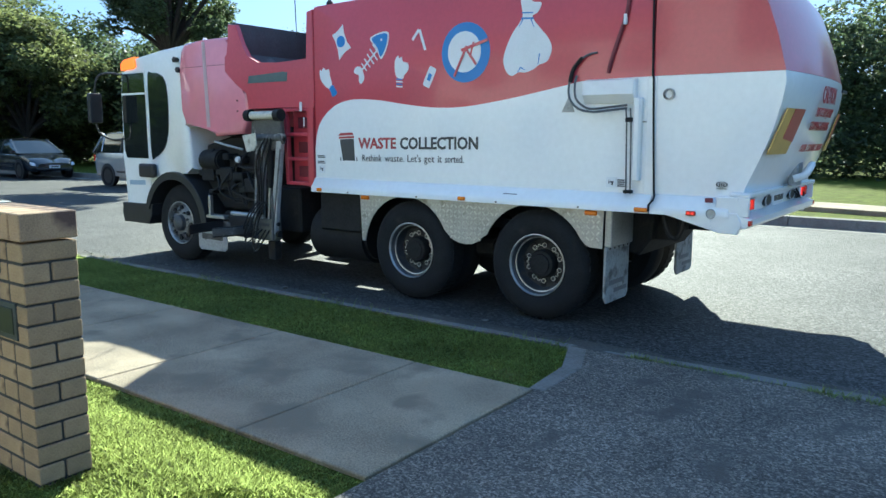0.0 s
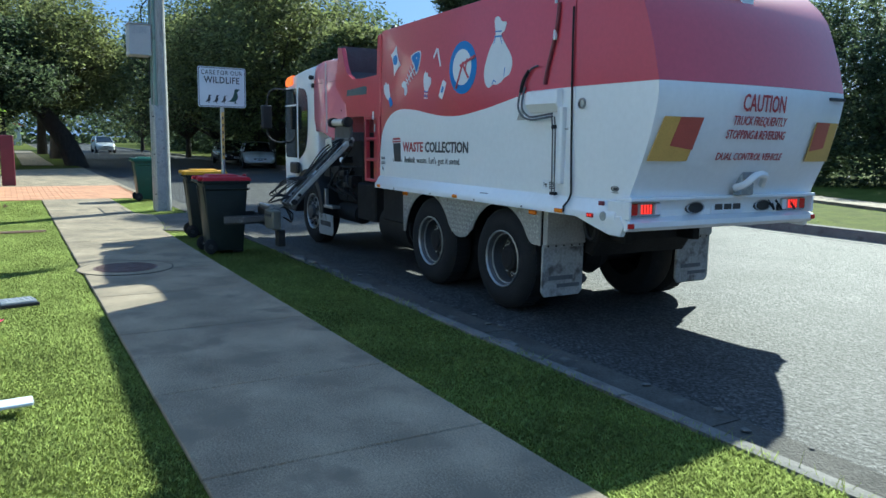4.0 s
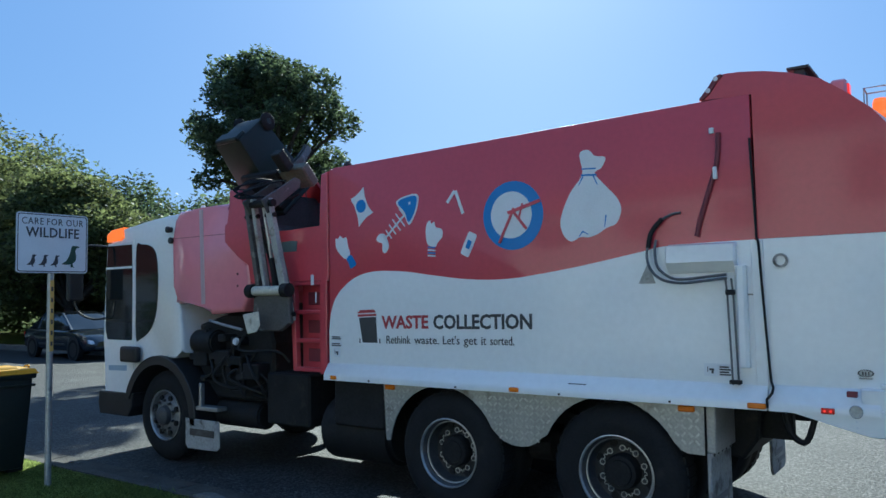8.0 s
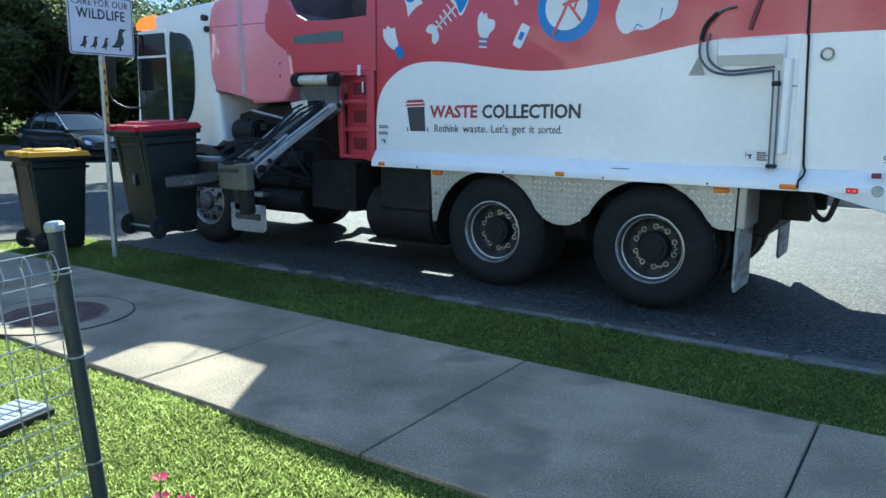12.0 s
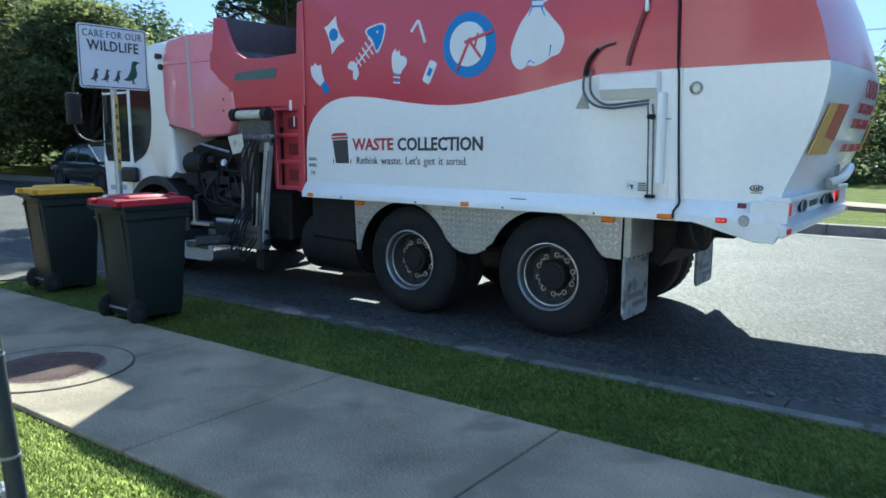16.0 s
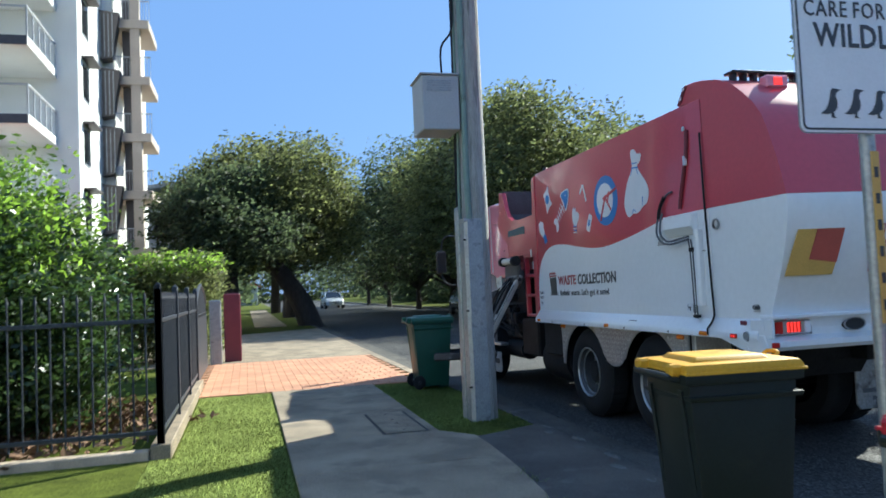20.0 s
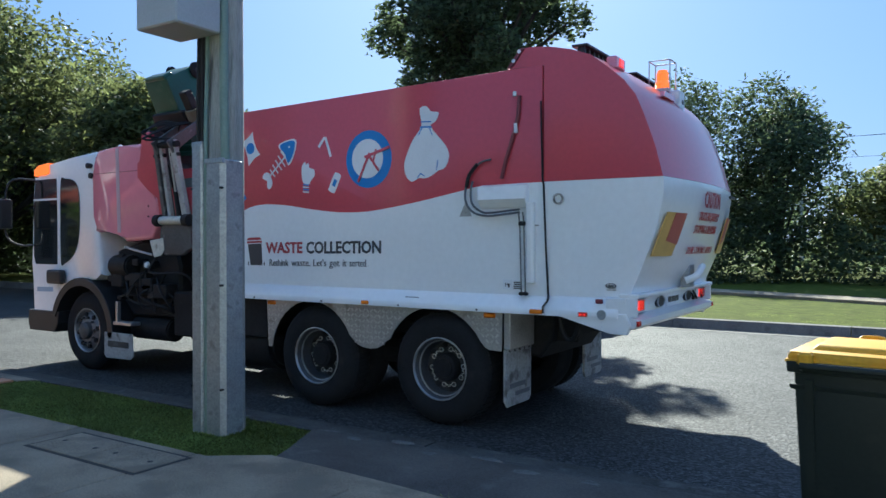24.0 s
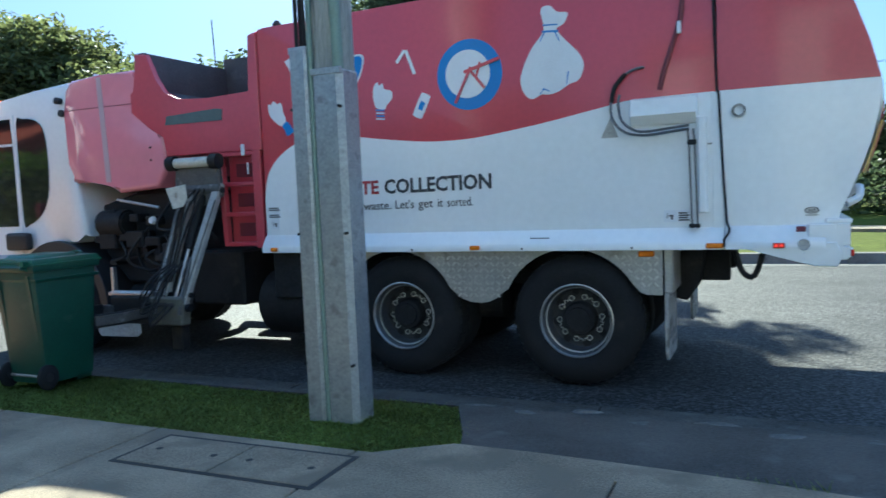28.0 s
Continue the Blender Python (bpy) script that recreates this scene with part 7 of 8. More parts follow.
# ---- trees, hedges, grass ----
def leaf_cloud(clumps, n, size, seed, spread=1.0, name="crown", material=None, parent=None, label="", flat=0.55):
    """Many small leaf sprays, denser near each clump's skin. clumps: (x, y, z, rx, ry, rz)."""
    rg = np.random.RandomState(seed)
    vol = np.array([c[3] * c[4] * c[5] for c in clumps]) ** 0.75
    which = rg.choice(len(clumps), n, p=vol / vol.sum())
    c = np.array(clumps)[which]
    d = rg.normal(size=(n, 3))
    d /= np.linalg.norm(d, axis=1)[:, None]
    lump = 1 + 0.22 * np.sin(d[:, 0] * 7 + which * 1.7) * np.cos(d[:, 1] * 6 + which) + 0.15 * np.sin(d[:, 2] * 11 + which * 0.7)
    rad = (rg.uniform(0.35, 1.06, n) ** 0.5) * lump * spread
    p = c[:, :3] + d * c[:, 3:] * rad[:, None]
    u = rg.normal(size=(n, 3))
    u[:, 2] *= flat
    u /= np.linalg.norm(u, axis=1)[:, None]
    v = np.cross(u, rg.normal(size=(n, 3)))
    v /= np.linalg.norm(v, axis=1)[:, None] + 1e-9
    s = size * rg.uniform(0.6, 1.4, n)[:, None]
    a, b = u * s, v * s * 0.45
    quad = np.stack([p - a, p + b, p + a, p - b], 1).reshape(-1, 3)
    me = bpy.data.meshes.new(name)
    me.vertices.add(4 * n)
    me.vertices.foreach_set("co", quad.astype(np.float32).ravel())
    me.loops.add(4 * n)
    me.loops.foreach_set("vertex_index", np.arange(4 * n, dtype=np.int32))
    me.polygons.add(n)
    me.polygons.foreach_set("loop_start", np.arange(0, 4 * n, 4, dtype=np.int32))
    me.polygons.foreach_set("loop_total", np.full(n, 4, dtype=np.int32))
    me.update()
    me.materials.append(material)
    ob = new(name, me)
    ob.parent = parent
    if label:
        tagged(ob, label)
    return ob


def tree(x, y, height, crown_w, seed, material, label, trunk_h=None, n=9000, leaf=0.14, trunk_r=0.2, lean=(0, 0), clump_n=11, squash=0.75, clump=(0.17, 0.26)):
    rg = random.Random(seed)
    t = thing("tree", pose(x, y, 0), label, "tree", "street trees")
    th = trunk_h if trunk_h else height * 0.3
    top = Vector((lean[0], lean[1], th))
    part("trunk", tube(curve_pts([(0, 0, -0.3), (lean[0] * 0.3, lean[1] * 0.3, th * 0.4), top], 4), [trunk_r * (1.25 - 0.5 * k / 8) for k in range(9)], 12), M["bark"], t, smooth=True)
    clumps = []
    for k in range(clump_n):
        a = 2 * math.pi * (k + rg.uniform(-0.3, 0.3)) * 0.618
        f = (k + 0.5) / clump_n
        zz = th + (height - th) * (0.12 + 0.78 * f)
        rr = crown_w / 2 * math.sqrt(max(0.05, 1 - (2 * (f - 0.38)) ** 2 * 0.75)) * rg.uniform(0.5, 0.86)
        cx, cy = top.x + rr * math.cos(a), top.y + rr * math.sin(a)
        r = crown_w * rg.uniform(*clump)
        clumps.append((cx, cy, zz, r, r, r * squash))
        part("limb", tube(curve_pts([top - Vector((0, 0, 0.1)), (top + Vector((cx, cy, zz))) / 2 + Vector((0, 0, 0.15 * height * rg.uniform(0, 0.4))), (cx, cy, zz)], 3), [trunk_r * 0.55 * (1 - 0.13 * q) for q in range(7)], 7), M["bark"], t)
    clumps.append((top.x, top.y, th + (height - th) * 0.55, crown_w * 0.25, crown_w * 0.25, (height - th) * 0.3))
    leaf_cloud(clumps, int(n * 2.2), leaf * 0.66, seed, parent=t, material=material, label="uneven leafy crown with gaps")
    return t


# tall tree behind the truck's second stop
tree(-11.45, 9.35, 8.75, 5.4, 5, M["leaf_dark"], "tall dark street tree with an open crown", trunk_h=4.2, n=21000, leaf=0.1, squash=0.8, clump_n=52, clump=(0.07, 0.125), trunk_r=0.17)
# row along the far side of the road
for i, (x, y, h, w, mm) in enumerate(((-25.0, 10.8, 6.7, 7.6, "leaf_mid"), (-33.0, 8.9, 10.8, 12, "leaf_mid"), (-38.5, 9.6, 10.6, 12, "leaf_mid"), (-46, 9.0, 11, 14, "leaf_dark"), (-55, 8.8, 11, 14, "leaf_mid"), (-66, 8.6, 11.5, 14, "leaf_dark"), (-80, 9, 11, 14, "leaf_dark"), (-19.5, 16, 5.0, 7, "leaf_mid"))):
    tree(x, y, h, w, 20 + i, M[mm], "broad green street tree across the road", trunk_h=1.5, n=20000 if i < 4 else 8000, leaf=0.17, clump_n=30, clump=(0.12, 0.19))
for i, (x, y, h, w) in enumerate(((-23.5, 16.5, 5.9, 7.5), (-29, 15.5, 7.0, 8.5), (-36, 15.5, 9.2, 10), (-44, 15.5, 9.8, 10), (-53, 16, 9.8, 11))):
    tree(x, y, h, w, 120 + i, M["leaf_dark"], "dark dense tree behind the street row", trunk_h=0.9, n=12000, leaf=0.19, clump_n=17)
# verge trees beyond the neighbour's driveway
tree(-34.0, -0.9, 7.9, 8.8, 41, M["leaf_mid"], "broad leaning street tree on the near verge", trunk_h=3.0, n=24000, leaf=0.15, trunk_r=0.46, lean=(-0.9, -1.7), clump_n=20)
tree(-30.5, -4.3, 6.2, 5.5, 44, M["leaf_dark"], "dark tree with a thick trunk beyond the driveway", trunk_h=2.6, n=10000, leaf=0.15, trunk_r=0.34)
tree(-47, -1.2, 8.6, 8.5, 42, M["leaf_dark"], "broad street tree on the near verge", trunk_h=2.8, n=8000, leaf=0.22, trunk_r=0.35)
tree(-60, -1.5, 9, 9, 43, M["leaf_mid"], "broad street tree on the near verge", trunk_h=3, n=6000, leaf=0.25, trunk_r=0.35)
# scrub and trees behind the far path
for i, (x, y, h, w, mm) in enumerate(((-7.6, 25, 7.4, 5.5, "leaf_dark"), (-11.8, 26, 8.3, 7, "leaf_dark"), (-16, 27, 8, 8, "leaf_mid"), (-22, 28, 8, 9, "leaf_dark"), (-30, 30, 8, 9, "leaf_mid"), (-3.4, 27, 4.4, 5, "leaf_mid"), (1.6, 27, 4.2, 6, "leaf_mid"), (6.5, 25, 6.0, 6.5, "leaf_dark"), (11.5, 22, 6.2, 6.5, "leaf_mid"), (16.5, 18, 5.5, 6, "leaf_dark"), (-40, 31, 8, 9, "leaf_dark"), (22, 14, 6, 7, "leaf_mid"))):
    tree(x, y, h, w, 60 + i, M[mm], "bushy scrub tree behind the far path", trunk_h=0.9, n=9000, leaf=0.14, clump_n=15, trunk_r=0.12)
under = [(x, 15.5 + 1.5 * math.sin(x * 0.5), 1.2 + 0.5 * math.sin(x * 0.9), 2.2, 1.8, 1.9) for x in np.arange(-90, -21, 2.4)]
tagged(leaf_cloud(under, 30000, 0.2, 91, name="undergrowth", material=M["leaf_dark"]), "dark undergrowth below the street trees", "undergrowth", kind="stuff")
shrubs = [(x, 22.5 + 1.2 * math.sin(x * 0.8), 0.9 + 0.3 * math.sin(x * 1.7), 1.7, 1.3, 1.3 + 0.5 * math.sin(x * 0.6)) for x in np.arange(-30, 24, 1.7)]
tagged(leaf_cloud(shrubs, 42000, 0.1, 93, name="shrubbery", material=M["leaf_dark"]), "dense dark shrubs below the scrub trees", "shrubs", kind="stuff")
scrub = [(x, 30 + 2.2 * math.sin(x * 0.7), 1.0 + 0.4 * math.sin(x * 1.3), 2.4, 1.8, 1.7) for x in np.arange(-60, 30, 2.6)]
tagged(leaf_cloud(scrub, 26000, 0.17, 99, name="scrub", material=M["leaf_dark"]), "dense dark scrub behind the far verge", "scrub", kind="stuff")
far = [(x, 60 + 4 * math.sin(x * 0.3), 3.0, 6, 4, 3.4 + math.sin(x)) for x in np.arange(-260, 120, 8)]
far += [(-150 - 3 * abs(k), 3 * k, 3.5, 6, 5, 5) for k in range(-14, 15)]
tagged(leaf_cloud(far, 26000, 0.5, 98, name="far_woods", material=M["leaf_dark"]), "distant line of dark trees", "woods", kind="stuff")
far2 = [(-70 - 5 * k, 19 + 3 * math.sin(k * 1.7), 2.6, 3.5, 3.5, 3.2 + math.sin(k)) for k in range(14)] + [(-66 - 6 * k, -9 - 3 * math.sin(k * 1.3), 2.4, 3.5, 4, 3.0 + math.sin(k)) for k in range(12)]
tagged(leaf_cloud(far2, 26000, 0.3, 96, name="far_woods", material=M["leaf_dark"]), "dark trees along the far stretch of road", "woods", kind="stuff")
near_woods = [(x, -40 + 4 * math.sin(x * 0.3), 3.0, 6, 4, 4) for x in np.arange(-120, 90, 8)] + [(70, y, 3.0, 4, 6, 4) for y in np.arange(-40, 60, 8)]
tagged(leaf_cloud(near_woods, 9000, 0.7, 97, name="far_woods", material=M["leaf_dark"]), "distant line of dark trees", "woods", kind="stuff")

# garden behind the picket fence
bush = thing("garden_bush", pose(-9.0, -6.4, 0), "large glossy green garden bush", "bush")
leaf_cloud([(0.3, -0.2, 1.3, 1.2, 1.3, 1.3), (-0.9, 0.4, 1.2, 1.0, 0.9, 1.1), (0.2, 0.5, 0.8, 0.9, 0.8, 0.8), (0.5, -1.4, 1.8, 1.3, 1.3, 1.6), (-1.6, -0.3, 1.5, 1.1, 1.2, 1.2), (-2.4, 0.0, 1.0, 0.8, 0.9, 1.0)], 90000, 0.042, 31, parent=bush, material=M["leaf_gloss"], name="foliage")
# upper clumps repeated in paler leaves, painting the sun on top
leaf_cloud([(0.3, -0.2, 2.2, 1.15, 1.25, 0.95), (0.5, -1.4, 2.75, 1.25, 1.3, 1.1), (-1.4, -0.3, 2.1, 1.2, 1.2, 0.9)], 16000, 0.042, 33, parent=bush, material=M["leaf_sunlit"], name="foliage", label="light green upper foliage with sun put into its colour")
for k in range(5):
    part("stem", tube(curve_pts([(0.2 * k - 0.4, 0.1 * (k % 2), 0), (0.25 * k - 0.5, 0.1, 0.6), (0.4 * k - 0.9, -0.1 * k, 1.4)], 3), 0.03, 7), M["bark"], bush)
hedge = thing("clipped_hedge", pose(-18.2, -6.15, 0), "square clipped green hedge beyond the gate", "hedge")
hc = [(x, y, z, 0.5, 0.5, 0.48) for x in np.arange(-0.9, 1.0, 0.45) for y in np.arange(-1.5, 1.6, 0.5) for z in (0.5, 1.1, 1.6, 2.0)]
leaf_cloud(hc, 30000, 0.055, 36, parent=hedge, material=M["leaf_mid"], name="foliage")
# thin pale layer on top; its colour stands in for sunlight
leaf_cloud([(x, y, 2.22, 0.5, 0.5, 0.25) for x in np.arange(-0.9, 1.0, 0.45) for y in np.arange(-1.5, 1.6, 0.5)], 6000, 0.05, 37, parent=hedge, material=M["leaf_sunlit"], name="foliage", label="yellow-green top growth with sun put into its colour")
litter = leaf_cloud([(-9.5, -6.2, 0.04, 2.3, 1.6, 0.04)], 3500, 0.05, 38, material=M["mulch"], name="leaf_litter")
tagged(litter, "brown leaf litter and low plants in the garden bed", "litter", kind="stuff")


def grass_patch(name, polys, density, h, seed, label):
    """Blades over rectangles (x0, x1, y0, y1), in small tufts."""
    rg = np.random.RandomState(seed)
    P = []
    for x0, x1, y0, y1, dens in polys:
        n = int((x1 - x0) * (y1 - y0) * density * dens)
        P.append(np.stack([rg.uniform(x0, x1, n), rg.uniform(y0, y1, n)], 1))
    p = np.concatenate(P)
    n = len(p)
    zz = np.array([bank(a, b) for a, b in p]) if name == "lawn_grass" else np.zeros(n)
    p3 = np.concatenate([p, (zz - 0.012)[:, None]], 1)
    hh = h * rg.uniform(0.45, 1.3, n) * (0.8 + 0.35 * np.sin(p[:, 0] * 3.1) * np.sin(p[:, 1] * 4.3))
    a = rg.uniform(0, 2 * np.pi, n)
    w = 0.0031 * rg.uniform(0.8, 1.7, n)
    side = np.stack([np.cos(a) * w, np.sin(a) * w, np.zeros(n)], 1)
    lean = rg.normal(size=(n, 2)) * 0.75 * hh[:, None]
    tip = p3 + np.concatenate([lean, hh[:, None]], 1)
    tri = np.stack([p3 - side, p3 + side, tip], 1).reshape(-1, 3)
    me = bpy.data.meshes.new(name)
    me.vertices.add(3 * n)
    me.vertices.foreach_set("co", tri.astype(np.float32).ravel())
    me.loops.add(3 * n)
    me.loops.foreach_set("vertex_index", np.arange(3 * n, dtype=np.int32))
    me.polygons.add(n)
    me.polygons.foreach_set("loop_start", np.arange(0, 3 * n, 3, dtype=np.int32))
    me.polygons.foreach_set("loop_total", np.full(n, 3, dtype=np.int32))
    me.update()
    me.materials.append(M["grass"])
    return tagged(new(name, me), label, "grass", kind="stuff")


grass_patch("verge_grass", [(-3.75, 8.72, -1.93, -1.0, 1.0), (8.72, 8.83, -1.93, -1.22, 1.0), (8.83, 8.93, -1.93, -1.45, 0.9), (-11.05, -7.0, -1.93, -1.0, 0.9), (-7.0, -6.86, -1.86, -1.0, 0.9), (-6.86, -6.76, -1.75, -1.14, 0.9), (-6.76, -6.71, -1.69, -1.38, 0.7)], 11500, 0.025, 7, "short trodden verge grass")
grass_patch("lawn_grass", [(-0.5, 8.96, -5.9, -3.44, 1.0), (-7.0, -0.5, -4.6, -3.44, 0.9), (-11.08, -7.0, -4.4, -3.44, 0.6), (-4.5, 2.0, -7.2, -4.6, 0.35)], 12000, 0.025, 8, "sunlit short front lawn")
grass_patch("gutter_weeds", [(9.15, 9.95, -1.01, -0.9, 2.2), (9.95, 10.5, -1.0, -0.94, 0.5), (10.3, 10.75, -1.02, -0.93, 1.6), (10.75, 12.9, -1.02, -0.95, 1.2), (-5.5, -4.9, -1.83, -1.74, 0.5), (-4.5, -4.2, -1.9, -1.82, 0.3), (-1.2, 8.7, -1.02, -0.93, 0.3)], 3500, 0.055, 12, "straggling weeds along the gutter's edge")
grass_patch("far_grass", [(-30, 14, 9.2, 16.5, 1.0)], 620, 0.07, 9, "mown grass of the far verge")


# ---- apartment building and far houses ----
def apartment(m):
    b = thing("apartment_building", m, "white rendered apartment block with framed balconies", "building")
    part("wall", box(-12, 0, -8, -1.0, 0, 17, 0.02), M["render_white"], b, "white rendered wall")
    part("wall", box(-12, 5.5, -14, -1.45, 0, 17, 0.02), M["render_white"], b, "white rendered wall")
    part("column", box(-0.2, 0.25, -0.22, 0.2, 0, 17.4, 0.015), M["render_tan"], b, "tan concrete column")
    part("column", box(-0.6, -0.2, -0.62, -0.24, 0, 17.4, 0.015), M["screen"], b, "dark bronze column")
    for f in range(6):
        z = 0.95 + f * 2.67
        part("slab_edge", box(-3.0, 0.3, -1.0, 0.62, z - 0.2, z + 0.2, 0.015), M["render_tan"], b, "tan concrete balcony slab")
        sc = part("window_screen", prism([(-1.75, z - 1.9), (-0.95, z - 1.75), (-0.6, z + 0.35), (-1.75, z + 0.5)], "x", 0.0, 0.7, 0.01), M["screen"], b, "dark bronze boxed window screen")
        part("screen_frame", box(0.69, 0.73, -1.72, -1.66, z - 1.8, z + 0.42), M["render_tan"], sc)
        for k in range(5):
            part("slat", box(0.7, 0.72, -1.6 + k * 0.17, -1.57 + k * 0.17, z - 1.7, z + 0.3), M["galv"], sc)
        rail = part("balcony_rail", box(0.2, 0.24, -1.0, -0.24, z + 1.1, z + 1.15), M["cabinet"], b, "pale metal balcony rail")
        for k in range(7):
            part("baluster", cyl((0.22, -0.98 + k * 0.12, z + 0.2), (0.22, -0.98 + k * 0.12, z + 1.1), 0.014, n=5), M["cabinet"], rail)
        rail = part("balcony_rail", box(0.2, 0.24, 0.22, 0.66, z + 1.1, z + 1.15), M["cabinet"], b, "pale metal balcony rail")
        for k in range(4):
            part("baluster", cyl((0.22, 0.25 + k * 0.13, z + 0.2), (0.22, 0.25 + k * 0.13, z + 1.1), 0.014, n=5), M["cabinet"], rail)
        w = part("window", box(3.4, 4.6, -1.47, -1.43, z - 1.95, z - 0.55, 0.01), M["dark_glass"], b, "narrow dark window")
        part("window_frame", box(3.35, 4.65, -1.452, -1.425, z - 2.0, z - 1.94), M["galv"], w)
        part("hood", box(3.2, 4.8, -1.46, -1.0, z - 0.36, z - 0.28), M["screen"], w)
        bal = part("balcony", box(5.5, 9.6, -8.0, -2.2, z + 1.2, z + 1.55, 0.02), M["render_white"], b, "white balcony slab with a metal rail")
        part("fascia", box(9.6, 9.64, -8.0, -2.22, z + 1.22, z + 1.53), M["screen"], bal, "dark bronze slab fascia")
        for k in range(6):
            part("rail_post", box(5.6 + k * 0.78, 5.65 + k * 0.78, -2.27, -2.22, z + 1.55, z + 2.55), M["cabinet"], bal)
        for k in range(1, 7):
            part("rail_post", box(9.5, 9.55, -2.27 - k * 0.95, -2.22 - k * 0.95, z + 1.55, z + 2.55), M["cabinet"], bal)
        part("hand_rail", box(5.55, 9.58, -2.28, -2.21, z + 2.53, z + 2.59), M["cabinet"], bal)
        part("hand_rail", box(9.5, 9.56, -8.0, -2.28, z + 2.53, z + 2.59), M["cabinet"], bal)
        part("balcony_door", box(5.49, 5.53, -7.0, -4.4, z + 1.55, z + 3.6), M["dark_glass"], bal)
    part("air_unit", box(0.0, 0.35, -0.95, -0.65, 7.2, 7.6, 0.02), M["cabinet"], b)
    return b


apartment(pose(-37.0, -8.38, 0))
gh = thing("house", pose(-55, -10.2, 0), "grey two-storey house behind the trees", "house", "distant houses")
part("wall", box(-6, 0, -3, 3.2, 0, 8.6, 0.02), M["cabinet"], gh, "pale grey wall")
part("roof", prism([(-3.5, 8.5), (3.8, 9.5), (3.8, 9.75), (-3.5, 8.8)], "x", -6.5, 0.6), M["galv"], gh, "grey skillion roof")
for y in (-1.2, 1.2):
    part("window", box(-0.02, 0.04, y - 0.7, y + 0.7, 5.8, 7.4, 0.01), M["dark_glass"], gh)


def cottage(m, label):
    h = thing("house", m, label, "house", "distant houses")
    part("wall", box(-5, 5, -4, 4, 0, 2.8, 0.02), M["render_white"], h)
    part("roof", prism([(-4.6, 2.8), (4.6, 2.8), (0.5, 4.6), (-0.5, 4.6)], "x", -5.5, 5.5), M["roof_red"], h, "red tiled roof")
    for x in (-3, 0.5, 3):
        part("window", box(x - 0.6, x + 0.6, 3.98, 4.04, 0.9, 2.1, 0.01), M["dark_glass"], h)
        part("window", box(4.98, 5.04, x * 0.8 - 0.5, x * 0.8 + 0.5, 0.9, 2.1, 0.01), M["dark_glass"], h)
    return h


cottage(pose(-120, -6, 0), "pale house with a red tiled roof down the road")
cottage(pose(-30, -14, 0, 0, 0, 10), "pale house behind the hedge")

# picnic table on the far verge
table = thing("picnic_table", pose(-10.8, 15.0, 0.06, 0, 0, 20) @ Matrix.Scale(1.12, 4), "galvanised picnic table on the far verge", "table")
for k in range(4):
    part("top_plank", box(-0.95, 0.95, -0.36 + k * 0.185, -0.19 + k * 0.185, 0.72, 0.76, 0.004), M["galv"], table)
for s in (-0.75, 0.75):
    for k in range(2):
        part("seat_plank", box(-0.95, 0.95, s - 0.15 + k * 0.155, s - 0.005 + k * 0.155, 0.42, 0.455, 0.004), M["galv"], table)
for x in (-0.65, 0.65):
    part("leg", box(x - 0.04, x + 0.04, -0.04, 0.04, 0, 0.72), M["galv"], table)
    part("crossbar", box(x - 0.03, x + 0.03, -0.85, 0.85, 0.36, 0.42), M["galv"], table)
# far street pole with wires and a palm
fp = thing("street_pole", pose(-9.0, 42, 0), "slim far power pole with wires", "pole")
part("shaft", cyl((0, 0, 0), (0, 0, 8), 0.12, 0.09, n=10), M["pole_wood"], fp)
part("cross_arm", box(-0.06, 0.06, -0.9, 0.9, 7.2, 7.32), M["pole_wood"], fp)
part("lamp_arm", tube([(0, 0, 6.8), (1.0, 0, 7.5), (1.6, 0, 7.6)], 0.04, 6), M["galv"], fp)
for k, z in enumerate((7.35, 7.4, 6.3)):
    part("wire", tube([(-40, 3 * k, z + 0.8), (0, 0.3 * k - 0.3, z), (45, 3 * k, z + 0.4)], 0.012, 4), M["hose"], fp)
palm = thing("palm", pose(-1.3, 52, 0), "distant palm tree above the scrub", "palm")
part("trunk", tube([(0, 0, 0), (0.1, 0, 4), (0, 0, 7.6)], 0.14, 8), M["bark"], palm)
for k in range(14):
    a = 2 * math.pi * k / 14
    c, s = math.cos(a), math.sin(a)
    d = 0.25 if k % 2 else -0.3
    bm = bmesh.new()
    pts = [(0, 7.6), (0.6, 8.0 + d), (1.1, 7.9 + d), (1.5, 7.4 + d)]
    lo = [bm.verts.new((c * r - s * 0.14, s * r + c * 0.14, z)) for r, z in pts]
    hi = [bm.verts.new((c * r + s * 0.14, s * r - c * 0.14, z + 0.05)) for r, z in pts]
    for q in range(3):
        bm.faces.new((lo[q], lo[q + 1], hi[q + 1], hi[q]))
    part("frond", bm, M["leaf_dark"], palm)


# added, unseen block of units behind the footpath; bounces sun onto the truck
units = thing("unseen_unit_block", pose(4.0, -14.0, 0), "unseen two-storey cream rendered block of units, added to bounce light", "building")
part("wall", box(-9, 11, -8, 0, 0, 5.6, 0.02), M["render_white"], units, "cream rendered wall")
part("roof", prism([(-8.5, 5.6), (0.5, 5.6), (-2.5, 7.0), (-5.5, 7.0)], "x", -9.5, 11.5), M["roof_red"], units, "red tiled roof")
for fz in (0.9, 3.6):
    for k in range(6):
        w = part("window", box(-8 + k * 3.2, -6.4 + k * 3.2, -0.03, 0.02, fz, fz + 1.3, 0.01), M["dark_glass"], units)
        part("sill", box(-8.1 + k * 3.2, -6.3 + k * 3.2, 0.0, 0.07, fz - 0.07, fz), M["render_tan"], w)


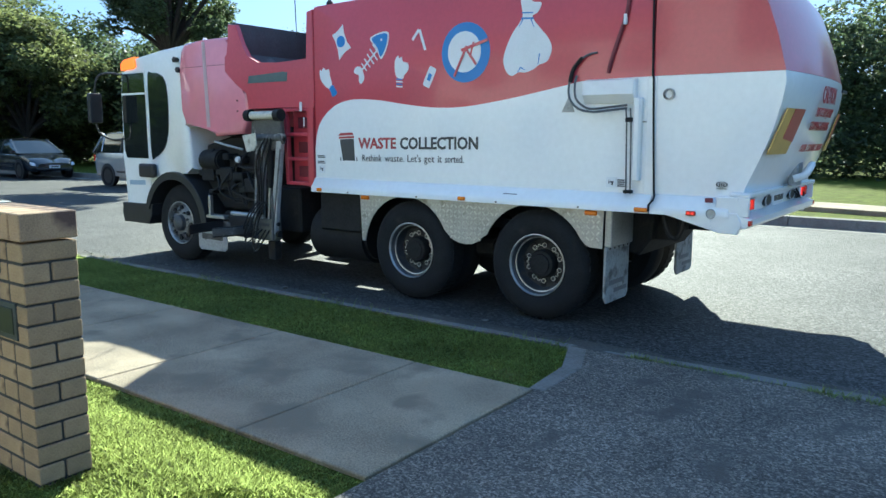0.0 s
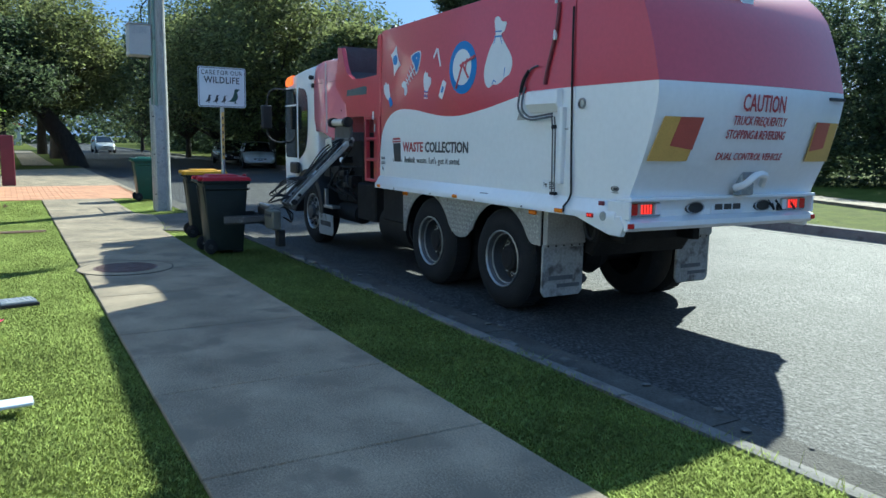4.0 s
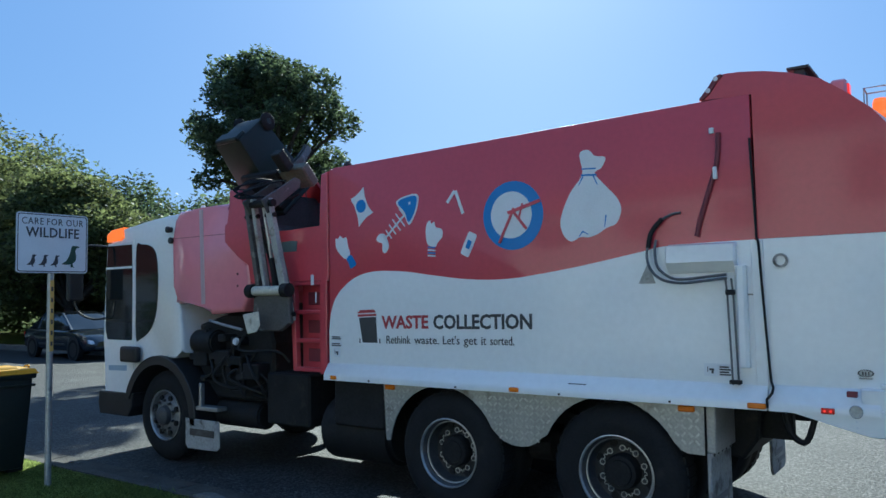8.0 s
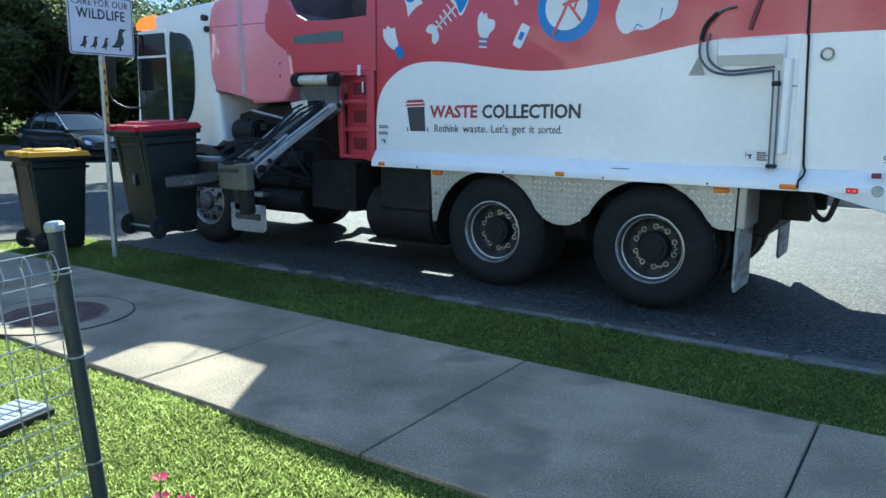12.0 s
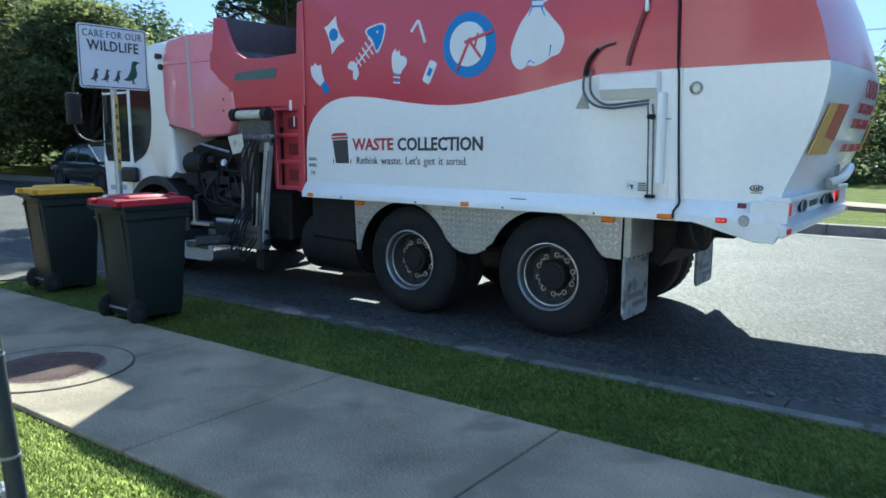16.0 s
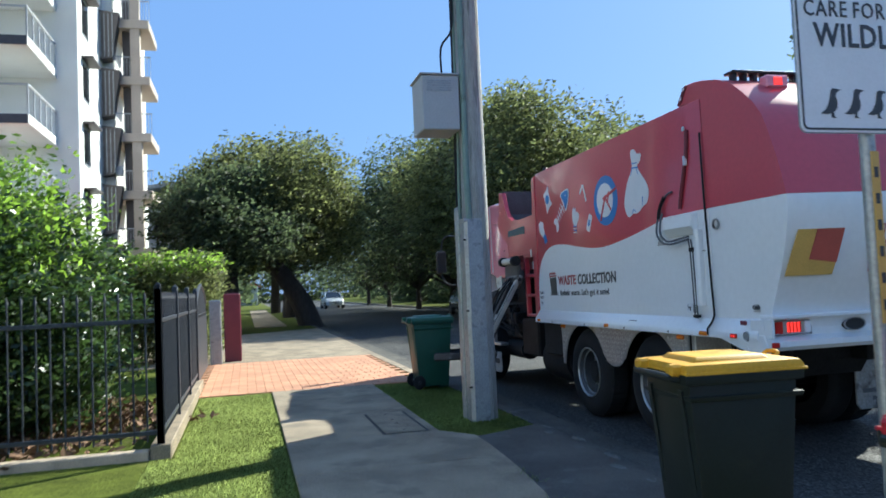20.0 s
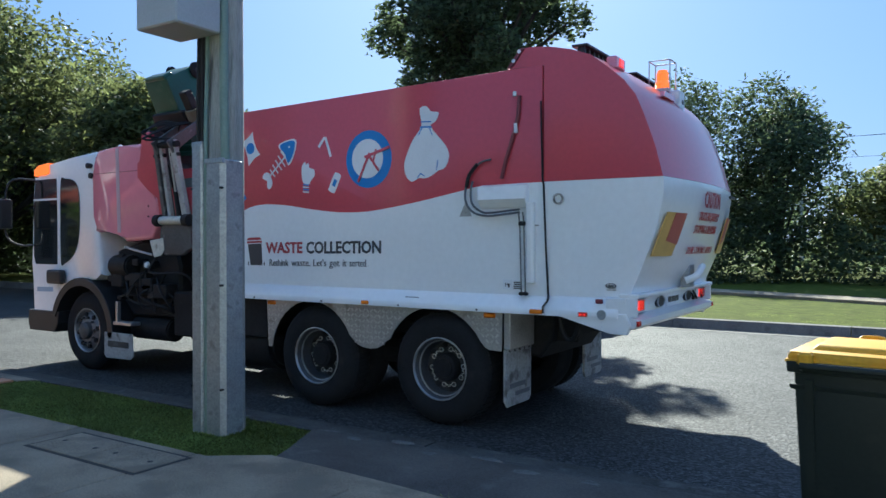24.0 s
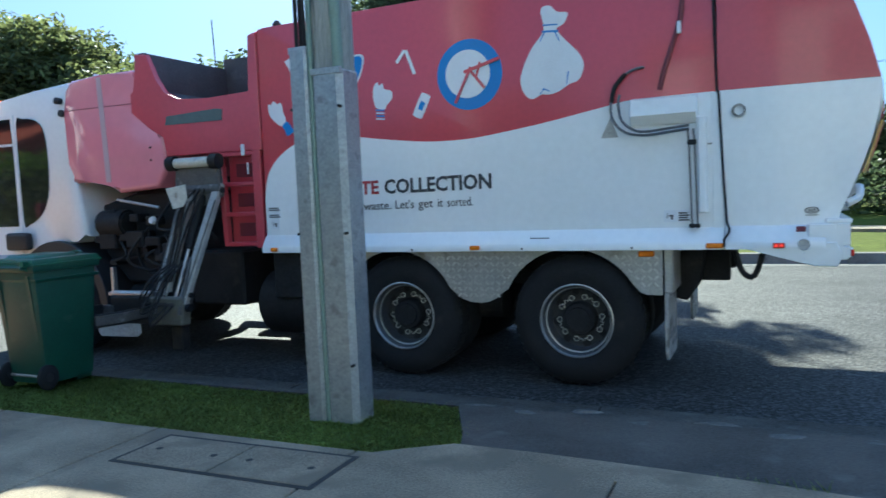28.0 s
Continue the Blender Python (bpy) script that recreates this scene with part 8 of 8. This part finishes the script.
# ---- motion ----
def glide(rows, t, k):
    if t <= rows[0][0]:
        return rows[0][k]
    for a, b in zip(rows, rows[1:]):
        if t <= b[0]:
            return a[k] + (b[k] - a[k]) * (t - a[0]) / (b[0] - a[0])
    return rows[-1][k]


# each lift: seconds, base y, base z, tilt towards the truck
RED_LIFT = [(5.3, -1.66, 0.0, 0), (5.5, -1.66, 0.05, -6), (5.8, -1.5, 0.23, -6), (6.1, -1.4, 0.48, -5), (6.35, -1.44, 0.78, -2), (6.6, -1.49, 1.19, 3), (6.8, -1.52, 1.72, 22), (7.0, -1.47, 2.27, 46),
            (7.2, -1.16, 2.75, 65), (7.4, -0.72, 3.05, 83), (7.7, -0.22, 3.36, 112), (8.0, 0.13, 3.45, 137), (8.4, 0.34, 3.46, 150), (9.0, 0.38, 3.46, 152), (9.7, 0.32, 3.46, 149), (10.1, 0.0, 3.4, 126),
            (10.5, -0.7, 3.02, 86), (10.75, -1.2, 2.7, 68), (11.0, -1.5, 2.27, 52), (11.3, -1.35, 1.32, 6), (11.5, -1.36, 0.85, 0), (12.0, -1.4, 0.3, -3), (12.6, -1.65, 0.03, -3), (13.0, -1.76, 0.0, 0)]
GREEN_LIFT = [(20.5, -1.25, 0.0, 0), (20.8, -1.2, 0.12, -5), (21.0, -1.22, 0.33, -6), (21.5, -1.5, 0.95, 4), (21.75, -1.52, 1.6, 22), (22.0, -1.5, 2.2, 45), (22.2, -1.2, 2.7, 64), (22.4, -0.75, 3.03, 83),
              (22.7, -0.3, 3.36, 112), (23.0, 0.0, 3.47, 135), (23.4, 0.2, 3.5, 147), (24.0, 0.26, 3.5, 150), (24.6, 0.2, 3.5, 146), (25.0, -0.05, 3.42, 128), (25.35, -0.7, 3.02, 86), (25.65, -1.1, 2.72, 70), (25.8, -1.35, 2.45, 58),
              (26.0, -1.5, 2.1, 42), (26.2, -1.55, 1.65, 24), (26.35, -1.54, 1.15, 12), (26.5, -1.5, 0.65, 4), (26.8, -1.32, 0.14, 0), (27.0, -1.25, 0.0, 0)]


def bin_rows(x, rows, shift=0.0):
    out = [(0.0, pose(x, rows[0][1], 0))] if rows[0][0] > 0 else []
    out += [(t, pose(x, y, z, -tilt, 0, 0)) for t, y, z, tilt in rows[:-1]]
    t, y = rows[-1][0], rows[-1][1]
    return out + [(t, pose(x + shift, y, 0)), (28.0, pose(x + shift, y, 0))]


def lid_rows(lid, opened, closed):
    base = Matrix.Translation(lid.location)
    o, c = opened, closed
    keys = [(0.0, 0), (o, 0), (o + 0.25, 35), (o + 0.55, 80), (o + 0.9, 105), (c - 0.6, 105), (c - 0.3, 70), (c - 0.1, 25), (c, 0), (28.0, 0)]
    return [(t, base @ Matrix.Rotation(radians(a), 4, "X")) for t, a in keys]


def arm_keys():
    """Seconds, pivot slide, grip y, grip z, claw tilt; the claw holds the bin's road-side face half-way up."""
    rows = [(0.0, 0.0, -0.12, 0.45, 0), (2.6, 0.0, -0.12, 0.45, 0), (3.2, -0.3, -0.7, 0.4, 0), (3.6, -0.3, -1.05, 0.42, 0), (4.6, -0.1, -1.2, 0.5, -3), (5.2, 0.0, -1.34, 0.52, -4)]

    def held(lift, a, b, slide_from):
        out = []
        for t, y, z, tilt in lift[a:b]:
            s, c = math.sin(radians(tilt)), math.cos(radians(tilt))
            gy, gz = 0.285, 0.52
            out.append((t, 0.0 if t < slide_from else -0.7, y + gy * c + gz * s, z - gy * s + gz * c, tilt))
        return out

    rows += held(RED_LIFT, 1, len(RED_LIFT), 12.5)
    rows += [(13.5, -0.8, -1.37, 0.5, 0), (14.1, -0.75, -1.3, 0.5, 0), (14.5, -0.45, -0.85, 0.45, 0), (15.0, 0.0, -0.12, 0.45, 0), (19.4, 0.0, -0.12, 0.45, 0), (19.9, 0.0, -0.55, 0.45, 0), (20.3, 0.0, -0.92, 0.5, 0)]
    rows += held(GREEN_LIFT, 0, len(GREEN_LIFT), 99)
    rows += [(27.3, 0.0, -0.85, 0.5, 0), (27.7, 0.0, -0.68, 0.47, 0), (28.0, 0.0, -0.5, 0.45, 0)]
    return rows


def motions():
    walk(truck, [(t, pose(x, y, 0, 0, 0, yaw)) for t, x, y, yaw in TRUCK_ROWS])
    steps = [i * 0.25 for i in range(15)] + [5.0, 14.5] + [14.75 + i * 0.25 for i in range(25)] + [28.0]
    for wh in WHEELS:
        base = wh.location.copy()
        walk(wh, [(t, Matrix.Translation(base) @ Matrix.Rotation(glide(TRUCK_ROWS, t, 1) / 0.49, 4, "Y")) for t in steps])
    walk(bin_red, bin_rows(RED_BIN[0], RED_LIFT, 0.09))
    walk(bin_green, bin_rows(GREEN_BIN[0], GREEN_LIFT))
    walk(lid_red, lid_rows(lid_red, 7.3, 10.6))
    walk(lid_green, lid_rows(lid_green, 22.3, 25.5))
    arm, grip, wrist, slid = [], [], [], []
    for t, slide, gy, gz, tilt in arm_keys():
        slide = min(slide, -0.12)
        dy, dz = gy - slide, gz - PIVOT[2]
        d = math.hypot(dy, dz)
        up = smooth(tilt / 70.0)
        hand = 0.08 + 0.54 * up
        # the elbow hangs on the street side of the line from pivot to claw
        a = max(-ARM, min(ARM, (ARM * ARM - hand * hand + d * d) / (2 * d)))
        h = math.sqrt(max(0.0, ARM * ARM - a * a)) * up
        ey, ez = dy / d * a + dz / d * h * -1.0, dz / d * a + dy / d * h
        phi = math.degrees(math.atan2(ey, -ez))
        if phi > 90:
            phi -= 360
        c, q = math.cos(radians(-phi)), math.sin(radians(-phi))
        ly, lz = c * dy - q * dz, q * dy + c * dz
        vy, vz = ly * up, (lz + ARM) * up + 0.4 * (1 - up)
        arm.append((t, pose(PIVOT[0], slide, PIVOT[2], phi)))
        slid.append((t, pose(PIVOT[0], slide, 1.72)))
        wrist.append((t, pose(0, 0, -ARM, math.degrees(math.atan2(-vy, vz)))))
        grip.append((t, pose(0, ly, lz, -tilt - phi)))
    walk(lifter, arm)
    walk(claw, grip)
    walk(link, wrist)
    walk(carriage, slid)


motions()
